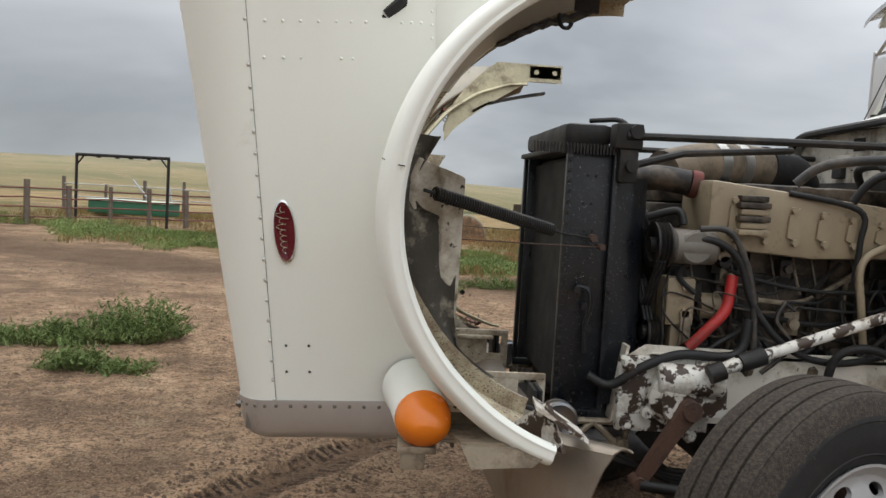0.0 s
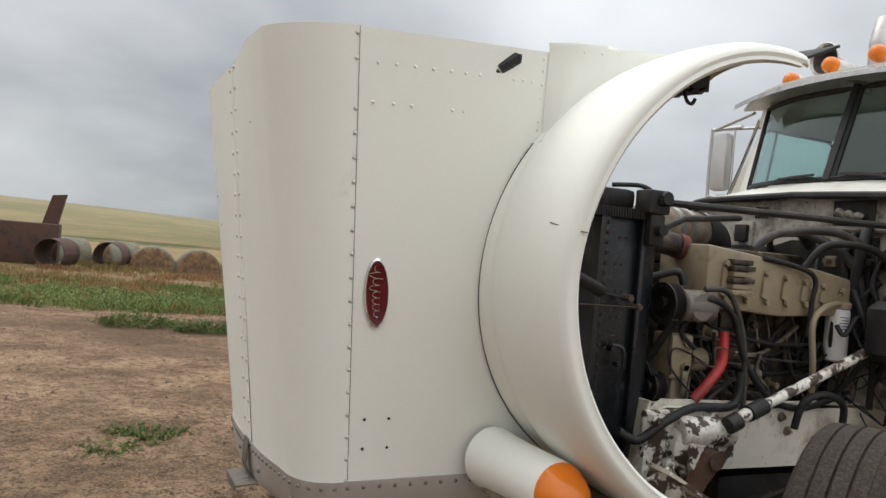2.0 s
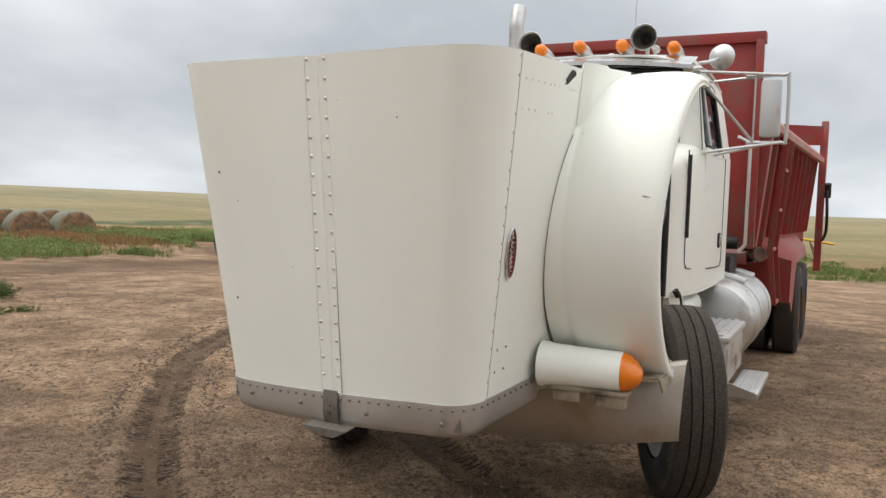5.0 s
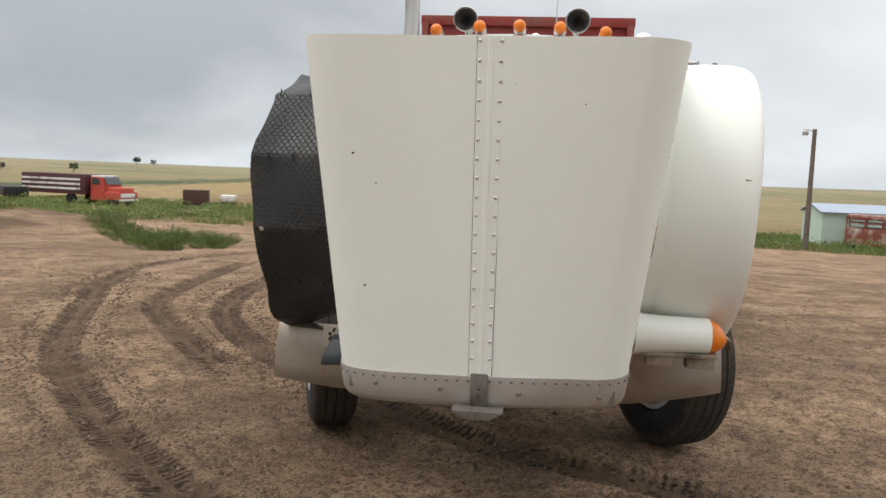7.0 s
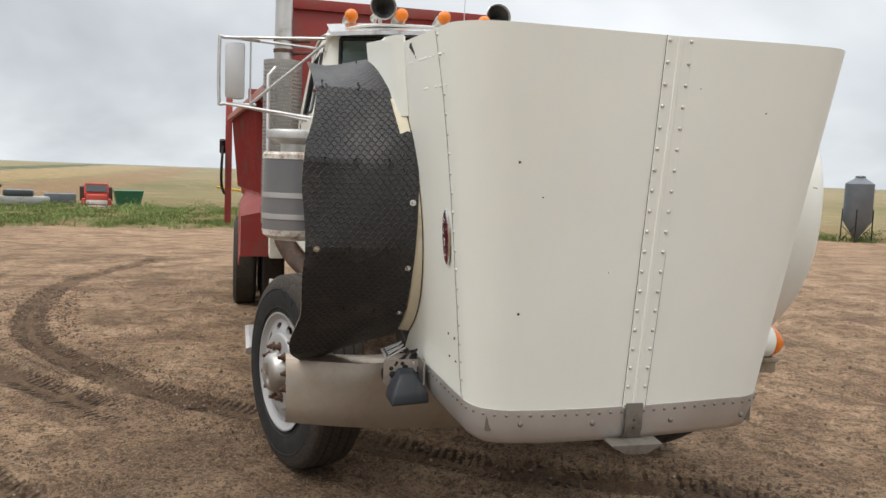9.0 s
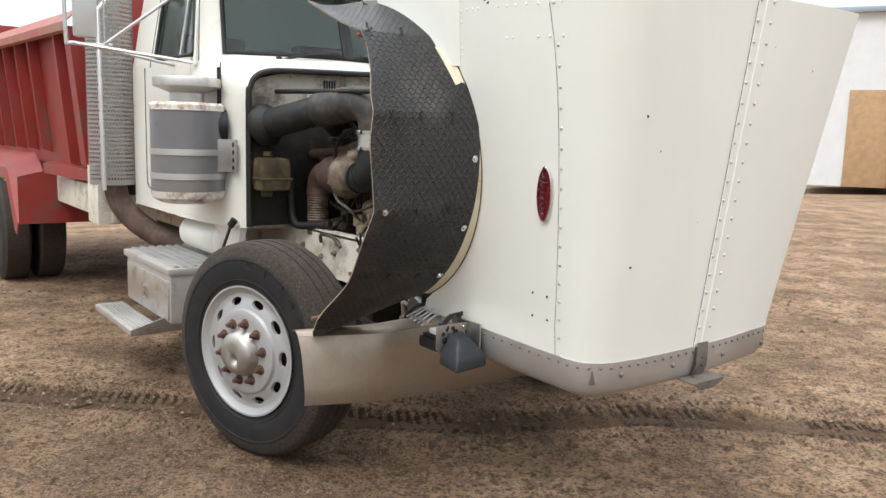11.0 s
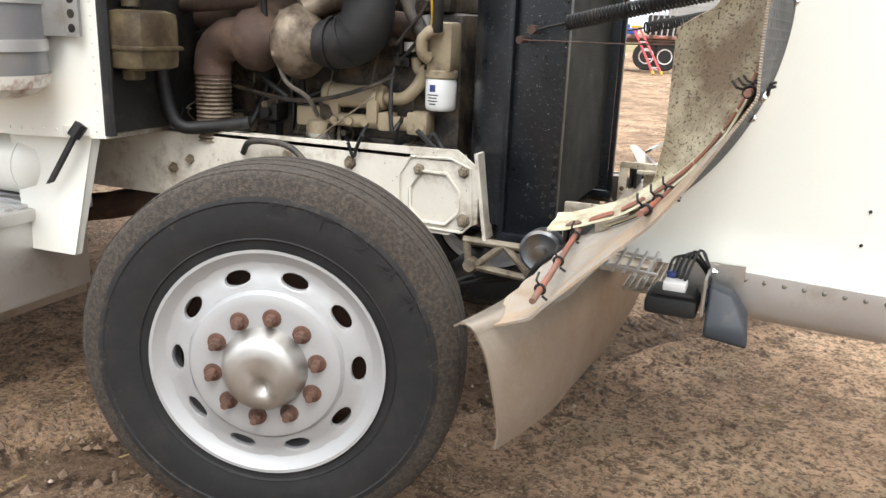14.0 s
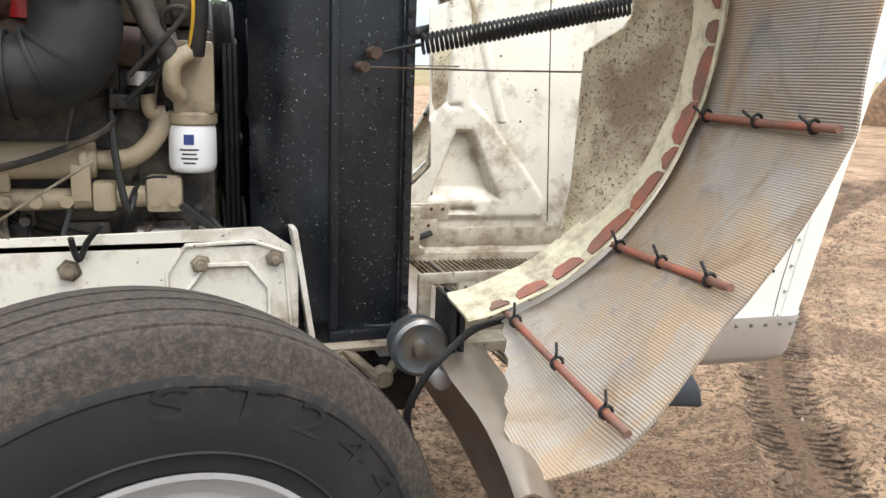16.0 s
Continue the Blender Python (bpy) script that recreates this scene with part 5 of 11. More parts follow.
bm.faces.new(rings[-1])
bmesh.ops.recalc_face_normals(bm, faces=bm.faces)
bmesh.ops.bevel(bm, geom=list(bm.edges), offset=0.010, segments=3, profile=0.5, affect="EDGES")
part("broken_lamp_housing", bm, lamp_plastic, hood, "faded blue-black plastic lamp housing")
bm = nb()
box(bm, (1.045 + LX, -0.810, 0.715), (1.180 + LX, -0.695, 0.765), 0.016)
box(bm, (1.060 + LX, -0.800, 0.765), (1.170 + LX, -0.705, 0.778), 0.008)
part("lamp_socket", bm, rubber, hood)
bm = nb()
box(bm, (1.085 + LX, -0.785, 0.775), (1.145 + LX, -0.725, 0.800), 0.008)
part("loose_connector", bm, filter_white, hood)
bm = nb()
box(bm, (1.088 + LX, -0.740, 0.800), (1.112 + LX, -0.715, 0.815), 0.004)
part("blue_plug", bm, ink_blue, hood)
for k in range(5):
    bm = nb()
    tube(bm, [(1.09 + 0.012 * k + LX, -0.720 - 0.01 * k, 0.805), (1.10 + 0.015 * k + LX, -0.690, 0.845 + 0.006 * k), (1.15 + 0.01 * k + LX, -0.670 - 0.01 * k, 0.84), (1.19 + LX, -0.700, 0.81 + 0.006 * k)], 0.004, 5, 4)
    part("lamp_wire", bm, rubber, hood)
bm = nb()
lathe(bm, [(0, 0.011), (0.006, 0.010), (0.006, 0.006), (0.012, 0.005), (0.012, 0)], (1.20 + LX, -0.695, 0.82), (1, 0, 0), 6)
lathe(bm, [(0, 0.011), (0.006, 0.010), (0.006, 0.006), (0.012, 0.005), (0.012, 0)], (1.175 + LX, -0.740, 0.72), (-1, 0, 0), 6)
part("lamp_bolts", bm, chrome, hood, kind="stuff")
bm = nb()
for k in range(5):
    tube(bm, [(0.80 + 0.028 * k, -0.70 - 0.012 * (k % 2), 0.855), (0.78 + 0.028 * k, -0.79, 0.815 - 0.004 * k)], 0.0045, 6)
for k in range(2):
    tube(bm, [(0.79, -0.72 - 0.06 * k, 0.848 - 0.025 * k), (0.925, -0.72 - 0.06 * k, 0.84 - 0.025 * k)], 0.005, 6)
part("bent_step_grate", bm, steel, hood, "bent steel grate")

# inside of the hood
def press(d, soft=0.25):
    t = min(1.0, max(0.0, (1 - d) / soft))
    return t * t * (3 - 2 * t)


for s in (1, -1):
    XP = 0.845 if s > 0 else 1.15
    bm = nb()
    g = []
    for i in range(181):
        z = 0.795 + 1.265 * i / 180
        row = []
        for j in range(100):
            xs0 = XP if s < 0 else 0.945 - 0.10 * min(1.0, max(0.0, (1.03 - z) / 0.10)) + 0.16 * min(1.0, max(0.0, (z - 1.60) / 0.06))
            x = xs0 + (1.55 + 0.08 * (z - 1) - xs0) * j / 99
            w = hood_dims(z)[2] + 0.075 * (1.5 - x)
            # bell-shaped raised pad with a rounded triangular recess, slots and a folded foot
            bell = 0.050 + 0.29 * min(1.0, max(0.0, (1.27 - z) / 0.36)) ** 0.85
            edge = (bell - abs(x - 1.06)) / 0.022
            foot = (z - 0.825) / 0.03
            pad = min(1.0, max(0.0, edge)) * min(1.0, max(0.0, foot))
            emb = 0.016 * pad * pad * (3 - 2 * pad)
            tz = (1.175 - z) / 0.275
            half = 0.035 + 0.115 * min(1.0, max(0.0, tz))
            if 0 < tz < 1:
                inset = min((half - abs(x - 1.075)) / 0.024, tz * 0.275 / 0.020, (1 - tz) * 0.275 / 0.05)
                t_r = min(1.0, max(0.0, inset))
                emb -= 0.055 * t_r * t_r * (3 - 2 * t_r)
            emb -= 0.012 * press(max(abs(x - 1.037) / 0.035, abs(z - 1.254) / 0.014), 0.5)
            emb -= 0.012 * press(max(abs(x - 1.068) / 0.070, abs(z - 0.868) / 0.014), 0.5)
            emb += 0.010 * press(abs(abs(x - 1.0) - 0.15 - 0.10 * min(1.0, max(0.0, (1.5 - z) / 0.4))) / 0.02, 0.6) * (1 if z > 1.2 else 0)
            emb -= 0.014 * press(max(abs(x - 1.30) / 0.075, abs(z - 1.62) / 0.11), 0.3)
            row.append(V(x, s * (w - 0.050 - emb), z))
        g.append(row if s > 0 else row[::-1])
    sheet(bm, g, 0.005, 0, 1)
    part("hood_inner_panel", bm, [panel_inside, white_worn], hood, "pressed white inner hood panel with ribs")
    for i in range(11 if s > 0 else 0):
        x = 0.92 + 0.058 * i
        z = 0.815
        rivet(V(x, s * (hood_dims(z)[2] + 0.075 * (1.5 - x) - 0.050), z), (0, -s, 0), 0.0065, cast_alu, name="inner_rivet")
    for i in range(14):
        z = 0.84 + 0.075 * i
        x = 1.41
        rivet(V(x, s * (hood_dims(z)[2] + 0.075 * (1.5 - x) - 0.050), z), (0, -s, 0), 0.0065, cast_alu, name="inner_rivet")
    # grimy skirt under the panel, rolled in at its foot
    bm = nb()
    g = []
    for dz, dy in ((0.802, 0.056), (0.796, 0.060), (0.745, 0.062), (0.728, 0.058), (0.718, 0.070), (0.712, 0.105), (0.690, 0.112), (0.672, 0.110)):
        row = [V(x, s * (hood_dims(0.80)[2] + 0.075 * (1.5 - x) - dy), dz + 0.002 * math.sin(23 * x)) for x in [XP - 0.05 + (1.60 - XP) * j / 24 for j in range(25)]]
        g.append(row if s < 0 else row[::-1])
    sheet(bm, g, 0.004)
    part("inner_skirt", bm, grimy_white, hood, "grimy cream skirt under the inner hood panel")
    if s < 0:
        continue
    bm = nb()
    box(bm, (0.80, 0.535, 0.842), (1.00, 0.552, 0.905), 0.006)
    box(bm, (0.80, 0.530, 0.79), (0.955, 0.548, 0.845), 0.006)
    part("corner_gusset", bm, grimy_white, hood, "riveted gusset plate inside the hood corner")
    for x, z in ((0.83, 0.885), (0.88, 0.885), (0.93, 0.885), (0.975, 0.885), (0.83, 0.825), (0.875, 0.825), (0.92, 0.825)):
        rivet(V(x, 0.533 if z > 0.85 else 0.528, z), (0, -1, 0), 0.007, rust, name="gusset_rivet")
    bm = nb()
    tube(bm, [(0.74, 0.50, 0.80), (0.80, 0.50, 0.775), (0.86, 0.51, 0.78), (0.93, 0.53, 0.795)], 0.012, 8, 4)
    part("hood_cable", bm, rubber, hood, "black rubber cable")
    for x, z in ((0.93, 1.22), (1.20, 1.10), (1.28, 1.00), (1.34, 0.90), (1.02, 1.36), (1.36, 1.32), (1.22, 1.44), (0.95, 0.93), (1.25, 0.90), (1.30, 1.20)):
        rivet(V(x, s * (hood_dims(z)[2] + 0.075 * (1.5 - x) - 0.0495), z), (0, -s, 0), 0.009, black_dark, name="open_hole")
    bm = nb()
    tube(bm, [(1.415, s * (hood_dims(z)[2] + 0.003 - 0.051), z) for z in (0.82, 1.2, 1.6, 2.0)], 0.0025, 5)
    part("panel_seam", bm, black_dark, hood)
for lo_, hi_ in (((0.91, -0.55, 0.64), (0.925, 0.50, 0.70)), ((1.56, -0.55, 0.70), (1.64, 0.55, 0.76))):
    bm = nb()
    box(bm, lo_, hi_, 0.005)
    part("hood_crossmember", bm, dirty_casting, hood, "grimy hood crossmember")
bm = nb()
for i in range(84):
    y = -0.60 + 1.2 * i / 83
    box(bm, (0.80, y * 0.9 - 0.002, 0.682), (1.60, y * 0.9 + 0.002, 0.687))
for i in range(44):
    x = 0.80 + 0.80 * i / 43
    box(bm, (x - 0.002, -0.54, 0.688), (x + 0.002, 0.54, 0.693))
part("grille_mesh", bm, cast_alu, hood, "wire mesh of the grille", smooth=0, kind="stuff")
# hinge brackets and pivots at the nose
for s in (1, -1):
    bm = nb()
    y0 = s * 0.44
    ya, yb = min(y0, y0 + s * 0.018), max(y0, y0 + s * 0.018)
    box(bm, (0.585, ya, 0.885), (0.86, yb + 0.0, 0.912), 0.006)
    box(bm, (0.585, min(y0, y0 + s * 0.10), 0.735), (0.88, max(y0, y0 + s * 0.10), 0.762), 0.006)
    box(bm, (0.585, ya, 0.755), (0.618, yb, 0.89), 0.005)
    box(bm, (0.685, ya, 0.755), (0.86, yb, 0.89), 0.005)
    box(bm, (0.60, ya + 0.006, 0.76), (0.70, yb - 0.006, 0.80), 0.003)
    box(bm, (0.66, min(y0, y0 - s * 0.03), 0.87), (0.83, max(y0, y0 - s * 0.03), 0.886), 0.005)
    part("hinge_bracket", bm, grimy_white, truck, "chipped cream hood hinge bracket")
    for x in (0.602, 0.72, 0.77, 0.83):
        rivet(V(x, y0 - s * 0.001 if s > 0 else y0 - 0.019, 0.80), (0, -1, 0), 0.012, rust, name="bracket_bolt")
    bm = nb()
    lathe(bm, [(0, 0.0), (0, 0.060), (0.010, 0.066), (0.020, 0.066), (0.022, 0.050), (0.050, 0.050), (0.052, 0.068), (0.064, 0.067), (0.070, 0.058), (0.062, 0.040), (0.064, 0.022), (0.082, 0.018), (0.084, 0)], (0.555, s * 0.52, 0.775), (0, s, 0), 26)
    part("hood_pivot", bm, blue_steel, truck, "worn steel hood pivot")
    for x in (0.622, 0.642):
        bm = nb()
        box(bm, (x, min(s * 0.47, s * 0.60), 0.725), (x + 0.013, max(s * 0.47, s * 0.60), 0.885), 0.006)
        part("rubber_mount", bm, rubber, truck, "black rubber hood mount")
    bm = nb()
    lathe(bm, [(0, 0.026), (0.030, 0.024), (0.034, 0.012), (0.034, 0)], (0.60, s * 0.585, 0.705), (0, s, 0), 12)
    part("pivot_bolt", bm, steel, truck)
    bm = nb()
    tube(bm, [(0.75, s * 0.60, 0.835), (0.665, s * 0.63, 0.828), (0.605, s * 0.645, 0.79), (0.555, s * 0.64, 0.735), (0.518, s * 0.62, 0.64), (0.535, s * 0.60, 0.56), (0.56, s * 0.56, 0.50)], 0.009, 8, 5)
    part("lamp_cable", bm, rubber, truck, "black lamp wiring hanging at the hood pivot")
    # counterbalance spring and its cable
    bm = nb()
    a, b = V(1.05, s * 0.80, 1.545), V(0.615, s * 0.535, 1.44)
    if s < 0:
        a, b = V(1.42, s * 0.66, 1.635), V(0.56, s * 0.505, 1.44)
    d, u, w = frame_of(a, b)
    L_, turns = (b - a).length, int((b - a).length / 0.0105)
    pts = []
    for k in range(turns * 8 + 1):
        t = k / (turns * 8)
        an = 2 * math.pi * turns * t
        pts.append(a.lerp(b, t) + 0.0195 * (math.cos(an) * u + math.sin(an) * w))
    tube(bm, pts, 0.0042, 5)
    tube(bm, [b, b + d * 0.05, V(0.465, s * 0.500, 1.416)], 0.004, 6)
    tube(bm, [a, a - d * 0.04], 0.006, 6)
    part("counterbalance_spring", bm, black_dark, truck, "dark coil spring of the hood")
    bm = nb()
    tube(bm, [(0.44, s * 0.525, 1.388), (0.70, s * 0.56, 1.390), (1.12, s * 0.66, 1.40)], 0.0022, 5)
    cyl(bm, (0.43, s * 0.46, 1.388), (0.43, s * 0.535, 1.388), 0.011, 10)
    cyl(bm, (0.458, s * 0.46, 1.418), (0.458, s * 0.515, 1.418), 0.014, 6)
    part("hood_cable", bm, exhaust_iron, truck)

# the right side runs straighter back from the seam than the left
for ob in list(bpy.data.objects):
    if ob.type == "MESH" and ob.parent == hood:
        def draw_in(p):
            return p.y + (0.032 * min(0.5, max(0.0, 1.5 - p.x)) if p.y < -0.5 and p.z > 0.86 else 0.0)
        if ob.matrix_basis.translation.length > 1e-6:
            t_ = ob.matrix_basis.translation.copy()
            ob.matrix_basis.translation = V(t_.x, draw_in(t_), t_.z)
        else:
            for v in ob.data.vertices:
                v.co.y = draw_in(v.co)

# ---- chassis ----
for s in (1, -1):
    bm = nb()
    pts = [(-8.4, 0.75), (0.20, 0.75), (0.30, 0.80), (0.30, 0.98), (0.22, 1.035), (-1.05, 1.005), (-8.4, 1.005)]
    plate(bm, [(x, s * 0.455, z) for x, z in pts], (0, -s * 0.012, 0))
    box(bm, (-8.4, min(s * 0.455, s * 0.36), 0.995), (0.22, max(s * 0.455, s * 0.36), 1.007))
    rail = part("frame_rail", bm, white_worn, truck, "white frame rail with chipped paint")
    for x, z, r in ((-0.17, 0.955, 0.020), (0.09, 0.958, 0.018), (0.247, 0.965, 0.017), (0.253, 0.805, 0.020), (-0.42, 0.96, 0.018), (-0.46, 0.90, 0.018), (-0.93, 0.86, 0.018), (-0.85, 0.90, 0.016), (-0.62, 0.86, 0.016), (0.02, 0.80, 0.016)):
        bm = nb()
        lathe(bm, [(0, r * 1.25), (0.003, r * 1.2), (0.003, r * 0.92), (0.014, r * 0.88), (0.014, 0.0)], (x, s * 0.456, z), (0, s, 0), 6)
        lathe(bm, [(0.012, r * 0.5), (0.024, r * 0.45), (0.024, 0)], (x, s * 0.456, z), (0, s, 0), 8)
        part("rail_bolt", bm, cast_alu, rail)
    # cast front bracket with a hexagon recess
    bm = nb()
    hexa = [(0.06, 0.90), (0.10, 0.955), (0.19, 0.955), (0.235, 0.90), (0.235, 0.83), (0.19, 0.785), (0.10, 0.785), (0.06, 0.83)]
    tube(bm, [(x, s * 0.459, z) for x, z in hexa + hexa[:1]], 0.006, 6)
    outl = [(0.02, 0.80), (0.02, 0.94), (0.06, 1.00), (0.20, 1.005), (0.27, 0.98), (0.285, 0.80), (0.25, 0.765), (0.06, 0.765)]
    tube(bm, [(x, s * 0.457, z) for x, z in outl + outl[:1]], 0.005, 6)
    plate(bm, [(0.285, s * 0.40, 1.03), (0.285, s * 0.47, 1.03), (0.33, s * 0.47, 0.74), (0.33, s * 0.40, 0.74)], (0.012, 0, 0))
    part("front_bracket", bm, white_worn, rail, "cast white front bracket")
    bm = nb()
    for (x0, z0), (x1, z1) in (((0.26, 0.745), (0.56, 0.745)), ((0.28, 0.66), (0.50, 0.645)), ((0.28, 0.66), (0.27, 0.745)), ((0.30, 0.655), (0.40, 0.745)), ((0.40, 0.745), (0.50, 0.65)), ((0.50, 0.645), (0.56, 0.745))):
        tube(bm, [(x0, s * 0.46, z0), (x1, s * 0.46, z1)], 0.013, 8)
    for x in (0.29, 0.50):
        cyl(bm, (x, s * 0.44, 0.665), (x, s * 0.485, 0.665), 0.022, 8)
    part("bumper_hanger", bm, cast_alu, rail, "cast bumper hanger with open webs")
bm = nb()
box(bm, (0.28, -0.45, 0.72), (0.46, 0.45, 0.755), 0.006)
part("crossmember", bm, black_dark, truck)
bm = nb()
box(bm, (0.50, -0.42, 0.55), (0.60, 0.42, 0.70), 0.01)
part("crossmember", bm, black_dark, truck)
for x in (-1.2, -2.4, -3.6, -4.8, -6.2, -7.6):
    bm = nb()
    box(bm, (x - 0.06, -0.45, 0.80), (x + 0.06, 0.45, 0.96), 0.01)
    part("crossmember", bm, black_dark, truck)
# front axle, springs and steering
bm = nb()
tube(bm, [(0.0, -0.88, 0.52), (0.0, -0.60, 0.50), (0.0, -0.42, 0.43), (0.0, 0.42, 0.43), (0.0, 0.60, 0.50), (0.0, 0.88, 0.52)], 0.05, 10, 4)
axle = part("front_axle", bm, black_dark, truck, "black steer axle on leaf springs")
for s in (1, -1):
    for k in range(5):
        bm = nb()
        L0 = 0.62 - 0.09 * k
        tube(bm, [(-L0, s * 0.42, 0.66 - 0.016 * k), (0, s * 0.42, 0.55 - 0.016 * k), (L0 - 0.06, s * 0.42, 0.66 - 0.016 * k)], 0.011, 6, 6)
        part("spring_leaf", bm, black_dark, axle)
    bm = nb()
    cyl(bm, (-0.09, s * 0.88, 0.38), (-0.09, s * 0.88, 0.68), 0.045, 14)
    part("king_pin", bm, black_dark, axle)
bm = nb()
box(bm, (-1.1, -0.36, 0.42), (-0.2, 0.36, 0.70), 0.08)
box(bm, (-7.4, -0.25, 0.55), (-2.0, 0.25, 0.85), 0.08)
part("driveline", bm, black_dark, truck, "dark transmission and oil pan")

# curved bumper
bm = nb()
g = []
for i in range(41):
    t = -1 + 2 * i / 40
    y = 1.20 * t
    bend = max(0.0, (abs(y) - 0.82) / 0.38)
    x = 0.775 - 0.02 * abs(y) - 0.085 * bend**1.4 - 0.03 * min(1.0, max(0.0, (-y - 0.3) / 0.4)) + (0.03 * bend if y < 0 else 0.0)
    row = []
    for k in range(9):
        v = k / 8
        zt = 0.765 + 0.045 * (y / 1.2)
        zb = 0.430 + (0.018 if y < 0 else 0.045) * (y / 1.2) + (0.038 if y < 0 else 0.050) * max(0, abs(y) - 0.7) / 0.5
        if bend > 0:
            zt += (0.015 if y < 0 else 0.05) * bend
        xo = 0.02 * (1 - (2 * v - 1) ** 4) - (0.065 if y < 0 else 0.10) * bend * v
        row.append(V(x + xo - 0.02, y, zb + (zt - zb) * v))
    g.append(row)
sheet(bm, g, 0.006)
bump_ob = part("bumper", bm, bumper_steel, truck, "dusty curved steel bumper with bent ends")
bm = nb()
g = []
for i in range(31):
    y = -1.2 + 2.4 * i / 30
    bend = max(0, (abs(y) - 0.82) / 0.38)
    g.append([V(0.757 - 0.02 * abs(y) - 0.085 * bend**1.4 - 0.03 * min(1.0, max(0.0, (-y - 0.3) / 0.4)) - (0.035 if y < 0 else 0.10) * bend - 0.13 * k * (1 - 0.55 * bend), y, 0.765 + 0.045 * y / 1.2 + (0.015 if y < 0 else 0.05) * bend + 0.022 * math.sin(k * 2.6)) for k in (0, 0.12, 0.25, 0.5, 0.75, 1.0)])
sheet(bm, g, 0.005)
part("bumper_flange", bm, bumper_steel, bump_ob)
bm = nb()
plate(bm, [(0.60, 1.0, 0.87), (0.74, 1.0, 0.955), (0.75, 1.12, 0.955), (0.60, 1.14, 0.87)], (0.0, 0.0, 0.012))
plate(bm, [(0.78, 0.98, 0.88), (0.70, 1.07, 0.97), (0.66, 1.13, 0.84)], (0.012, 0.008, 0))
part("torn_bracket", bm, white_chip, bump_ob, "torn painted fender bracket")


# ---- wheels ----
def steer_wheel(side, centre, turn):
    """A steel disc wheel: axis along +X of its own frame points outward."""
    m = Matrix.Translation(centre) @ Matrix.Rotation(turn, 4, "Z")
    bm = nb()
    R = 0.532
    prof = [(-0.285, 0.318), (-0.292, 0.345), (-0.300, 0.40), (-0.296, 0.46), (-0.278, 0.505), (-0.268, 0.517)]
    side_in = len(prof)
    ribs = ((-0.262, -0.213), (-0.207, -0.158), (-0.152, -0.103), (-0.097, -0.048))
    prof += [(-0.262, R - 0.012)]
    tread_from = len(prof) - 1
    for a, b in ribs:
        prof += [(a, R - 0.014), (a + 0.002, R - 0.001 - 2.0 * (a + 0.155) ** 2 * 0.3), (b - 0.002, R - 0.001 - 2.0 * (b + 0.155) ** 2 * 0.3), (b, R - 0.014)]
    prof += [(-0.048, R - 0.012), (-0.040, 0.517)]
    tread_to = len(prof) - 1
    prof += [(-0.030, 0.505), (-0.012, 0.462), (-0.009, 0.448), (-0.0115, 0.444), (-0.008, 0.40), (-0.012, 0.372), (-0.016, 0.352), (-0.014, 0.349), (-0.020, 0.345), (-0.026, 0.318)]
    mats = [1 if tread_from - 2 <= i < tread_to + 2 else 0 for i in range(len(prof))]
    lathe(bm, prof, (0, 0, 0), (1, 0, 0), 96, mats=mats)
    ty = part("tyre", bm, [tyre_side, tyre_tread], truck, "worn muddy truck tyre", smooth=35)
    ty.matrix_basis = m
    # rim and disc, with ten hand holes
    bm = nb()
    lathe(bm, [(-0.275, 0.31), (-0.27, 0.285), (-0.10, 0.275), (-0.075, 0.285), (-0.045, 0.292), (-0.032, 0.308), (-0.018, 0.320), (-0.012, 0.322), (-0.012, 0.313), (-0.026, 0.300), (-0.0345, 0.284), (-0.038, 0.276)], (0, 0, 0), (1, 0, 0), 80)
    lathe(bm, [(-0.030, 0.222), (-0.0165, 0.212), (-0.004, 0.203), (0.000, 0.190), (0.001, 0.175), (0.001, 0.12), (0.001, 0.0)], (0, 0, 0), (1, 0, 0), 80)
    disc_h = lambda r: -0.034 + (-0.004) * math.sin(math.pi * min(1, max(0, (0.284 - r) / 0.045)) ) + 0.018 * min(1, max(0, (0.284 - r) / 0.072)) ** 1.5
    rc, ea, eb, half_a = 0.247, 0.037, 0.0195, math.pi / 10
    for hk in range(10):
        th0 = 2 * math.pi * hk / 10
        loops = []
        for f in (0.0, 0.18, 0.5, 1.0):
            lp = []
            for k in range(32):
                ph = 2 * math.pi * k / 32
                ex, ey = ea * math.copysign(abs(math.cos(ph)) ** 0.95, math.cos(ph)), eb * math.copysign(abs(math.sin(ph)) ** 0.95, math.sin(ph))
                lim_u = half_a * rc / max(1e-6, abs(math.cos(ph)))
                lim_v = ((0.284 - rc) if math.sin(ph) > 0 else (rc - 0.212)) / max(1e-6, abs(math.sin(ph)))
                tt = min(lim_u, lim_v)
                ox, oy = tt * math.cos(ph), tt * math.sin(ph)
                x_, y_ = ex + (ox - ex) * f, ey + (oy - ey) * f
                r_, th_a = rc + y_, th0 + x_ / rc
                lp.append(bm.verts.new((disc_h(r_) + 0.0015 * (1 if f == 0.18 else 0), r_ * math.cos(th_a), r_ * math.sin(th_a))))
            loops.append(lp)
        inner = [bm.verts.new((v.co.x - 0.016, v.co.y * 1.0, v.co.z)) for v in loops[0]]
        loops.insert(0, inner)
        for la, lb in zip(loops, loops[1:]):
            for k in range(32):
                bm.faces.new((la[k], la[(k + 1) % 32], lb[(k + 1) % 32], lb[k]))
    bmesh.ops.remove_doubles(bm, verts=bm.verts, dist=0.0004)
    bmesh.ops.recalc_face_normals(bm, faces=bm.faces)
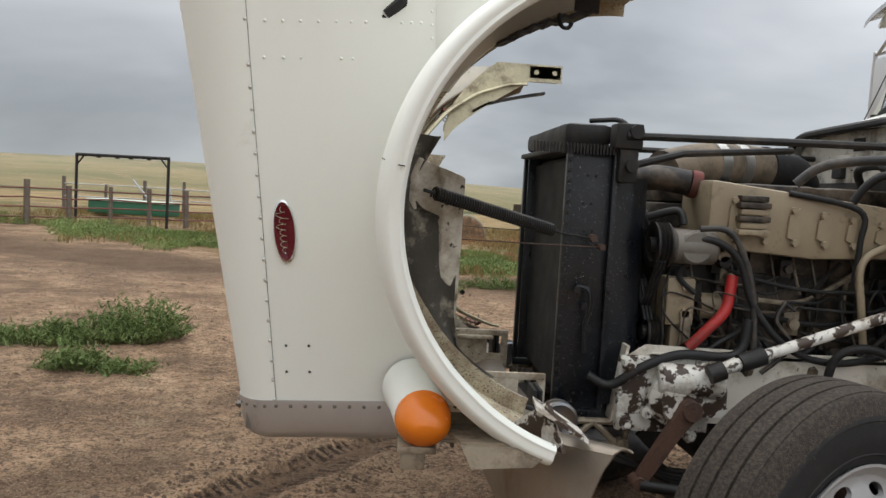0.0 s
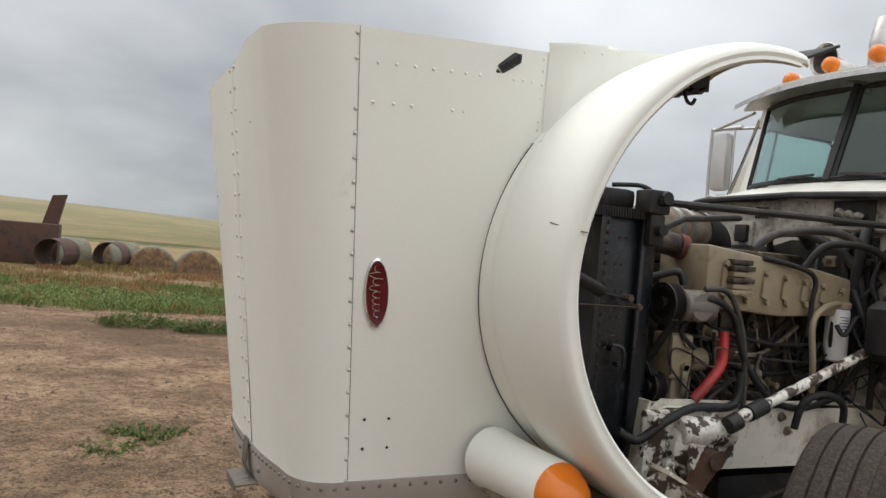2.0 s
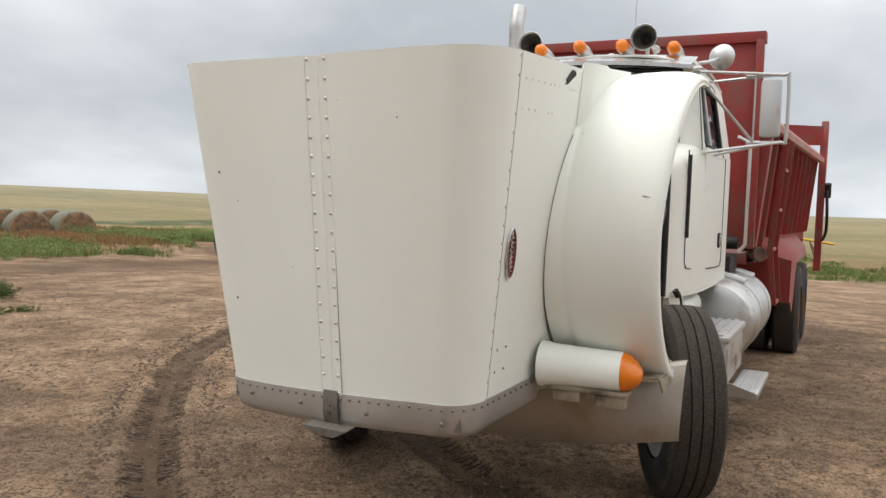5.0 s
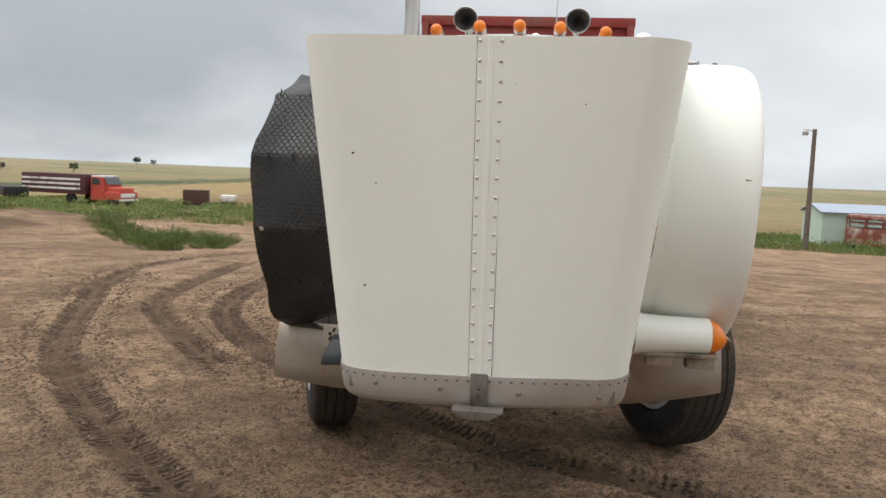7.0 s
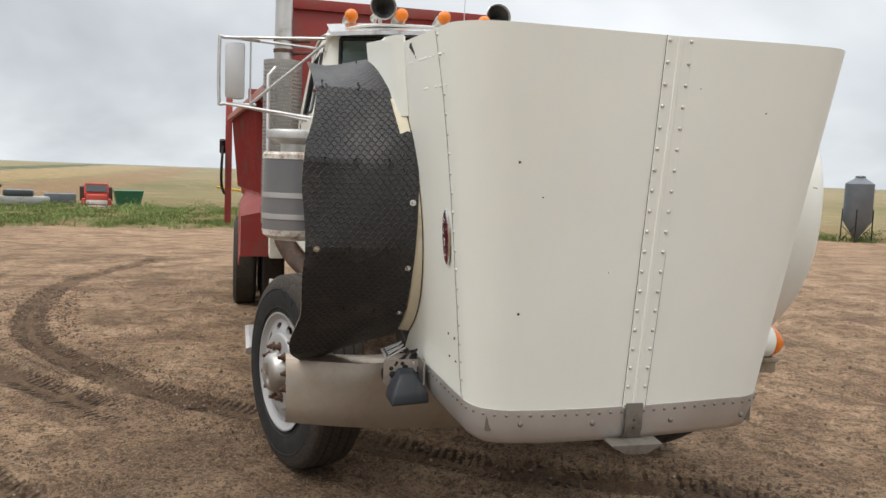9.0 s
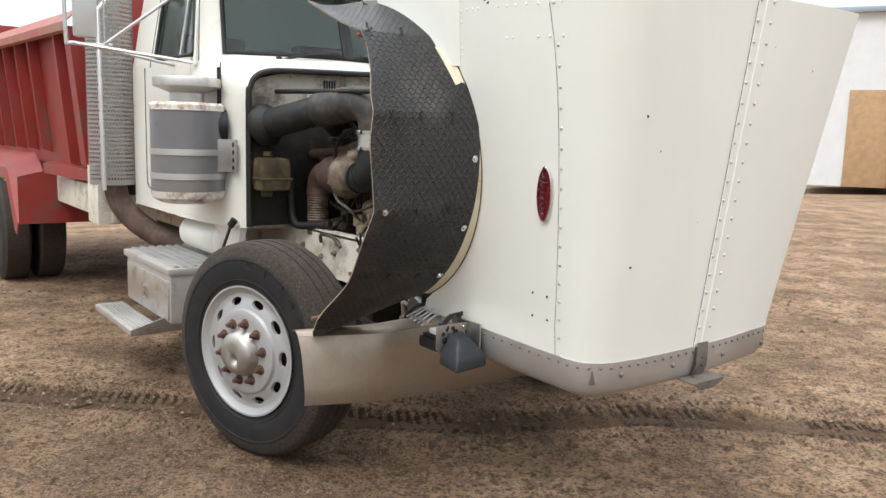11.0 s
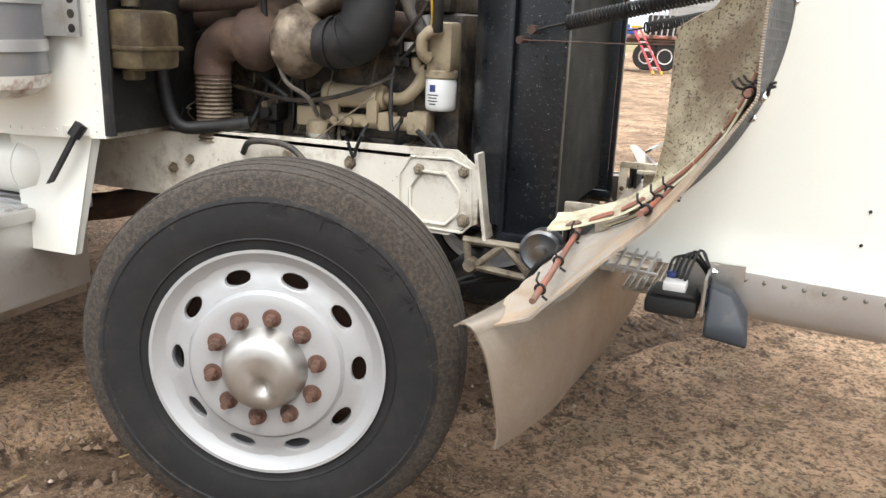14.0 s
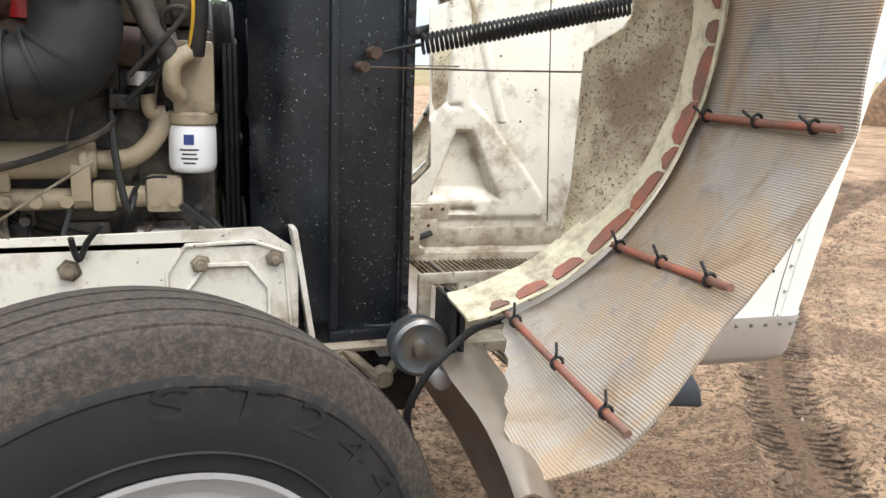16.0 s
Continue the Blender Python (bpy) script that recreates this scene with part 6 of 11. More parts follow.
    rim = part("wheel_disc", bm, wheel_paint, ty, "silver-painted steel disc wheel with ten hand holes", smooth=30)
    bm = nb()
    lathe(bm, [(-0.12, 0.0), (-0.12, 0.268), (-0.10, 0.27)], (0, 0, 0), (1, 0, 0), 40)
    part("brake_drum", bm, rust, ty)
    bm = nb()
    lathe(bm, [(0.0, 0.117), (0.010, 0.115), (0.018, 0.109), (0.040, 0.103), (0.056, 0.090), (0.061, 0.075), (0.066, 0.062), (0.067, 0.052), (0.0675, 0.043), (0.068, 0.034), (0.068, 0.026), (0.068, 0.018), (0.068, 0.010), (0.068, 0.0)], (0, 0, 0), (1, 0, 0), 40)
    for v in bm.verts:  # the cap is dented
        d = (Vector((v.co.y, v.co.z)) - Vector((0.012, -0.03))).length
        if v.co.x > 0.05:
            v.co.x -= 0.016 * max(0.0, 1 - d / 0.034) + 0.009 * max(0.0, 1 - abs(v.co.y * 0.8 + v.co.z * 0.6 + 0.01) / 0.016) * max(0.0, 1 - d / 0.075) + 0.006 * math.sin(v.co.y * 70 + 1) * math.exp(-((d / 0.05) ** 2))
    part("hub_cap", bm, hub_alu, ty, "dented bare metal hub cap")
    for k in range(10):
        a = 2 * math.pi * (k + 0.25) / 10
        c = (0.0, 0.1429 * math.cos(a), 0.1429 * math.sin(a))
        bm = nb()
        lathe(bm, [(0, 0.021), (0.006, 0.0205), (0.006, 0.0165), (0.024, 0.0155), (0.026, 0.011), (0.026, 0.0)], c, (1, 0, 0), 6)
        lathe(bm, [(0.026, 0.0105), (0.040, 0.010), (0.041, 0.0)], c, (1, 0, 0), 10)
        lathe(bm, [(0, 0.026), (0.004, 0.025), (0.005, 0.021), (0.005, 0.0)], c, (1, 0, 0), 16)
        part("lug_nut", bm, rust, ty)
    return ty


hub_alu = material("dull_hub_cap_metal", (0.46, 0.44, 0.41), 0.36, 0.8, var=0.06, scale=8, fine=100, bump=0.03)
wheel_paint = material("silver_wheel_paint", (0.39, 0.39, 0.39), 0.48, 0.25, var=0.03, scale=7, fine=120, bump=0.02, dirt=(0.36, 0.33, 0.28), dirt_amount=0.02, dirt_scale=8)
STEER = radians(24)
right_wheel = steer_wheel(-1, V(-0.005, -1.205, 0.528), math.pi * 1.5 + radians(18.5))
left_wheel = steer_wheel(1, V(-0.205, 1.185, 0.528), math.pi * 0.5 + STEER)
# raised letters on the outer sidewall
font_mat = tyre_side
letters = (("S", 85), ("T", 70), ("2", 55), ("4", 42), ("4", 29))
for ch, deg in letters:
    for off_a in (0,):
        cu = bpy.data.curves.new("sidewall_letter", "FONT")
        cu.body, cu.size, cu.extrude, cu.align_x, cu.align_y = ch, 0.092, 0.0035, "CENTER", "CENTER"
        tmp = bpy.data.objects.new("tmp_letter", cu)
        scene.collection.objects.link(tmp)
        dg = bpy.context.evaluated_depsgraph_get()
        me = bpy.data.meshes.new_from_object(tmp.evaluated_get(dg))
        bpy.data.objects.remove(tmp)
        me.materials.clear()
        me.materials.append(tyre_side)
        lo = new("sidewall_letter", me)
        lo.parent = right_wheel
        a = radians(deg)
        # the wheel's outer face seen from outside: local -Y is to the right, Z up
        pos = V(-0.0105, 0.424 * math.cos(a), 0.424 * math.sin(a))
        rot = Matrix(((0, 0, 1), (1, 0, 0), (0, 1, 0))).to_4x4()
        lo.matrix_basis = Matrix.Translation(pos) @ rot @ Matrix.Rotation(a - math.pi / 2, 4, "Z") @ Matrix.Diagonal((1.45, 0.72, 1, 1))

bm_t = nb()
prof = [(-0.14, 0.29), (-0.14, 0.42), (-0.125, 0.50), (-0.10, 0.525), (0.10, 0.525), (0.125, 0.50), (0.14, 0.42), (0.14, 0.29)]
lathe(bm_t, prof, (0, 0, 0), (0, 1, 0), 48, mats=[0, 0, 1, 1, 1, 0, 0, 0])
rear_src = part("rear_tyre", bm_t, [tyre_side, tyre_tread], truck, "dusty dual rear tyre")
rear_src.matrix_basis = Matrix.Translation((-6.0, 1.26, 0.45))
rim_b = nb()
lathe(rim_b, [(0.13, 0.30), (0.10, 0.28), (-0.02, 0.25), (-0.06, 0.20), (-0.06, 0.12), (0.04, 0.11), (0.06, 0.0)], (0, 0, 0), (0, 1, 0), 36)
rim_rust = material("orange_dusty_wheel_rim", (0.30, 0.14, 0.055), 0.7, var=0.2, scale=9, bump=0.1)
rim_src = part("rear_rim", rim_b, rim_rust, rear_src, "orange-brown rear rim")
for x in (-6.0, -7.35):
    for y in (1.26, 0.93, -1.01, -1.34):
        if (x, y) == (-6.0, 1.26):
            continue
        m = Matrix.Translation((x, y, terrain(np.array([x]), np.array([y]))[0] + 0.51)) @ (Matrix.Rotation(math.pi, 4, "Z") if y < 0 else Matrix())
        ob = mesh_like("rear_tyre", rear_src, truck, m)
        if abs(y) > 1.1:
            mesh_like("rear_rim", rim_src, ob, Matrix())
rear_src.matrix_basis = Matrix.Translation((-6.0, 1.26, terrain(np.array([-6.0]), np.array([1.26]))[0] + 0.51))

# ---- radiator ----
bm = nb()
box(bm, (0.385, -0.425, 0.80), (0.480, 0.425, 1.72), 0.006)
rad_ob = part("radiator_core", bm, black_dark, truck, "black radiator with bolted side channels")
for s in (1, -1):
    bm = nb()
    y = s * 0.43
    for x0, x1 in ((0.372, 0.3895), (0.5405, 0.560)):
        box(bm, (x0, min(y, y + s * 0.030), 0.786), (x1, max(y, y + s * 0.030), 1.73), 0.003)
        part("channel_edge", bm, black_paint, rad_ob, "black channel edge flecked with overspray")
        bm = nb()
    box(bm, (0.39, min(y, y + s * 0.006), 0.786), (0.54, max(y, y + s * 0.006), 1.73), 0.002)
    part("side_channel", bm, black_paint, rad_ob, "black channel flecked with white overspray")
    bm = nb()
    box(bm, (0.372, min(y, y + s * 0.03), 0.755), (0.560, max(y, y + s * 0.03), 0.785), 0.004)
    part("channel_foot", bm, black_paint, rad_ob)
    for k in range(9):
        bm = nb()
        for x in (0.445, 0.475):
            lathe(bm, [(0, 0.006), (0.003, 0.005), (0.003, 0)], (x + 0.012 * (k % 2), y + s * 0.006, 0.84 + 0.10 * k), (0, s, 0), 8)
        part("channel_bolt", bm, black_dark, rad_ob)
    bm = nb()
    for k in range(24):
        lathe(bm, [(0, 0.009), (0.008, 0.008), (0.008, 0)], (0.548, y + s * 0.030, 0.82 + 0.038 * k), (0, s, 0), 6)
    part("core_bolts", bm, black_dark, rad_ob, kind="stuff")
    bm = nb()
    sheet(bm, [[V(0.372, y, z), V(0.30, y - s * 0.02, z), V(0.24, y - s * 0.07, z), V(0.21, y - s * 0.13, z)] if s < 0 else [V(0.21, y - s * 0.13, z), V(0.24, y - s * 0.07, z), V(0.30, y - s * 0.02, z), V(0.372, y, z)] for z in [0.80 + 0.0765 * k for k in range(12)]], 0.006)
    part("fan_shroud", bm, black_paint, rad_ob, "black fan shroud")
# cooler core in front with fine fins
bm = nb()
box(bm, (0.482, -0.43, 0.80), (0.50, 0.43, 1.70))
for k in range(120):
    z = 0.81 + 0.88 * k / 119
    box(bm, (0.50, -0.43, z - 0.0018), (0.506, 0.43, z + 0.0018))
fin_grey = material("dusty_grey_fins", (0.016, 0.016, 0.016), 0.6, 0.2, var=0.3, scale=9, bump=0.1, dirt=(0.045, 0.042, 0.038), dirt_amount=0.35, dirt_scale=5)
part("cooler_core", bm, fin_grey, rad_ob, "grey finned cooler core", smooth=0, kind="stuff")
bm = nb()
box(bm, (0.35, -0.43, 1.725), (0.58, 0.455, 1.745), 0.004)
box(bm, (0.385, -0.38, 1.752), (0.565, 0.40, 1.830), 0.025)
part("top_tank", bm, black_dark, rad_ob, "black radiator top tank")
bm = nb()
for k in range(28):
    x = 0.36 + 0.012 * k
    box(bm, (x - 0.003, 0.452, 1.715), (x + 0.003, 0.468, 1.752))
part("tank_bolts", bm, black_dark, rad_ob, smooth=0, kind="stuff")
bm = nb()
tube(bm, [(0.46, 0.34, 1.845), (0.42, 0.36, 1.848), (0.37, 0.40, 1.848), (0.345, 0.44, 1.825), (0.34, 0.45, 1.78)], 0.009, 8, 5)
part("overflow_hose", bm, rubber, rad_ob)
bm = nb()
box(bm, (0.30, 0.41, 1.74), (0.40, 0.50, 1.83), 0.01)
box(bm, (0.31, 0.42, 1.62), (0.38, 0.49, 1.74), 0.01)
cyl(bm, (0.33, 0.44, 1.80), (0.33, 0.52, 1.80), 0.025, 12)
cyl(bm, (0.34, 0.44, 1.68), (0.34, 0.52, 1.68), 0.022, 12)
part("filler_neck", bm, black_dark, rad_ob)
bm = nb()
for s in (1, -1):
    y = s * 0.462
    for x, z in ((0.45, 1.09), (0.47, 1.17), (0.50, 1.23)):
        if s > 0:
            cyl(bm, (x, y, z), (x, y + 0.03, z), 0.012, 8)
tube(bm, [(0.50, 0.475, 1.24), (0.46, 0.49, 1.23), (0.45, 0.49, 1.17), (0.46, 0.48, 1.10), (0.455, 0.475, 1.0)], 0.009, 8, 4)
part("drain_valve", bm, black_paint, rad_ob)
# radiator stay rods
for rod_line in ([(0.36, 0.50, 1.785), (-0.30, 0.56, 1.795), (-0.93, 0.61, 1.80)], [(0.36, -0.42, 1.80), (-0.93, -0.60, 1.82)], [(0.34, 0.49, 1.68), (0.10, 0.35, 1.745), (-0.45, 0.10, 1.80)]):
    bm = nb()
    tube(bm, rod_line, 0.014, 8)
    part("stay_rod", bm, black_dark, truck, "black radiator stay rod")

# ---- engine ----
eng_b = nb()
box(eng_b, (-0.98, -0.24, 0.72), (0.14, 0.24, 1.46), 0.03)
engine = part("engine_block", eng_b, engine_dark, truck, "oily beige diesel engine block")
for k in range(6):
    x = -0.86 + 0.165 * k
    bm = nb()
    box(bm, (x, -0.262, 0.86), (x + 0.10, 0.262, 1.02), 0.012)
    part("block_rib", bm, engine_dark, engine)
    bm = nb()
    box(bm, (x + 0.02, -0.258, 1.30), (x + 0.13, 0.258, 1.42), 0.012)
    part("block_cover", bm, engine_dark, engine)
bm = nb()
box(bm, (-0.98, -0.26, 1.46), (0.10, 0.10, 1.56), 0.02)
for k in range(3):
    x = -0.95 + 0.35 * k
    box(bm, (x, -0.16, 1.56), (x + 0.33, 0.08, 1.66), 0.03)
part("cylinder_head", bm, engine_dark, engine)
# left: sloping intake manifold with ribs and bolts
bm = nb()
man = [(0.0, 1.40), (0.0, 1.655), (-0.30, 1.625), (-0.66, 1.590), (-0.95, 1.545), (-0.98, 1.50), (-0.98, 1.40), (-0.42, 1.375)]
plate(bm, [(x, 0.10, z) for x, z in man], (0, 0.30, 0))
bmesh.ops.bevel(bm, geom=[e for e in bm.edges], offset=0.022, segments=2, profile=0.6, affect="EDGES")
manifold = part("intake_manifold", bm, engine_paint, engine, "large beige intake manifold")
for k in range(8):
    x = -0.08 - 0.115 * k
    bm = nb()
    zt, zb = 1.61 - 0.115 * k * 0.11, 1.405
    plate(bm, [(x - 0.035, 0.40, zt - 0.02), (x + 0.005, 0.40, zt - 0.05), (x + 0.01, 0.40, zb + 0.05), (x - 0.04, 0.40, zb + 0.03)], (0, 0.012, 0))
    lathe(bm, [(0, 0.014), (0.014, 0.013), (0.014, 0)], (x - 0.01, 0.408, zt - 0.028), (0, 1, 0), 6)
    lathe(bm, [(0, 0.014), (0.014, 0.013), (0.014, 0)], (x - 0.02, 0.408, zb + 0.03), (0, 1, 0), 6)
    part("manifold_boss", bm, engine_paint, manifold)
for k in range(6):
    bm = nb()
    w_ = 0.008 * (k % 2)
    box(bm, (-0.215 + w_, 0.395, 1.455 + 0.025 * k), (-0.095 - w_, 0.45 - w_, 1.477 + 0.025 * k), 0.006)
    part("fuel_block_plate", bm, engine_dark if k in (2, 4, 5) else engine_paint, engine, "oily plate of the fuel block")
# crossover with red hose end, and the bare metal charge pipe
bm = nb()
tube(bm, [(0.24, 0.17, 1.64), (0.14, 0.20, 1.655), (0.02, 0.225, 1.64)], 0.05, 16, 5)
part("crossover_pipe", bm, engine_dark, engine, "brown crossover pipe")
bm = nb()
tube(bm, [(0.020, 0.224, 1.640), (-0.020, 0.228, 1.633)], 0.055, 16)
part("hose_joint", bm, material("dull_red_silicone", (0.17, 0.035, 0.028), 0.6, var=0.2, scale=10, bump=0.05, dirt=(0.07, 0.045, 0.03), dirt_amount=0.4, dirt_scale=12), engine, "dull red hose joint")
bm = nb()
tube(bm, [(0.05, 0.0, 1.68), (-0.20, -0.12, 1.735), (-0.46, -0.22, 1.735), (-0.66, -0.30, 1.71)], 0.098, 20, 5)
part("air_duct", bm, material("dusty_tan_duct", (0.20, 0.155, 0.105), 0.65, var=0.2, scale=7, fine=60, bump=0.15, dirt=(0.045, 0.038, 0.03), dirt_amount=0.35, dirt_scale=6), engine, "dusty tan ribbed air duct")
bm = nb()
tube(bm, [(-0.48, -0.225, 1.735), (-0.58, -0.265, 1.725), (-0.68, -0.32, 1.70), (-0.74, -0.38, 1.64)], 0.104, 20, 5)
part("duct_boot", bm, rubber, engine, "black rubber duct boot")
for x0, y0 in ((-0.18, -0.11), (-0.30, -0.155), (-0.50, -0.235)):
    bm = nb()
    tube(bm, [(x0, y0, 1.736), (x0 - 0.05, y0 - 0.022, 1.737)], 0.102, 20)
    part("hose_clamp_band", bm, alu, engine)
# compressor, pulleys and belts at the front left
bm = nb()
cyl(bm, (0.06, 0.34, 1.40), (0.06, 0.46, 1.40), 0.062, 20, bevel=0.008)
cyl(bm, (-0.03, 0.40, 1.40), (0.14, 0.40, 1.40), 0.064, 20, bevel=0.01)
part("ac_compressor", bm, dirty_casting, engine, "aluminium compressor body")
for c, r, name in (((0.175, 0.38, 1.40), 0.085, "pulley"), ((0.19, 0.17, 1.16), 0.11, "pulley"), ((0.17, 0.05, 1.42), 0.12, "pulley"), ((0.16, 0.32, 1.06), 0.06, "pulley"), ((0.19, 0.0, 0.92), 0.11, "pulley")):
    bm = nb()
    lathe(bm, [(-0.03, 0), (-0.03, r), (-0.024, r), (-0.018, r - 0.012), (-0.010, r), (-0.004, r - 0.012), (0.004, r), (0.012, r - 0.012), (0.02, r), (0.028, r), (0.028, r * 0.75), (0.012, r * 0.7), (0.012, 0.03), (0.04, 0.028), (0.04, 0)], c, (1, 0, 0), 30)
    part(name, bm, black_dark, engine)
bm = nb()
for c0, c1, r0, r1 in (((0.38, 1.40), (0.17, 1.16), 0.086, 0.111), ((0.05, 1.42), (0.0, 0.92), 0.121, 0.111), ((0.32, 1.06), (0.17, 1.16), 0.06, 0.111)):
    for x in (0.172, 0.185, 0.198):
        d = Vector((c1[0] - c0[0], c1[1] - c0[1]))
        n = Vector((-d.y, d.x)).normalized()
        for sg in (1, -1):
            bm = nb()
            tube(bm, [(x, c0[0] + sg * n.x * r0, c0[1] + sg * n.y * r0), (x, c1[0] + sg * n.x * r1, c1[1] + sg * n.y * r1)], 0.007, 5)
            part("drive_belt", bm, rubber, engine)
bm = nb()
for k in range(8):
    a = 2 * math.pi * k / 8 + 0.2
    u, w = V(0, math.cos(a), math.sin(a)), V(0, -math.sin(a), math.cos(a))
    c = V(0.285, 0.0, 1.24)
    g = [[c + u * r + w * (wd * 0.5 * sg) + V(0.03 * sg, 0, 0) for sg in (-1, 1)] for r, wd in ((0.07, 0.07), (0.15, 0.10), (0.26, 0.12), (0.36, 0.13))]
    sheet(bm, g, 0.004)
lathe(bm, [(-0.04, 0), (-0.04, 0.09), (0.03, 0.08), (0.03, 0)], (0.285, 0, 1.24), (1, 0, 0), 20)
part("cooling_fan", bm, black_dark, engine, "black engine fan")
bm = nb()
box(bm, (0.02, 0.26, 1.10), (0.13, 0.38, 1.28), 0.012)
box(bm, (0.03, 0.27, 0.98), (0.10, 0.36, 1.10), 0.012)
cyl(bm, (-0.02, 0.30, 1.17), (-0.10, 0.30, 1.17), 0.05, 16)
for z in (1.02, 1.15, 1.25):
    cyl(bm, (0.06, 0.37, z), (0.06, 0.395, z), 0.018, 8)
part("front_gear_cover", bm, engine_paint, engine)
bm = nb()
box(bm, (0.035, 0.385, 1.0), (0.075, 0.395, 1.16), 0.002)
part("worn_label_plate", bm, cast_alu, engine)
# white spin-on filter, left
def spin_filter(c, r, h, name):
    bm = nb()
    lathe(bm, [(0, 0), (0, r * 0.8), (0.008, r * 0.97), (0.02, r), (h - 0.012, r), (h, r * 0.95), (h, 0)], c, (0, 0, 1), 24)
    ob = part(name, bm, filter_white, engine, "white spin-on filter")
    bm = nb()
    cyl(bm, (c[0], c[1], c[2] + h), (c[0], c[1], c[2] + h + 0.03), r * 1.06, 20, bevel=0.005)
    part("filter_head", bm, engine_paint, engine)
    return ob


spin_filter((-0.81, 0.375, 1.19), 0.052, 0.235, "fuel_filter")
for k in range(5):
    bm = nb()
    zz = 1.39 - 0.013 * k
    a0 = 0.9 + 0.12 * (k % 2)
    sheet(bm, [[V(-0.81 + 0.0526 * math.cos(a0 + 0.11 * i), 0.375 + 0.0526 * math.sin(a0 + 0.11 * i), z) for i in range(9 - 2 * (k % 2))] for z in (zz + 0.0018, zz - 0.0018)], 0.0008)
    part("label_bar", bm, hose_grey if k == 1 else ink_blue, engine)
# chipped white tie rod and steering gear, left
bm = nb()
tube(bm, [(0.02, 0.63, 0.985), (-0.05, 0.62, 1.01)], [0.02, 0.026], 12)
tube(bm, [(-0.05, 0.62, 1.01), (-0.78, 0.53, 1.24), (-0.95, 0.51, 1.29)], 0.021, 14)
part("steering_shaft", bm, white_chip, truck, "white steering shaft with flaking paint")
bm = nb()
tube(bm, [(-0.06, 0.618, 1.012), (-0.15, 0.607, 1.04)], 0.033, 12)
tube(bm, [(0.05, 0.63, 0.97), (0.0, 0.63, 0.99)], 0.034, 10)
part("shaft_joint", bm, black_dark, truck)
bm = nb()
box(bm, (-0.02, 0.46, 0.72), (0.33, 0.50, 1.0), 0.02)
lathe(bm, [(0, 0.11), (0.06, 0.105), (0.08, 0.08), (0.10, 0.075), (0.10, 0)], (0.12, 0.49, 0.86), (0, 1, 0), 26)
cyl(bm, (0.20, 0.54, 0.93), (-0.03, 0.57, 0.93), 0.058, 20, bevel=0.012)
box(bm, (-0.05, 0.50, 0.80), (0.06, 0.58, 0.92), 0.02)
for x, z in ((0.30, 0.97), (0.30, 0.76), (0.02, 0.97), (0.06, 0.72), (0.22, 0.80)):
    cyl(bm, (x, 0.50, z), (x, 0.53, z), 0.026, 6)
    cyl(bm, (x, 0.53, z), (x, 0.545, z), 0.014, 8)
part("steering_gear", bm, white_chip, truck, "steering gear with flaking white paint")
bm = nb()
g0, g1 = V(0.10, 0.60, 0.84), V(0.27, 0.61, 0.57)
tube(bm, [g0, g0.lerp(g1, 0.3), g1], [0.05, 0.036, 0.03], 4)
cyl(bm, (0.10, 0.58, 0.84), (0.10, 0.645, 0.84), 0.035, 14)
cyl(bm, (0.27, 0.58, 0.575), (0.27, 0.65, 0.575), 0.026, 12)
part("pitman_arm", bm, rust, truck, "rusty pitman arm")
bm = nb()
tube(bm, [(0.27, 0.64, 0.575), (0.0, 0.70, 0.56), (-0.25, 0.82, 0.55)], 0.02, 10)
part("drag_link", bm, black_dark, truck)

# right: turbocharger, intake elbow and exhaust
turbo_metal = material("sooty_turbo_casting", (0.25, 0.20, 0.145), 0.55, 0.25, var=0.2, scale=9, fine=60, bump=0.2, dirt=(0.075, 0.052, 0.035), dirt_amount=0.5, dirt_scale=11)
bm = nb()
lathe(bm, [(-0.085, 0), (-0.085, 0.07), (-0.07, 0.085), (-0.05, 0.115), (-0.015, 0.128), (0.02, 0.118), (0.04, 0.092), (0.055, 0.072), (0.085, 0.066), (0.085, 0.05), (0.03, 0.045), (0.03, 0)], (-0.385, -0.405, 1.345), (1, -0.12, 0), 32)
tube(bm, [(-0.39, -0.40, 1.45), (-0.33, -0.34, 1.48), (-0.26, -0.26, 1.50)], 0.04, 14, 4)
for k in range(9):
    a = 2 * math.pi * k / 9
    box(bm, (-0.44, -0.405 + 0.112 * math.cos(a) - 0.008, 1.345 + 0.112 * math.sin(a) - 0.008), (-0.41, -0.405 + 0.112 * math.cos(a) + 0.008, 1.345 + 0.112 * math.sin(a) + 0.008), 0.002)
part("compressor_cover", bm, turbo_metal, engine, "cast aluminium compressor cover of the turbocharger")
bm = nb()
lathe(bm, [(-0.05, 0), (-0.05, 0.075), (-0.03, 0.105), (0.02, 0.112), (0.06, 0.095), (0.085, 0.06), (0.10, 0.055)], (-0.585, -0.39, 1.345), (1, -0.1, 0), 26)
tube(bm, [(-0.58, -0.36, 1.36), (-0.56, -0.30, 1.46), (-0.46, -0.25, 1.50)], [0.07, 0.06, 0.055], 14, 4)
tube(bm, [(-0.60, -0.40, 1.345), (-0.70, -0.40, 1.34), (-0.765, -0.40, 1.28), (-0.775, -0.40, 1.18)], [0.075, 0.075, 0.07, 0.062], 18, 5)
part("turbine_housing", bm, exhaust_iron, engine, "brown cast iron turbine housing and exhaust elbow")
bm = nb()
tube(bm, [(-0.02, -0.27, 1.41), (-0.30, -0.275, 1.43), (-0.55, -0.275, 1.43), (-0.95, -0.27, 1.41)], 0.045, 12, 4)
part("exhaust_manifold", bm, exhaust_iron, engine)
bm = nb()
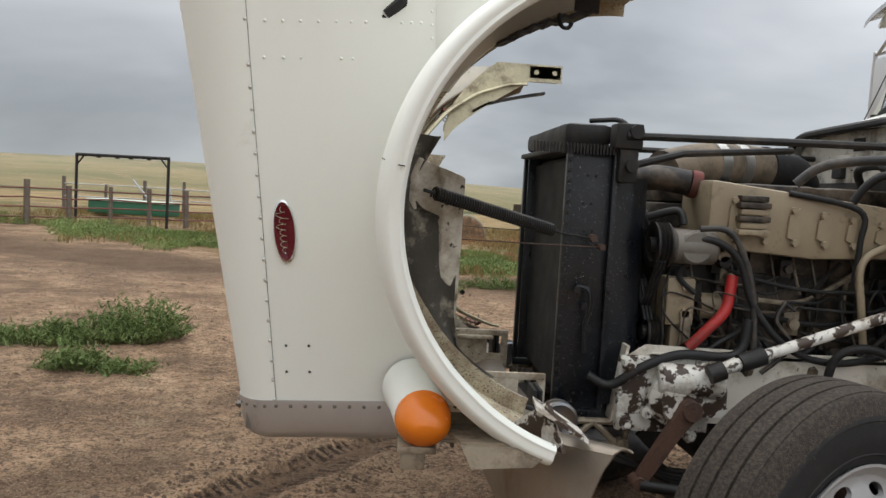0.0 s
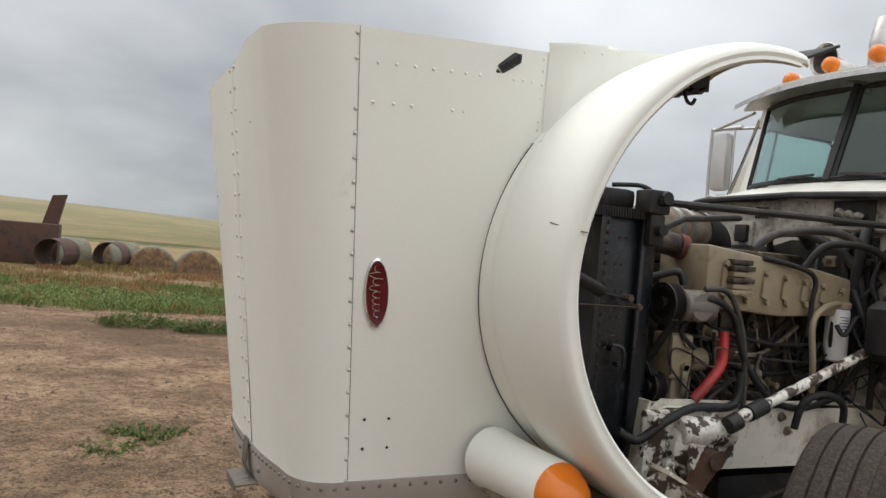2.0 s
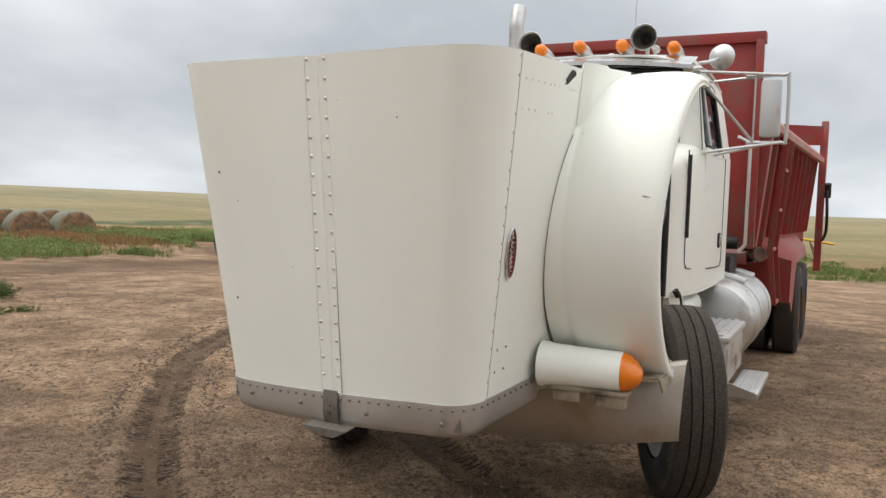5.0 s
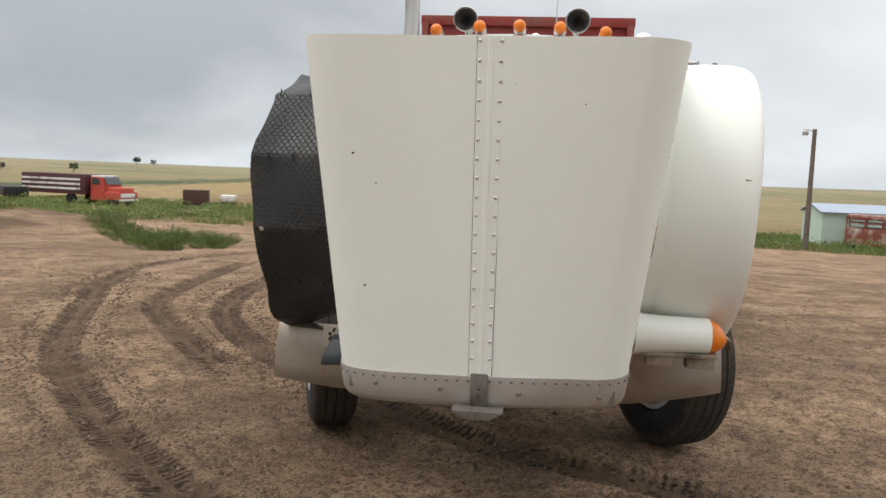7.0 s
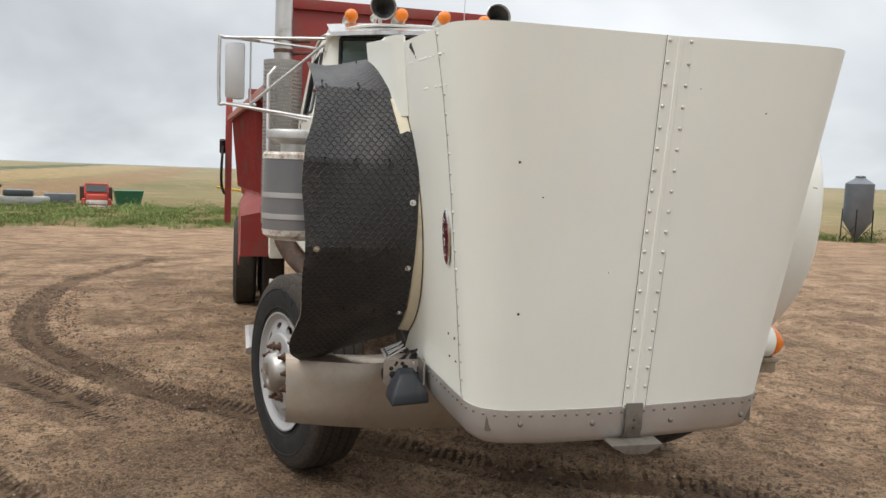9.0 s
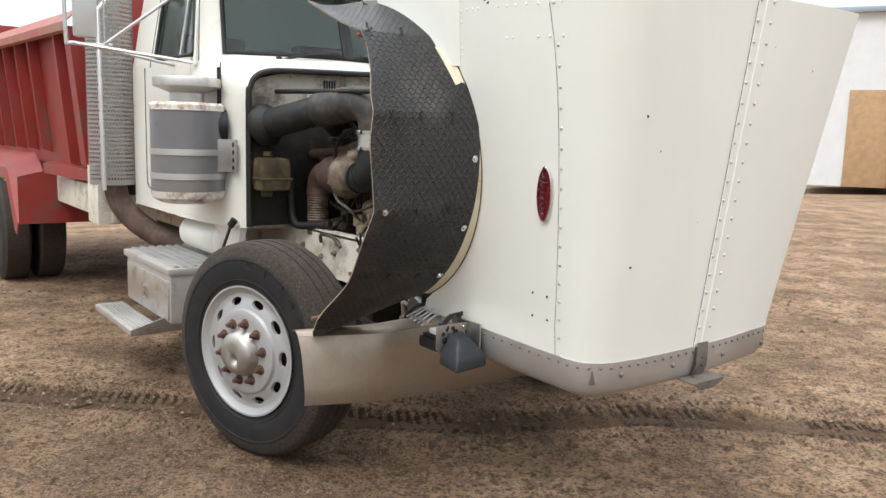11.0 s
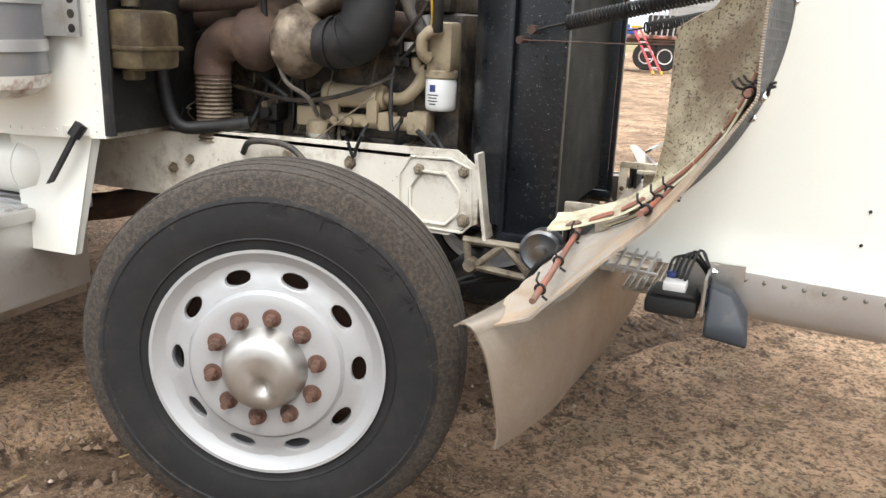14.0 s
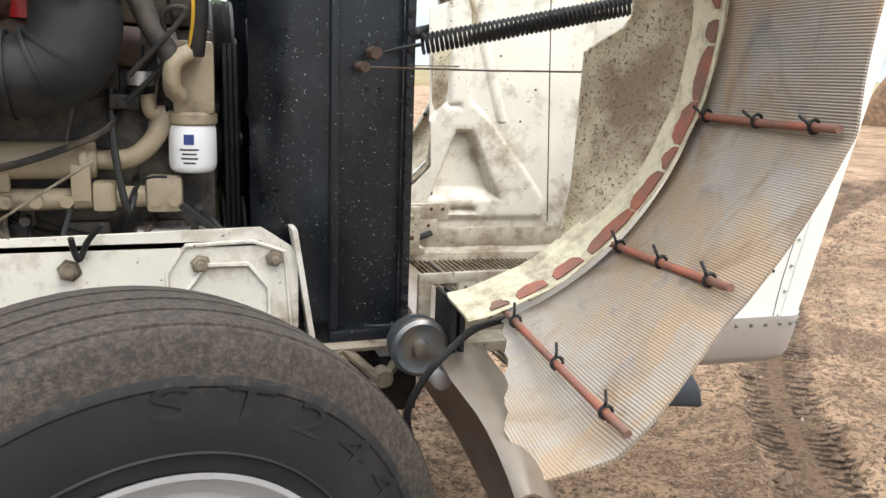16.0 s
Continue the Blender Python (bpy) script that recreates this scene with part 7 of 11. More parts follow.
tube(bm, [(-0.775, -0.40, 1.235 - 0.0075 * k) for k in range(36)], 0.064, 18, rib=0.05)
part("exhaust_bellows", bm, turbo_metal, engine, "corrugated exhaust bellows")
bm = nb()
tube(bm, [(-0.775, -0.40, 1.245), (-0.775, -0.40, 1.215)], 0.069, 18)
tube(bm, [(-0.775, -0.40, 0.98), (-0.78, -0.37, 0.92), (-0.88, -0.30, 0.80), (-1.5, -0.40, 0.62), (-2.2, -0.75, 0.70)], 0.058, 14, 5)
part("exhaust_pipe", bm, exhaust_iron, engine)
bm = nb()
tube(bm, [(-0.31, -0.405, 1.345), (-0.24, -0.41, 1.345), (-0.165, -0.41, 1.375), (-0.135, -0.405, 1.44), (-0.135, -0.40, 1.52)], [0.075, 0.082, 0.088, 0.088, 0.085], 22, 6)
part("lower_intake_elbow", bm, rubber, engine, "black rubber intake elbow")
bm = nb()
for x, y, z, nx, nz in ((-0.26, -0.41, 1.345, 1, 0.05), (-0.20, -0.412, 1.36, 0.9, 0.4), (-0.16, -0.41, 1.39, 0.55, 0.8)):
    d = V(nx, 0, nz).normalized()
    tube(bm, [V(x, y, z) - d * 0.004, V(x, y, z) + d * 0.004], 0.0895, 22)
part("elbow_ribs", bm, rubber, engine)
bm = nb()
tube(bm, [(-0.135, -0.40, 1.50), (-0.135, -0.40, 1.60)], 0.089, 24)
part("intake_coupling", bm, alu, engine, "bare metal intake coupling")
bm = nb()
for z in (1.51, 1.595):
    tube(bm, [(-0.135, -0.40, z - 0.008), (-0.135, -0.40, z + 0.008)], 0.093, 24)
    box(bm, (-0.16, -0.505, z - 0.01), (-0.11, -0.488, z + 0.01), 0.003)
part("hose_clamp", bm, chrome, engine)
bm = nb()
tube(bm, [(-0.135, -0.40, 1.595), (-0.135, -0.40, 1.66), (-0.17, -0.41, 1.725), (-0.25, -0.43, 1.75), (-0.34, -0.45, 1.742)], [0.087, 0.092, 0.095, 0.095, 0.093], 24, 6)
part("upper_intake_elbow", bm, hose_grey, engine, "grey rubber intake elbow")
bm = nb()
tube(bm, [V(-0.33, -0.447, 1.744).lerp(V(-0.53, -0.525, 1.71), k / 10) for k in range(11)], 0.098, 24, rib=0.028)
part("hump_hose", bm, hose_grey, engine, "grey hump hose")
bm = nb()
tube(bm, [(-0.52, -0.52, 1.712), (-0.90, -0.70, 1.615)], 0.085, 24)
lathe(bm, [(0, 0.085), (0.0, 0.125), (0.02, 0.13), (0.05, 0.12), (0.08, 0.088)], (-0.905, -0.70, 1.614), (0.9, 0.42, 0.23), 26)
part("air_intake_pipe", bm, rubber, engine, "black air intake pipe")
# coolant filter with its head, right
bm = nb()
lathe(bm, [(0, 0), (0, 0.042), (0.006, 0.05), (0.018, 0.053), (0.098, 0.053), (0.106, 0.05), (0.106, 0)], (0.085, -0.285, 1.138), (0, 0, 1), 26)
cfil = part("coolant_filter", bm, filter_white, engine, "white spin-on coolant filter with blue print")
def can_patch(c, r, a, w, z0, z1, name, m_):
    bm = nb()
    sheet(bm, [[V(c[0] + r * math.cos(a + w * (i / 8 - 0.5)), c[1] + r * math.sin(a + w * (i / 8 - 0.5)), z) for i in range(9)] for z in (z1, z0)], 0.0008)
    return part(name, bm, m_, engine)


can_patch((0.085, -0.285), 0.0538, -1.75, 0.42, 1.203, 1.226, "print_mark", ink_blue)
for k, wd in enumerate((0.8, 0.6, 0.7, 0.5)):
    can_patch((0.085, -0.285), 0.0538, -1.75, wd, 1.190 - 0.010 * k, 1.194 - 0.010 * k, "print_bar", hose_grey)
bm = nb()
cyl(bm, (0.085, -0.285, 1.244), (0.085, -0.285, 1.275), 0.056, 20, bevel=0.006)
box(bm, (0.045, -0.33, 1.27), (0.135, -0.24, 1.43), 0.012)
cyl(bm, (0.09, -0.335, 1.40), (0.09, -0.30, 1.40), 0.02, 10)
tube(bm, [(0.06, -0.34, 1.31), (0.045, -0.36, 1.33), (0.05, -0.37, 1.38), (0.085, -0.36, 1.405)], 0.02, 10, 4)
tube(bm, [(0.03, -0.29, 1.27), (0.0, -0.29, 1.27), (-0.01, -0.29, 1.31)], 0.018, 10, 4)
part("filter_head", bm, engine_paint, engine, "beige filter head")
bm = nb()
tube(bm, [(0.05, -0.36, 1.385), (0.0, -0.37, 1.47), (-0.03, -0.38, 1.58), (0.02, -0.38, 1.68), (0.16, -0.36, 1.72), (0.33, -0.33, 1.68)], 0.024, 12, 5)
part("coolant_hose", bm, hose_grey, engine)
bm = nb()
tube(bm, [(0.095, -0.36, 1.40), (0.105, -0.385, 1.50), (0.10, -0.39, 1.62), (0.16, -0.38, 1.72), (0.33, -0.36, 1.75)], 0.019, 12, 5)
part("heater_hose", bm, rubber, engine)
bm = nb()
tube(bm, [(0.083, -0.372, 1.41), (0.092, -0.403, 1.50), (0.087, -0.408, 1.62), (0.14, -0.398, 1.715)], 0.004, 6, 6)
part("hose_stripe", bm, yellow, engine)
bm = nb()
tube(bm, [(0.05, -0.30, 1.36), (0.03, -0.31, 1.45)], 0.028, 10)
tube(bm, [(-0.02, -0.30, 1.33), (-0.02, -0.30, 1.36)], 0.03, 10)
part("hose_clamp", bm, steel, engine)
# oil cooler, pump and small castings low on the right
bm = nb()
cyl(bm, (-0.36, -0.30, 1.165), (-0.12, -0.29, 1.165), 0.042, 20, bevel=0.006)
part("oil_cooler", bm, engine_paint, engine, "beige cylindrical oil cooler")
for x in (-0.34, -0.15):
    bm = nb()
    tube(bm, [(x, -0.30, 1.165), (x + 0.015, -0.30, 1.165)], 0.047, 16)
    part("cooler_strap", bm, engine_paint, engine)
bm = nb()
box(bm, (-0.17, -0.345, 1.08), (-0.13, -0.325, 1.16), 0.004)
part("cooler_foot", bm, engine_paint, engine)
bm = nb()
box(bm, (-0.33, -0.33, 1.10), (-0.29, -0.31, 1.15), 0.004)
part("cooler_foot", bm, engine_paint, engine)
bm = nb()
tube(bm, [(-0.42, -0.30, 1.085), (-0.25, -0.31, 1.08), (0.02, -0.30, 1.085)], 0.024, 12, 3)
box(bm, (-0.02, -0.34, 1.05), (0.06, -0.26, 1.13), 0.015)
box(bm, (-0.13, -0.34, 1.055), (-0.08, -0.27, 1.12), 0.012)
lathe(bm, [(0, 0.05), (0.02, 0.055), (0.05, 0.05), (0.06, 0.03), (0.06, 0)], (-0.38, -0.30, 1.02), (0, 0, 1), 18)
box(bm, (-0.46, -0.34, 1.05), (-0.36, -0.26, 1.12), 0.012)
for x in (-0.30, -0.24, -0.18, 0.0, 0.04):
    cyl(bm, (x, -0.32, 1.08), (x, -0.345, 1.08), 0.015, 6)
tube(bm, [(-0.12, -0.29, 1.165), (-0.05, -0.30, 1.17), (0.0, -0.30, 1.21), (0.03, -0.29, 1.27)], 0.022, 10, 4)
part("water_manifold", bm, engine_paint, engine, "beige water manifold with bolted flanges")
bm = nb()
lathe(bm, [(0, 0), (0, 0.05), (0.04, 0.055), (0.05, 0)], (-0.38, -0.30, 0.985), (0, 0, 1), 18)
part("pump_cover", bm, alu, engine)
bm = nb()
cyl(bm, (-0.05, -0.30, 0.98), (0.14, -0.30, 0.975), 0.035, 14, bevel=0.008)
part("pump_body", bm, alu, engine)
bm = nb()
tube(bm, [(-0.43, -0.46, 1.43), (-0.45, -0.48, 1.35), (-0.42, -0.47, 1.22), (-0.36, -0.42, 1.16), (-0.37, -0.34, 1.09)], 0.008, 8, 6)
part("oil_feed_line", bm, dirty_casting, engine)
bm = nb()
tube(bm, [(-0.235, -0.30, 1.46), (-0.235, -0.30, 1.53)], 0.035, 14)
part("red_boost_hose", bm, red_rubber, engine)
# coolant surge bottle on the firewall
bm = nb()
box(bm, (-0.93, -0.77, 1.235), (-0.76, -0.58, 1.43), 0.035)
box(bm, (-0.925, -0.775, 1.30), (-0.755, -0.575, 1.315), 0.006)
box(bm, (-0.90, -0.72, 1.20), (-0.85, -0.66, 1.26), 0.01)
cyl(bm, (-0.88, -0.68, 1.44), (-0.88, -0.68, 1.465), 0.03, 14)
part("surge_bottle", bm, plastic_tan, truck, "yellowed plastic reservoir")

# loose hoses and wiring, both sides
rng = random.Random(7)
for k in range(46):
    left = k % 2 == 0
    s = 1 if left else -1
    bm = nb()
    x0 = rng.uniform(-0.95, 0.15)
    y0 = s * rng.uniform(0.26, 0.44)
    z0 = rng.uniform(1.0, 1.38) if left else rng.uniform(1.0, 1.6)
    pts = [V(x0, y0, z0)]
    d = V(rng.uniform(-0.2, 0.2), 0, rng.uniform(-0.2, 0.2))
    for _ in range(4):
        d = d * 0.6 + V(rng.uniform(-0.16, 0.16), s * rng.uniform(-0.04, 0.04), rng.uniform(-0.15, 0.12))
        q = pts[-1] + d
        pts.append(V(min(max(q.x, -0.95), 0.15), s * min(max(abs(q.y), 0.25), 0.47), min(max(q.z, 0.95), 1.40 if left else 1.66)))
    r = rng.choice((0.003, 0.004, 0.006, 0.009, 0.011))
    tube(bm, pts, r, 7, 6)
    part("engine_hose" if r > 0.008 else "engine_wire", bm, rng.choice((rubber, rubber, black_dark, black_dark, engine_dark, cast_alu)), engine)
# chosen hoses on the left
for pts, r, m_ in (
    ([(0.12, 0.42, 1.42), (0.0, 0.46, 1.43), (-0.10, 0.47, 1.36), (-0.16, 0.48, 1.20), (-0.30, 0.49, 1.05), (-0.50, 0.48, 1.0), (-0.75, 0.47, 1.05)], 0.017, rubber),
    ([(0.05, 0.45, 1.47), (-0.06, 0.47, 1.46), (-0.14, 0.48, 1.30), (-0.17, 0.48, 1.10), (-0.17, 0.48, 0.98)], 0.015, hose_grey),
    ([(-0.10, 0.42, 1.30), (-0.07, 0.45, 1.18), (0.0, 0.46, 1.10), (0.06, 0.45, 1.03)], 0.026, red_rubber),
    ([(0.44, 0.48, 0.92), (0.36, 0.50, 0.89), (0.26, 0.52, 0.96), (0.12, 0.52, 1.015), (-0.10, 0.50, 1.02), (-0.14, 0.49, 1.15)], 0.022, rubber),
    ([(0.20, 0.30, 1.50), (0.10, 0.34, 1.53), (0.08, 0.36, 1.48)], 0.02, rubber),
    ([(-0.63, 0.42, 1.06), (-0.60, 0.44, 1.18), (-0.58, 0.44, 1.36), (-0.66, 0.43, 1.43), (-0.80, 0.40, 1.45), (-0.88, 0.40, 1.44)], 0.018, engine_paint),
    ([(-0.45, 0.50, 0.92), (-0.47, 0.52, 1.03), (-0.56, 0.54, 1.07), (-0.68, 0.54, 1.03), (-0.70, 0.53, 0.93)], 0.02, rubber),
    ([(-0.30, 0.40, 1.62), (-0.56, 0.43, 1.57), (-0.575, 0.43, 1.45), (-0.57, 0.42, 1.30)], 0.014, rubber),
    ([(-0.93, 0.55, 1.62), (-0.80, 0.52, 1.70), (-0.62, 0.45, 1.70), (-0.55, 0.40, 1.60)], 0.02, rubber),
    ([(-0.93, 0.45, 1.66), (-0.75, 0.40, 1.76), (-0.50, 0.30, 1.74), (-0.40, 0.25, 1.66)], 0.024, hose_grey),
    ([(-0.94, 0.35, 1.72), (-0.90, 0.55, 1.65), (-0.90, 0.62, 1.50), (-0.92, 0.58, 1.30), (-0.90, 0.50, 1.10)], 0.022, rubber),
    ([(-0.94, 0.30, 1.55), (-0.85, 0.42, 1.50), (-0.86, 0.52, 1.25), (-0.90, 0.50, 1.0)], 0.018, rubber),
    ([(-0.20, -0.36, 1.62), (-0.40, -0.40, 1.60), (-0.52, -0.42, 1.52), (-0.53, -0.42, 1.42)], 0.014, rubber),
    ([(-0.94, -0.50, 1.30), (-0.86, -0.52, 1.05), (-0.75, -0.46, 1.03), (-0.62, -0.40, 1.05)], 0.03, rubber),
    ([(-0.95, -0.35, 1.45), (-0.80, -0.40, 1.46), (-0.62, -0.34, 1.48), (-0.55, -0.30, 1.50)], 0.035, exhaust_iron),
    ([(-0.10, -0.50, 1.06), (-0.13, -0.48, 1.02), (-0.15, -0.47, 0.98), (-0.16, -0.49, 1.03)], 0.008, rubber),
    ([(-0.60, -0.47, 0.95), (-0.54, -0.50, 1.0), (-0.40, -0.50, 1.0), (-0.33, -0.49, 0.95)], 0.014, hose_grey),
):
    bm = nb()
    tube(bm, pts, r * 0.8, 10, 6)
    part("engine_hose", bm, m_, engine)
for k in range(16):
    bm = nb()
    x, y, z = -0.92, rng.uniform(0.30, 0.72), rng.uniform(1.15, 1.55)
    tube(bm, [(x, y, z), (x + 0.07, y + rng.uniform(-0.1, 0.1), z - 0.1), (x + 0.04, y + rng.uniform(-0.12, 0.12), z - 0.22), (x + 0.02, y + rng.uniform(-0.1, 0.1), z - 0.16), (x, y + 0.03, z - 0.3)], 0.0035, 5, 6)
    part("loose_wire", bm, rng.choice((rubber, rubber, red_rubber, rubber, black_dark)), engine)

# hoses, wires and fittings crowded along both sides of the engine
rh = random.Random(7)
for side in (1, -1):
    for k in range(22 if side > 0 else 15):
        x0, x1 = rh.uniform(-0.85, 0.08), rh.uniform(-0.95, 0.12)
        y0 = side * rh.uniform(0.265, 0.36)
        z0, z1 = rh.uniform(0.98, 1.38), rh.uniform(0.95, 1.36)
        mid = V((x0 + x1) / 2 + rh.uniform(-0.08, 0.08), y0 + side * rh.uniform(0.01, 0.06), min(z0, z1) - rh.uniform(0.0, 0.10))
        bm = nb()
        tube(bm, [(x0, side * 0.25, z0), (x0 * 0.8 + mid.x * 0.2, y0, (z0 + mid.z) / 2), mid, (x1 * 0.8 + mid.x * 0.2, y0, (z1 + mid.z) / 2), (x1, side * 0.25, z1)], rh.choice((0.004, 0.006, 0.008, 0.011)), 8, 5)
        part("engine_hose", bm, rh.choice((rubber, black_dark, black_dark, engine_dark, engine_dark)), engine)
        bm = nb()
        w_ = rh.uniform(0.015, 0.04)
        h_ = rh.uniform(0.015, 0.05)
        ya, yb = sorted((side * 0.24, side * rh.uniform(0.27, 0.32)))
        box(bm, (x0 - w_, ya, z0 - h_), (x0 + w_, yb, z0 + h_), 0.006)
        yc, yd = sorted((side * 0.27, side * 0.335))
        cyl(bm, (x0, yc, z0), (x0, yd, z0), min(w_, h_) * 0.7, 8)
        part("engine_fitting", bm, rh.choice((engine_dark, engine_paint, cast_alu, black_dark, black_dark)), engine)
    for k in range(6):
        x = -0.86 + 0.165 * k
        bm = nb()
        tube(bm, [(x, side * 0.25, 1.12), (x + 0.02, side * 0.29, 1.20), (x + 0.05, side * 0.285, 1.34), (x + 0.06, side * 0.24, 1.44)], 0.004, 6, 4)
        part("fuel_line", bm, dirty_casting, engine)

# ---- cab ----
CX0, CX1 = -0.90, -2.68  # cowl edge and back wall


def cab_y(x, z):
    """Half width of the cab."""
    y = float(np.interp(-x, (0.90, 0.96, 1.03, 1.10, 1.25, 1.40, 1.60), (0.800, 0.832, 0.858, 0.879, 0.910, 0.929, 0.940)))
    if z > 2.0:
        y -= 0.17 * (z - 2.0) + 0.25 * max(0, z - 2.5) ** 2 * 4
    return y


def wind_pt(t, v):
    """Windshield: t -1..1 across, v 0..1 up."""
    z = 2.055 + 0.515 * v
    x = -1.13 - 0.17 * v - 0.25 * abs(t) ** 2.6 + 0.07 * v * abs(t) ** 2
    return V(x, t * (0.775 - 0.015 * v), z)


def window_front(z):
    return -1.415 - 0.33 * (z - 2.03)


cab_sides = []
# side walls in four sheets round the window opening
for s in (1, -1):
    lower_x = [-0.90, -0.96, -1.03, -1.10, -1.20, -1.32, -1.47, -1.6, -1.8, -2.02, -2.2, -2.4, -2.55, -2.68]
    for xs_, zs_ in ((lower_x, (1.01, 1.06, 1.2, 1.35, 1.5, 1.65, 1.73)), (lower_x[6:], (1.73, 1.85, 1.95, 2.03)), (lower_x[10:], (2.03, 2.15, 2.3, 2.47)), ([-1.50, -1.6, -1.8, -2.02, -2.2, -2.4, -2.55, -2.68], (2.47, 2.53, 2.60, 2.66))):
        g = [[V(x, s * cab_y(x, z), z) for x in (xs_ if s < 0 else xs_[::-1])] for z in zs_]
        cab_b = nb()
        sheet(cab_b, g, 0.03)
        cab_sides.append(cab_b)
# back wall, floor, cowl top and roof
bm = nb()
sheet(bm, [[V(CX1, y * cab_y(CX1, z), z) for y in (1, 0.5, 0, -0.5, -1)] for z in (1.0, 1.5, 2.0, 2.3, 2.6, 2.66)], 0.02)
box(bm, (CX1, -0.86, 1.02), (-0.95, 0.86, 1.05))
cab = part("cab_shell", bm, white_cab, truck, "white riveted cab")
for cab_b in cab_sides:
    part("cab_side_wall", cab_b, white_cab, cab)
# cowl: flat top rolling over rounded shoulders into the sides
def cowl_pt(c, v):
    a = abs(c)
    sg = 1 if c >= 0 else -1
    R = 0.105
    yw = cab_y(-0.885 - 0.5 * v, 1.8)
    if a <= 0.7:
        y = (yw - R) * a / 0.7
    elif a <= 0.92:
        y = yw - R + R * math.sin((a - 0.7) / 0.22 * math.pi / 2)
    else:
        y = yw
    xb = wind_pt(min(1.0, y / 0.775), 0).x if y < 0.775 else -1.47
    x = -0.885 + (xb + 0.885) * v
    zt = 1.948 + 0.107 * v - 0.022 * (y / 0.8) ** 2 * (1 - v)
    if a <= 0.7:
        z = zt
    elif a <= 0.92:
        z = zt - R + R * math.cos((a - 0.7) / 0.22 * math.pi / 2)
    else:
        z = zt - R + (1.73 - zt + R) * (a - 0.92) / 0.08
    return V(x, sg * (cab_y(x, 1.8) if a > 0.92 else y), z)


bm = nb()
cs_ = [0, 0.2, 0.4, 0.6, 0.7] + [0.7 + 0.22 * k / 8 for k in range(1, 9)] + [0.96, 1.0]
cs_ = [-c for c in cs_[:0:-1]] + cs_
sheet(bm, [[cowl_pt(c, k / 10) for k in range(11)] for c in cs_], 0.012)
part("cowl_top", bm, white_cab, cab, "white cowl below the windshield")
for s in (1, -1):
    bm = nb()
    g = [[V(x0, s * y0, z) for x0, y0 in ((wind_pt(1, v).x + 0.012, wind_pt(1, v).y - 0.012), (wind_pt(1, v).x - 0.01, wind_pt(1, v).y + 0.03), (wind_pt(1, v).x - 0.045, cab_y(-1.45, z) - 0.02), (window_front(z) + 0.03, cab_y(-1.45, z) + 0.001), (window_front(z), cab_y(-1.47, z) + 0.001))] for v, z in [((k - 1) / 10, 1.98 + 0.056 * k) for k in range(12)]]
    sheet(bm, g if s < 0 else [r[::-1] for r in g], 0.02)
    part("a_pillar", bm, white_cab, cab)
bm = nb()
g = []
for i in range(23):
    t = -1 + 2 * i / 22
    row = []
    for k in range(13):
        v = k / 12
        x = -1.25 + (CX1 + 1.25) * v - (0.10 * abs(t) ** 3) * (1 - v)
        z = 2.655 + 0.085 * math.sin(math.pi * (0.12 + 0.80 * v)) - 0.10 * abs(t) ** 5 - 0.03 * (1 - v) ** 3
        row.append(V(x, t * 0.845, z))
    g.append(row)
sheet(bm, g, 0.015)
part("cab_roof", bm, white_cab, cab, "white domed cab roof")
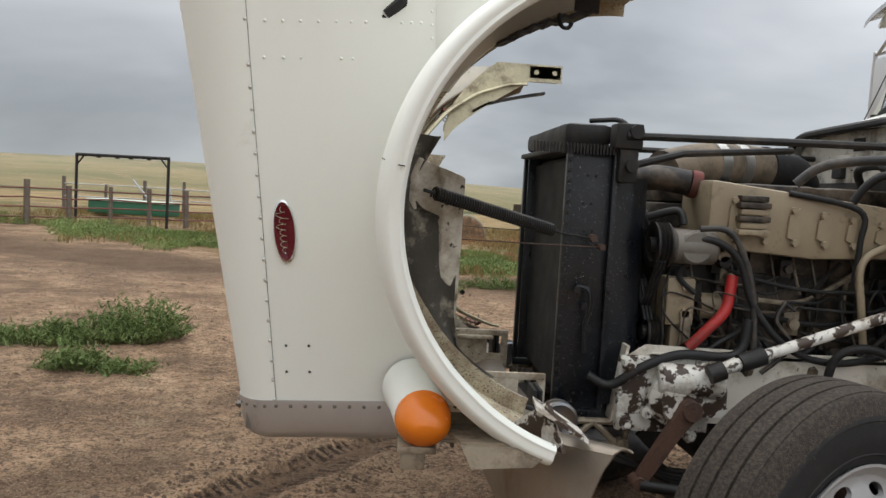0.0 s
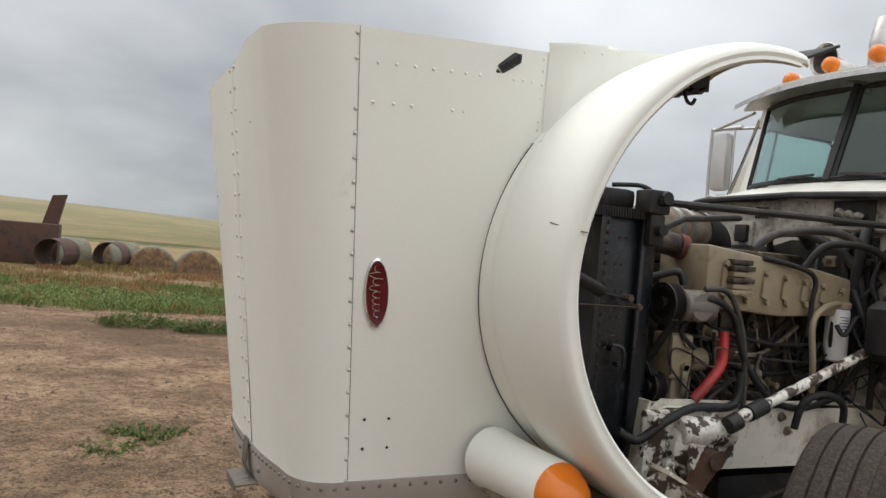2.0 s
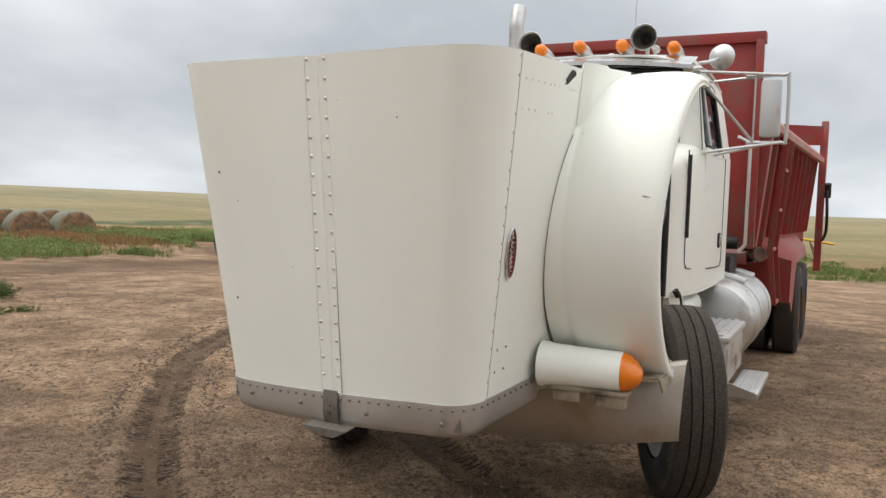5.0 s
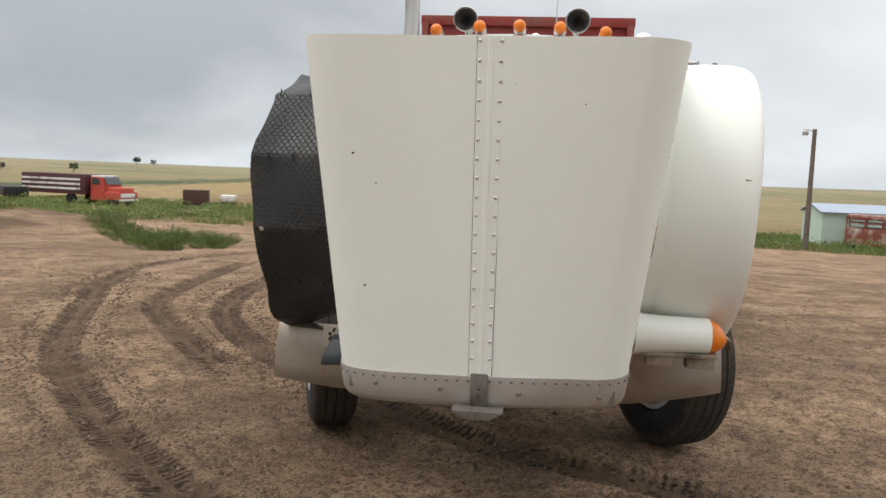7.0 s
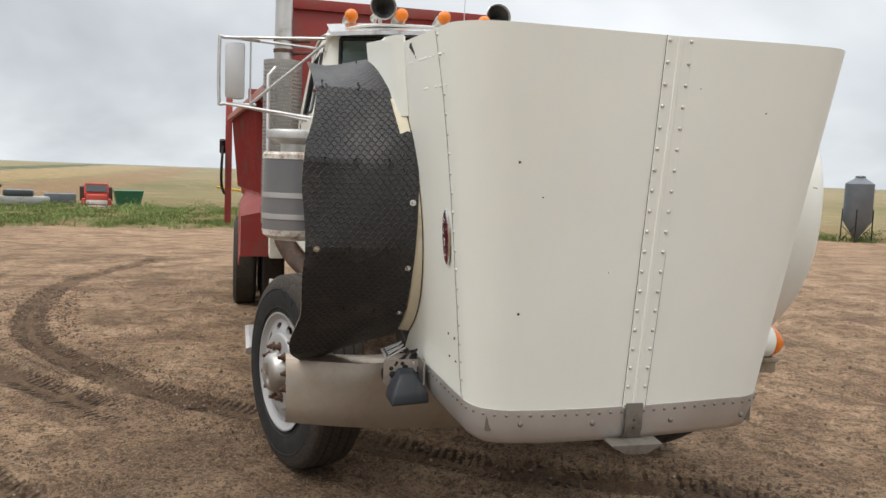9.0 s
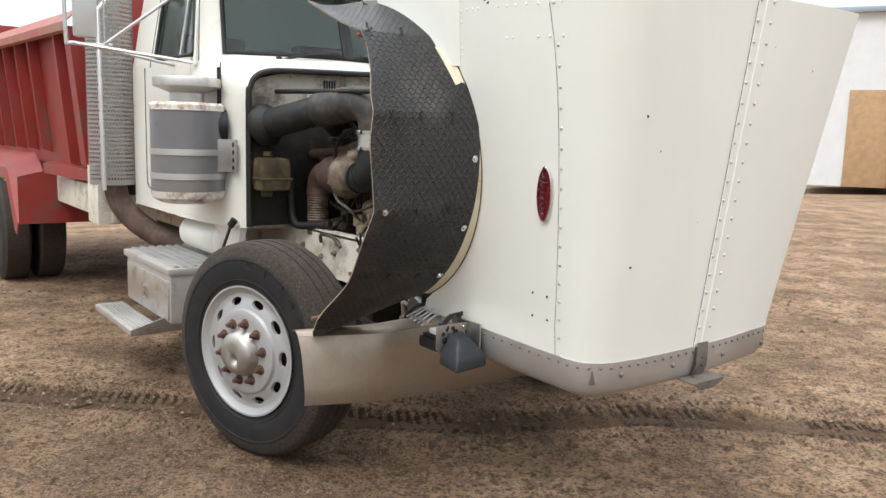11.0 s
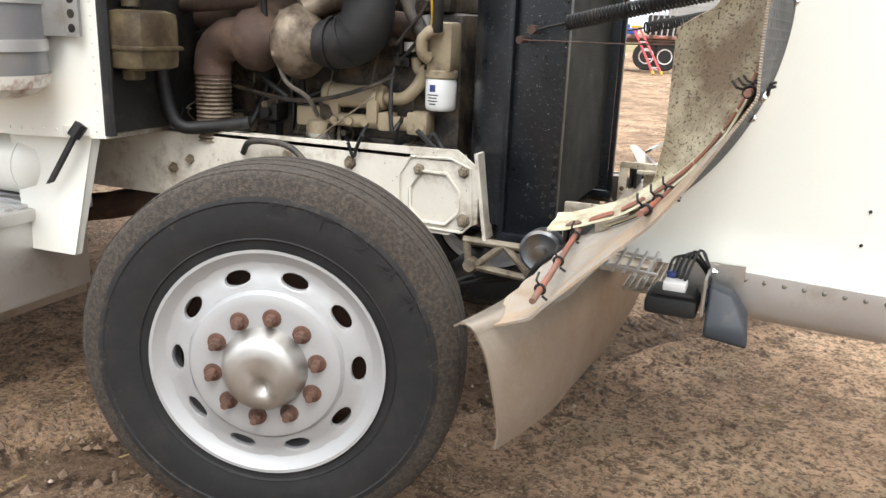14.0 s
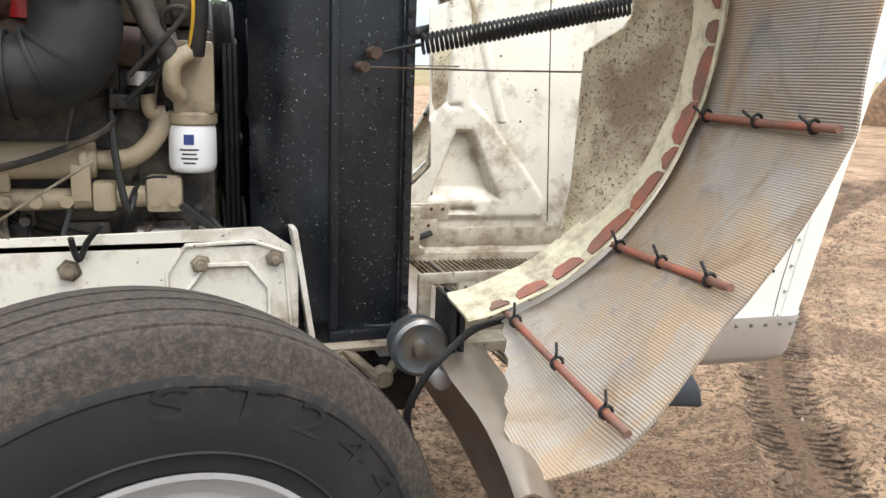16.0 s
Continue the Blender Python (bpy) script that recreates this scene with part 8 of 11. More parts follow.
# windshield panes, centre post and seals
for s in (1, -1):
    bm = nb()
    ts = [s * (0.03 + 0.94 * k / 10) for k in range(11)]
    g = [[wind_pt(t, v) for t in (ts if s > 0 else ts[::-1])] for v in (0.03, 0.25, 0.5, 0.75, 0.97)]
    sheet(bm, g, 0.006)
    pane = part("windshield_pane", bm, glass, cab, "tinted windshield pane")
    pane.visible_shadow = False
    bm = nb()
    loop = [wind_pt(t, 0.02) for t in ts] + [wind_pt(ts[-1], v) for v in (0.3, 0.6, 0.96)] + [wind_pt(t, 0.98) for t in ts[::-1]] + [wind_pt(ts[0], v) for v in (0.7, 0.35, 0.02)]
    tube(bm, [p + V(0.006, 0, 0) for p in loop], 0.016, 6)
    part("windshield_seal", bm, rubber, cab)
    # wiper
    bm = nb()
    b0 = wind_pt(0.62 * s, 0.0) + V(0.05, 0, -0.03)
    b1 = wind_pt(0.10 * s, 0.04) + V(0.03, 0, 0.012)
    tube(bm, [b0, b0.lerp(b1, 0.5) + V(0.03, 0, 0.015), b1], 0.008, 6, 4)
    tube(bm, [wind_pt(0.02 * s, 0.03) + V(0.025, 0, 0.0), wind_pt(0.42 * s, 0.05) + V(0.035, 0, 0.0)], 0.006, 6)
    cyl(bm, b0 - V(0, 0, 0.02), b0 + V(0, 0, 0.02), 0.02, 10)
    part("wiper", bm, rubber, cab)
    # door: outline groove, side glass, vent bar, latch and rivet lines
    bm = nb()
    outl = [(-1.10, 1.98), (-1.10, 1.90), (-1.10, 1.30), (-1.12, 1.22), (-1.18, 1.19), (-1.7, 1.165), (-2.28, 1.15), (-2.36, 1.18), (-2.39, 1.25), (-2.39, 2.0)]
    tube(bm, [V(x, s * (cab_y(x, z) + 0.0005), z) for x, z in outl], 0.0045, 6, 3)
    part("door_gap", bm, rubber, cab)
    bm = nb()
    tube(bm, [V(-1.10, s * (cab_y(-1.1, 1.6) + 0.012), z) for z in (1.40, 1.95)], 0.011, 8)
    part("door_hinge", bm, rubber, cab)
    bm = nb()
    wl_ = [(-1.43, 2.05), (-1.56, 2.44), (-1.60, 2.465), (-2.14, 2.465), (-2.18, 2.43), (-2.18, 2.07), (-2.15, 2.045), (-1.46, 2.04)]
    vs_ = [bm.verts.new(V(x, s * (cab_y(x, z) - 0.012), z)) for x, z in wl_]
    bm.faces.new(vs_ if s < 0 else vs_[::-1])
    r = bmesh.ops.extrude_face_region(bm, geom=list(bm.faces))
    bmesh.ops.translate(bm, verts=[v for v in r["geom"] if isinstance(v, bmesh.types.BMVert)], vec=(0, -s * 0.005, 0))
    bmesh.ops.recalc_face_normals(bm, faces=bm.faces)
    pane = part("side_window", bm, glass, cab, "tinted door window", smooth=0)
    pane.visible_shadow = False
    bm = nb()
    tube(bm, [V(x, s * (cab_y(x, z) - 0.002), z) for x, z in wl_ + wl_[:1]], 0.014, 6)
    part("window_seal", bm, rubber, cab)
    bm = nb()
    tube(bm, [V(-1.66, s * (cab_y(-1.66, z) - 0.004), z) for z in (2.05, 2.46)], 0.010, 6)
    part("vent_bar", bm, steel, cab, "polished vent window bar")
    bm = nb()
    tube(bm, [V(x, s * (cab_y(x, z) + 0.001), z) for x, z in ((-1.345, 2.0), (-1.36, 2.06), (-1.49, 2.45), (-1.535, 2.515), (-1.62, 2.535), (-2.14, 2.535), (-2.22, 2.50), (-2.25, 2.42), (-2.265, 2.0))], 0.0035, 5, 4)
    part("door_frame_gap", bm, hose_grey, cab)
    bm = nb()
    yb = s * (cab_y(-2.2, 1.36) + 0.001)
    box(bm, (-2.235, min(yb, yb + s * 0.012), 1.30), (-2.165, max(yb, yb + s * 0.012), 1.415), 0.012)
    part("door_latch_plate", bm, rubber, cab, "black door latch")
    bm = nb()
    box(bm, (-2.222, min(yb, yb + s * 0.026), 1.315), (-2.178, max(yb, yb + s * 0.026), 1.40), 0.008)
    part("door_latch_paddle", bm, chrome, cab)
    bm = nb()
    for x0, x1, z0, z1, n_ in ((-0.93, -2.66, 1.035, 1.035, 42), (-2.62, -2.62, 1.05, 2.4, 30), (-0.925, -0.925, 1.06, 1.80, 18), (-1.02, -1.09, 1.80, 1.80, 4), (-1.13, -2.35, 1.985, 1.985, 26)):
        for k in range(n_):
            x, z = x0 + (x1 - x0) * k / (n_ - 1), z0 + (z1 - z0) * k / (n_ - 1)
            lathe(bm, [(0, 0.0055), (0.0025, 0.004), (0.003, 0)], V(x, s * cab_y(x, z), z), (0, s, 0), 6)
    part("cab_rivets", bm, white_cab, cab, kind="stuff")
    # mirror on its tubular arms
    mo = 0.03 if s > 0 else 0.19  # the right arms swing further out
    mc = V(-1.80, s * (1.275 + mo), 2.325)
    bm = nb()
    box(bm, (mc.x - 0.035, mc.y - 0.070, mc.z - 0.205), (mc.x + 0.035, mc.y + 0.070, mc.z + 0.205), 0.03)
    mir = part("side_mirror", bm, steel, cab, "tall stainless west coast mirror")
    bm = nb()
    box(bm, (mc.x - 0.040, mc.y - 0.060, mc.z - 0.19), (mc.x - 0.037, mc.y + 0.060, mc.z + 0.19))
    part("mirror_face", bm, mirror_glass, cab)
    bm = nb()
    ya = cab_y(-1.5, 2.5)
    for a, b in (((-1.45, ya, 2.55), (-1.80, 1.36 + mo, 2.56)), ((-1.95, ya, 2.55), (-1.80, 1.30 + mo, 2.56)), ((-1.42, 0.93, 1.99), (-1.80, 1.34 + mo, 2.085)), ((-1.75, 0.94, 1.99), (-1.80, 1.30 + mo, 2.085)), ((-1.50, ya, 2.52), (-1.80, 1.17 + mo, 2.085))):
        tube(bm, [V(a[0], s * a[1], a[2]), V(b[0], s * b[1], b[2])], 0.0105, 8)
    tube(bm, [V(-1.80, s * (y + mo), z) for y, z in ((1.10, 2.56), (1.35, 2.56), (1.385, 2.535), (1.385, 2.115), (1.35, 2.085), (1.12, 2.085))], 0.013, 8, 3)
    tube(bm, [V(-1.80, s * (1.165 + mo), 2.56), V(-1.80, s * (1.165 + mo), 2.085)], 0.007, 6)
    part("mirror_bracket", bm, steel, cab, "tubular mirror bracket")
    # firewall edge frame
    bm = nb()
    edge = [(0.812, 1.02), (0.812, 1.74), (0.804, 1.83), (0.775, 1.890), (0.70, 1.928), (0.55, 1.943), (0.0, 1.957)]
    tube(bm, [V(-0.893, s * (y - 0.020), z) for y, z in edge], 0.019, 8, 4)
    part("cowl_seal", bm, rubber, cab, "black rubber hood seal")
bm = nb()
tube(bm, [wind_pt(0, v) + V(0.012, 0, 0) for v in (0, 0.5, 1)], 0.028, 6)
part("windshield_post", bm, rubber, cab)
bm = nb()
box(bm, (-0.965, -0.79, 1.0), (-0.945, 0.79, 1.80))
plate(bm, [(-0.965, y, z) for y, z in ((-0.79, 1.80), (0.79, 1.80), (0.74, 1.885), (0.55, 1.93), (0.0, 1.942), (-0.55, 1.93), (-0.74, 1.885))], (0.02, 0, 0))
for y0, y1, z0, z1 in ((-0.40, -0.28, 1.70, 1.83), (0.60, 0.70, 1.74, 1.86)):
    box(bm, (-0.945, y0, z0), (-0.925, y1, z1), 0.004)
part("firewall", bm, sooty_wall, cab, "stained off-white firewall")
# black panel added to give the gap behind the engine its shade
bm = nb()
box(bm, (-0.945, -0.76, 1.02), (-0.925, -0.17, 1.70), 0.006)
part("firewall_pad", bm, black_dark, cab, "black panel for the shaded gap behind the engine")
# black arched panel over the dark area of the firewall
bm = nb()
plate(bm, [(-0.925, -0.22, 1.40), (-0.925, 0.47, 1.40), (-0.925, 0.47, 1.60), (-0.925, 0.40, 1.69), (-0.925, 0.22, 1.735), (-0.925, 0.0, 1.735), (-0.925, -0.16, 1.69), (-0.925, -0.22, 1.58)], (0.02, 0, 0))
part("sound_blanket", bm, black_dark, cab, "black arched panel on the middle of the firewall")
bm = nb()
# first a flat black plate, painted shade for the recess behind the ducts
box(bm, (-0.945, 0.20, 1.80), (-0.938, 0.42, 1.93), 0.002)
box(bm, (-0.945, 0.38, 1.52), (-0.89, 0.455, 1.76), 0.008)
for lo_, hi_ in (((-0.945, -0.38, 1.72), (-0.90, -0.30, 1.81)), ((-0.945, -0.16, 1.18), (-0.90, 0.16, 1.62)), ((-0.945, 0.715, 1.18), (-0.90, 0.765, 1.48))):
    part("firewall_box", bm, black_dark, cab)
    bm = nb()
    box(bm, lo_, hi_, 0.006)
part("firewall_box", bm, black_dark, cab)
bm = nb()
cyl(bm, (-0.86, 0.60, 1.22), (-0.86, 0.60, 1.48), 0.095, 22, bevel=0.035)
part("black_canister", bm, rubber, truck, "black cylindrical canister on the firewall")
bm = nb()
tube(bm, [(-0.93, 0.20, 1.795), (-0.92, 0.55, 1.79), (-0.92, 0.66, 1.785)], 0.016, 8)
box(bm, (-0.945, 0.56, 1.765), (-0.90, 0.72, 1.815), 0.006)
part("firewall_rail", bm, dirty_casting, cab)
bm = nb()
for k in range(5):
    box(bm, (-0.944, -0.28 + 0.018 * k, 1.845), (-0.938, -0.27 + 0.018 * k, 1.905), 0.001)
part("firewall_vent", bm, black_dark, cab, kind="stuff")
for pts, r in (([(-0.90, 0.42, 1.80), (-0.86, 0.43, 1.70), (-0.87, 0.40, 1.50), (-0.88, 0.42, 1.30)], 0.026), ([(-0.93, 0.34, 1.78), (-0.88, 0.33, 1.66), (-0.90, 0.37, 1.45), (-0.90, 0.40, 1.22)], 0.020), ([(-0.93, 0.10, 1.70), (-0.84, 0.12, 1.755), (-0.78, 0.26, 1.74), (-0.86, 0.40, 1.62), (-0.90, 0.44, 1.40)], 0.022), ([(-0.93, -0.12, 1.62), (-0.85, -0.08, 1.74), (-0.82, 0.12, 1.76), (-0.84, 0.26, 1.72)], 0.018), ([(-0.93, 0.50, 1.70), (-0.88, 0.48, 1.55), (-0.90, 0.53, 1.40), (-0.88, 0.50, 1.24)], 0.012), ([(-0.92, 0.55, 1.62), (-0.87, 0.58, 1.52), (-0.86, 0.50, 1.42), (-0.88, 0.44, 1.30)], 0.010)):
    bm = nb()
    tube(bm, pts, r, 10, 6)
    part("heater_hose", bm, rubber, cab)
bm = nb()
for k in range(3):
    tube(bm, [(-0.935, 0.24 + 0.05 * k, 1.85), (-0.90, 0.26 + 0.05 * k, 1.875 - 0.01 * k), (-0.91, 0.30 + 0.04 * k, 1.845)], 0.018, 10, 4)
part("firewall_ducts", bm, dirty_casting, cab)
# pale visor steel with darker patches
visor_metal = material("patchy_visor_steel", (0.52, 0.51, 0.50), 0.22, 0.95, var=0.2, scale=4, fine=60, bump=0.03, dirt=(0.20, 0.18, 0.15), dirt_amount=0.2, dirt_scale=5)
# visor, roof lamps, horns, spot mirror, beacon, aerial
bm = nb()
g = [[V(-1.10 - 0.30 * v - 0.17 * t * t * (1 - 0.3 * v), t * 0.835, 2.60 + 0.095 * v - 0.03 * t * t) for v in (0, 0.5, 1)] for t in [-1 + 2 * k / 14 for k in range(15)]]
sheet(bm, g, 0.004)
sheet(bm, [[r[0], r[0] + V(0.004, 0, -0.028)] for r in g][::-1], 0.003)
part("sun_visor", bm, visor_metal, cab, "pale steel sun visor with darker patches")
for y in (-0.66, -0.31, 0.0, 0.31, 0.66):
    bm = nb()
    x0 = -1.42 - 0.17 * (y / 0.8) ** 2
    z0 = 2.760 - 0.03 * (y / 0.8) ** 2
    lathe(bm, [(0, 0.0), (0.0, 0.036), (-0.03, 0.046), (-0.10, 0.048), (-0.20, 0.042), (-0.30, 0.022), (-0.33, 0.0)], (x0, y, z0), (1, 0, 0.12), 20)
    body = part("roof_lamp_body", bm, alu, cab, "torpedo-shaped roof marker lamp")
    bm = nb()
    lathe(bm, [(-0.012, 0.047), (0.012, 0.047), (0.035, 0.040), (0.048, 0.020), (0.05, 0)], (x0, y, z0), (1, 0, 0.12), 20)
    part("roof_lamp_lens", bm, orange, cab, "amber roof lamp lens")
for y in (0.445, -0.43):
    bm = nb()
    c = V(-1.52, y, 2.825)
    lathe(bm, [(0.0, 0.098), (0.004, 0.094), (-0.05, 0.058), (-0.11, 0.034), (-0.20, 0.022), (-0.36, 0.016), (-0.40, 0.028), (-0.45, 0.028), (-0.455, 0.0)], c, (1, 0, 0.02), 28)
    cyl(bm, c + V(-0.14, 0, -0.13), c + V(-0.14, 0, -0.03), 0.014, 10)
    cyl(bm, c + V(-0.40, 0, -0.14), c + V(-0.40, 0, -0.03), 0.014, 10)
    horn = part("air_horn", bm, alu, cab, "dull metal trumpet air horn")
    # dark lining puts the shade inside the bell into its colour
    bm = nb()
    lathe(bm, [(0.001, 0.093), (-0.050, 0.055), (-0.115, 0.031), (-0.16, 0.0)], c, (1, 0, 0.02), 28)
    part("horn_throat", bm, hose_grey, cab, "dark lining for the shade inside the horn bell")
for s in (1,):
    bm = nb()
    lathe(bm, [(-0.07, 0.0), (-0.068, 0.035), (-0.045, 0.075), (0.0, 0.095), (0.008, 0.095), (0.008, 0.0)], (-1.72, 0.965, 2.69), (-0.9, 0.3, -0.05), 24)
    tube(bm, [(-1.66, 0.95, 2.67), (-1.55, 0.90, 2.63), (-1.52, 0.84, 2.62)], 0.012, 8, 3)
    part("spot_mirror", bm, steel, cab, "round convex spot mirror")
bm = nb()
lathe(bm, [(0, 0.05), (0.01, 0.05), (0.03, 0.042), (0.05, 0.02), (0.055, 0)], (-1.85, 0.12, 2.73), (0, 0, 1), 18)
part("antenna_puck", bm, filter_white, cab)
bm = nb()
tube(bm, [(-1.9, 0.28, 2.73), (-1.92, 0.30, 3.9)], 0.004, 6)
part("whip_antenna", bm, steel, cab)
# seats and steering wheel seen through the glass
for y in (0.45, -0.45):
    bm = nb()
    box(bm, (-2.35, y - 0.25, 1.45), (-1.85, y + 0.25, 1.62), 0.05)
    box(bm, (-2.45, y - 0.24, 1.60), (-2.30, y + 0.24, 2.26), 0.05)
    part("cab_seat", bm, tan_seat, cab, "brick-red cab seat")
bm = nb()
c, ax_ = V(-1.62, 0.45, 1.98), V(-0.55, 0, 0.83)
u = V(0, 1, 0)
w = ax_.normalized().cross(u)
tube(bm, [c + 0.24 * (math.cos(t) * u + math.sin(t) * w) for t in [2 * math.pi * k / 32 for k in range(33)]], 0.015, 8)
tube(bm, [c - 0.23 * u, c + 0.23 * u], 0.012, 6)
tube(bm, [c, c - ax_.normalized() * 0.35], 0.03, 8)
part("steering_wheel", bm, rubber, cab)
bm = nb()
box(bm, (-1.42, -0.72, 1.70), (-1.22, 0.72, 2.00), 0.04)
part("dashboard", bm, rubber, cab)

# ---- things along the frame ----
box_metal = material("dull_box_aluminium", (0.60, 0.58, 0.55), 0.42, 0.75, var=0.07, scale=4, fine=120, bump=0.02, dirt=(0.40, 0.35, 0.29), dirt_amount=0.15, dirt_scale=5)
for s in (1, -1):
    # mud panel and hood latch strap behind the wheel
    bm = nb()
    plate(bm, [(-0.95, s * 0.82, 1.02), (-1.30, s * 0.85, 1.02), (-1.24, s * 0.87, 0.60), (-1.03, s * 0.86, 0.60)], (0, -s * 0.008, 0))
    plate(bm, [(-0.95, s * 0.82, 1.02), (-1.03, s * 0.86, 0.60), (-1.03, s * 0.83, 0.60), (-0.95, s * 0.78, 1.02)], (-0.006, 0, 0))
    part("mud_panel", bm, white_cab, truck, "white mud panel behind the wheel")
    bm = nb()
    tube(bm, [(-0.95, s * 0.86, 1.06), (-0.97, s * 0.88, 1.02)], 0.022, 8)
    sheet(bm, [[V(-0.965 - 0.012 - 0.12 * k, s * (0.885 + 0.01 * k), 1.02 - 0.17 * k), V(-0.965 + 0.016 - 0.12 * k, s * (0.885 + 0.01 * k), 1.03 - 0.17 * k)] for k in (0, 0.25, 0.5, 0.75, 1)], 0.012)
    part("hood_latch_strap", bm, rubber, truck, "black rubber hood latch")
    # air tank under the cab
    bm = nb()
    lathe(bm, [(0, 0), (0.01, 0.06), (0.04, 0.095), (0.10, 0.11), (0.70, 0.11), (0.76, 0.095), (0.79, 0.06), (0.80, 0)], (-1.15, s * 0.78, 0.885), (-1, 0, 0), 26)
    for x in (-1.26, -1.84):
        tube(bm, [(x, s * 0.78, 0.885), (x - 0.012, s * 0.78, 0.885)], 0.113, 24)
    part("air_tank", bm, white_cab, truck, "white cylindrical air tank under the cab")
    # battery or tool box with tread steps
    bm = nb()
    box(bm, (-2.16, min(s * 0.62, s * 1.16), 0.40), (-1.22, max(s * 0.62, s * 1.16), 0.70), 0.012)
    tb = part("step_box", bm, box_metal, truck, "aluminium step box with diamond plate faces")
    bm = nb()
    box(bm, (-2.13, min(s * 1.16, s * 1.168), 0.415), (-1.25, max(s * 1.16, s * 1.168), 0.66), 0.003)
    part("box_door", bm, tread_plate, tb, "diamond plate box door")
    bm = nb()
    box(bm, (-2.18, min(s * 0.60, s * 1.18), 0.70), (-1.20, max(s * 0.60, s * 1.18), 0.745), 0.01)
    part("box_lid", bm, box_metal, tb)
    bm = nb()
    for k in range(9):
        y = s * (0.64 + 0.06 * k)
        box(bm, (-2.15, y - 0.016, 0.745), (-1.23, y + 0.016, 0.758), 0.004)
    part("lid_treads", bm, steel, tb, kind="stuff")
    bm = nb()
    box(bm, (-2.25, min(s * 1.17, s * 1.36), 0.315), (-1.38, max(s * 1.17, s * 1.36), 0.355), 0.006)
    step = part("step_plate", bm, box_metal, tb, "aluminium tread step")
    bm = nb()
    for k in range(7):
        y = s * (1.195 + 0.023 * k)
        box(bm, (-2.22, y - 0.006, 0.355), (-1.41, y + 0.006, 0.364), 0.002)
    part("step_treads", bm, steel, tb, kind="stuff")
    bm = nb()
    plate(bm, [(-1.37, s * 1.36, 0.315), (-1.37, s * 1.36, 0.355), (-1.30, s * 1.10, 0.45), (-1.25, s * 0.62, 0.70), (-1.25, s * 0.62, 0.36)], (-0.008, 0, 0))
    part("step_side_plate", bm, alu, tb)
    bm = nb()
    yb = s * 1.168
    box(bm, (-1.74, min(yb, yb + s * 0.012), 0.48), (-1.66, max(yb, yb + s * 0.012), 0.575), 0.01)
    part("box_latch", bm, chrome, tb)
bm = nb()
tube(bm, [(-1.215, 1.04, 0.545), (-1.02, 1.03, 0.47)], 0.014, 8)
tube(bm, [(-1.215, 1.02, 0.565), (-1.215, 1.06, 0.525)], 0.01, 6)
part("latch_rod", bm, rubber, truck)
# aluminium fuel tank, left
bm = nb()
lathe(bm, [(0, 0), (0.01, 0.24), (0.04, 0.30), (0.10, 0.325), (1.50, 0.325), (1.56, 0.30), (1.59, 0.24), (1.60, 0)], (-2.22, 0.92, 0.70), (-1, 0, 0), 40)
ft = part("fuel_tank", bm, alu, truck, "dusty aluminium fuel tank")
for x in (-2.75, -3.45):
    bm = nb()
    tube(bm, [(x, 0.92, 0.70), (x - 0.05, 0.92, 0.70)], 0.331, 36)
    part("tank_strap", bm, steel, ft)
    bm = nb()
    tube(bm, [(x - 0.02, 0.70, 1.02), (x - 0.02, 0.92, 1.045), (x - 0.02, 1.10, 1.0)], 0.03, 8, 3)
    part("strap_bolt", bm, steel, ft)
# right: air cleaner, exhaust stack with pierced shield
bm = nb()
AC = V(-1.16, -1.06, -0.065)
lathe(bm, [(1.215, 0), (1.215, 0.13), (1.225, 0.165), (1.25, 0.205), (1.29, 0.215)], AC, (0, 0, 1), 40)
cleaner_top = nb()
lathe(cleaner_top, [(1.755, 0.215), (1.785, 0.215), (1.80, 0.20), (1.805, 0.09), (1.84, 0.085)], AC, (0, 0, 1), 40)
cleaner_white = material("rust_flecked_white_paint", (0.74, 0.71, 0.64), 0.5, var=0.05, scale=6, fine=80, bump=0.08, dirt=(0.24, 0.11, 0.06), dirt_amount=0.33, dirt_scale=14)
ac_ob = part("air_cleaner", bm, cleaner_white, truck, "round air cleaner with rust-flecked white ends")
part("cleaner_top", cleaner_top, cleaner_white, ac_ob)
bm = nb()
lathe(bm, [(1.29, 0.210), (1.756, 0.210)], AC, (0, 0, 1), 40)
grey_wrap = material("grey_plastic_wrap", (0.19, 0.19, 0.20), 0.35, 0.2, var=0.06, scale=4, fine=100, bump=0.02, dirt=(0.22, 0.2, 0.18), dirt_amount=0.25, dirt_scale=4)
part("cleaner_wrap", bm, grey_wrap, ac_ob, "grey wrapped body")
for z in (1.36, 1.50):
    bm = nb()
    lathe(bm, [(z, 0.2105), (z, 0.2145), (z + 0.035, 0.2145), (z + 0.035, 0.2105)], AC, (0, 0, 1), 40)
    part("cleaner_band", bm, steel, ac_ob)
bm = nb()
lathe(bm, [(1.80, 0.098), (1.855, 0.098), (1.862, 0.112), (1.888, 0.178), (1.893, 0.192), (1.935, 0.194), (1.943, 0.190), (1.952, 0.150), (1.956, 0.0)], AC, (0, 0, 1), 40)
part("cleaner_rain_cap", bm, alu, ac_ob, "metal rain cap")
bm = nb()
plate(bm, [(-0.985, -0.85, 1.34), (-0.925, -0.85, 1.34), (-0.925, -0.85, 1.53), (-0.985, -0.85, 1.53)], (0, -0.012, 0))
box(bm, (-1.00, -1.02, 1.34), (-0.985, -0.85, 1.53), 0.003)
part("cleaner_bracket", bm, steel, ac_ob)
bm = nb()
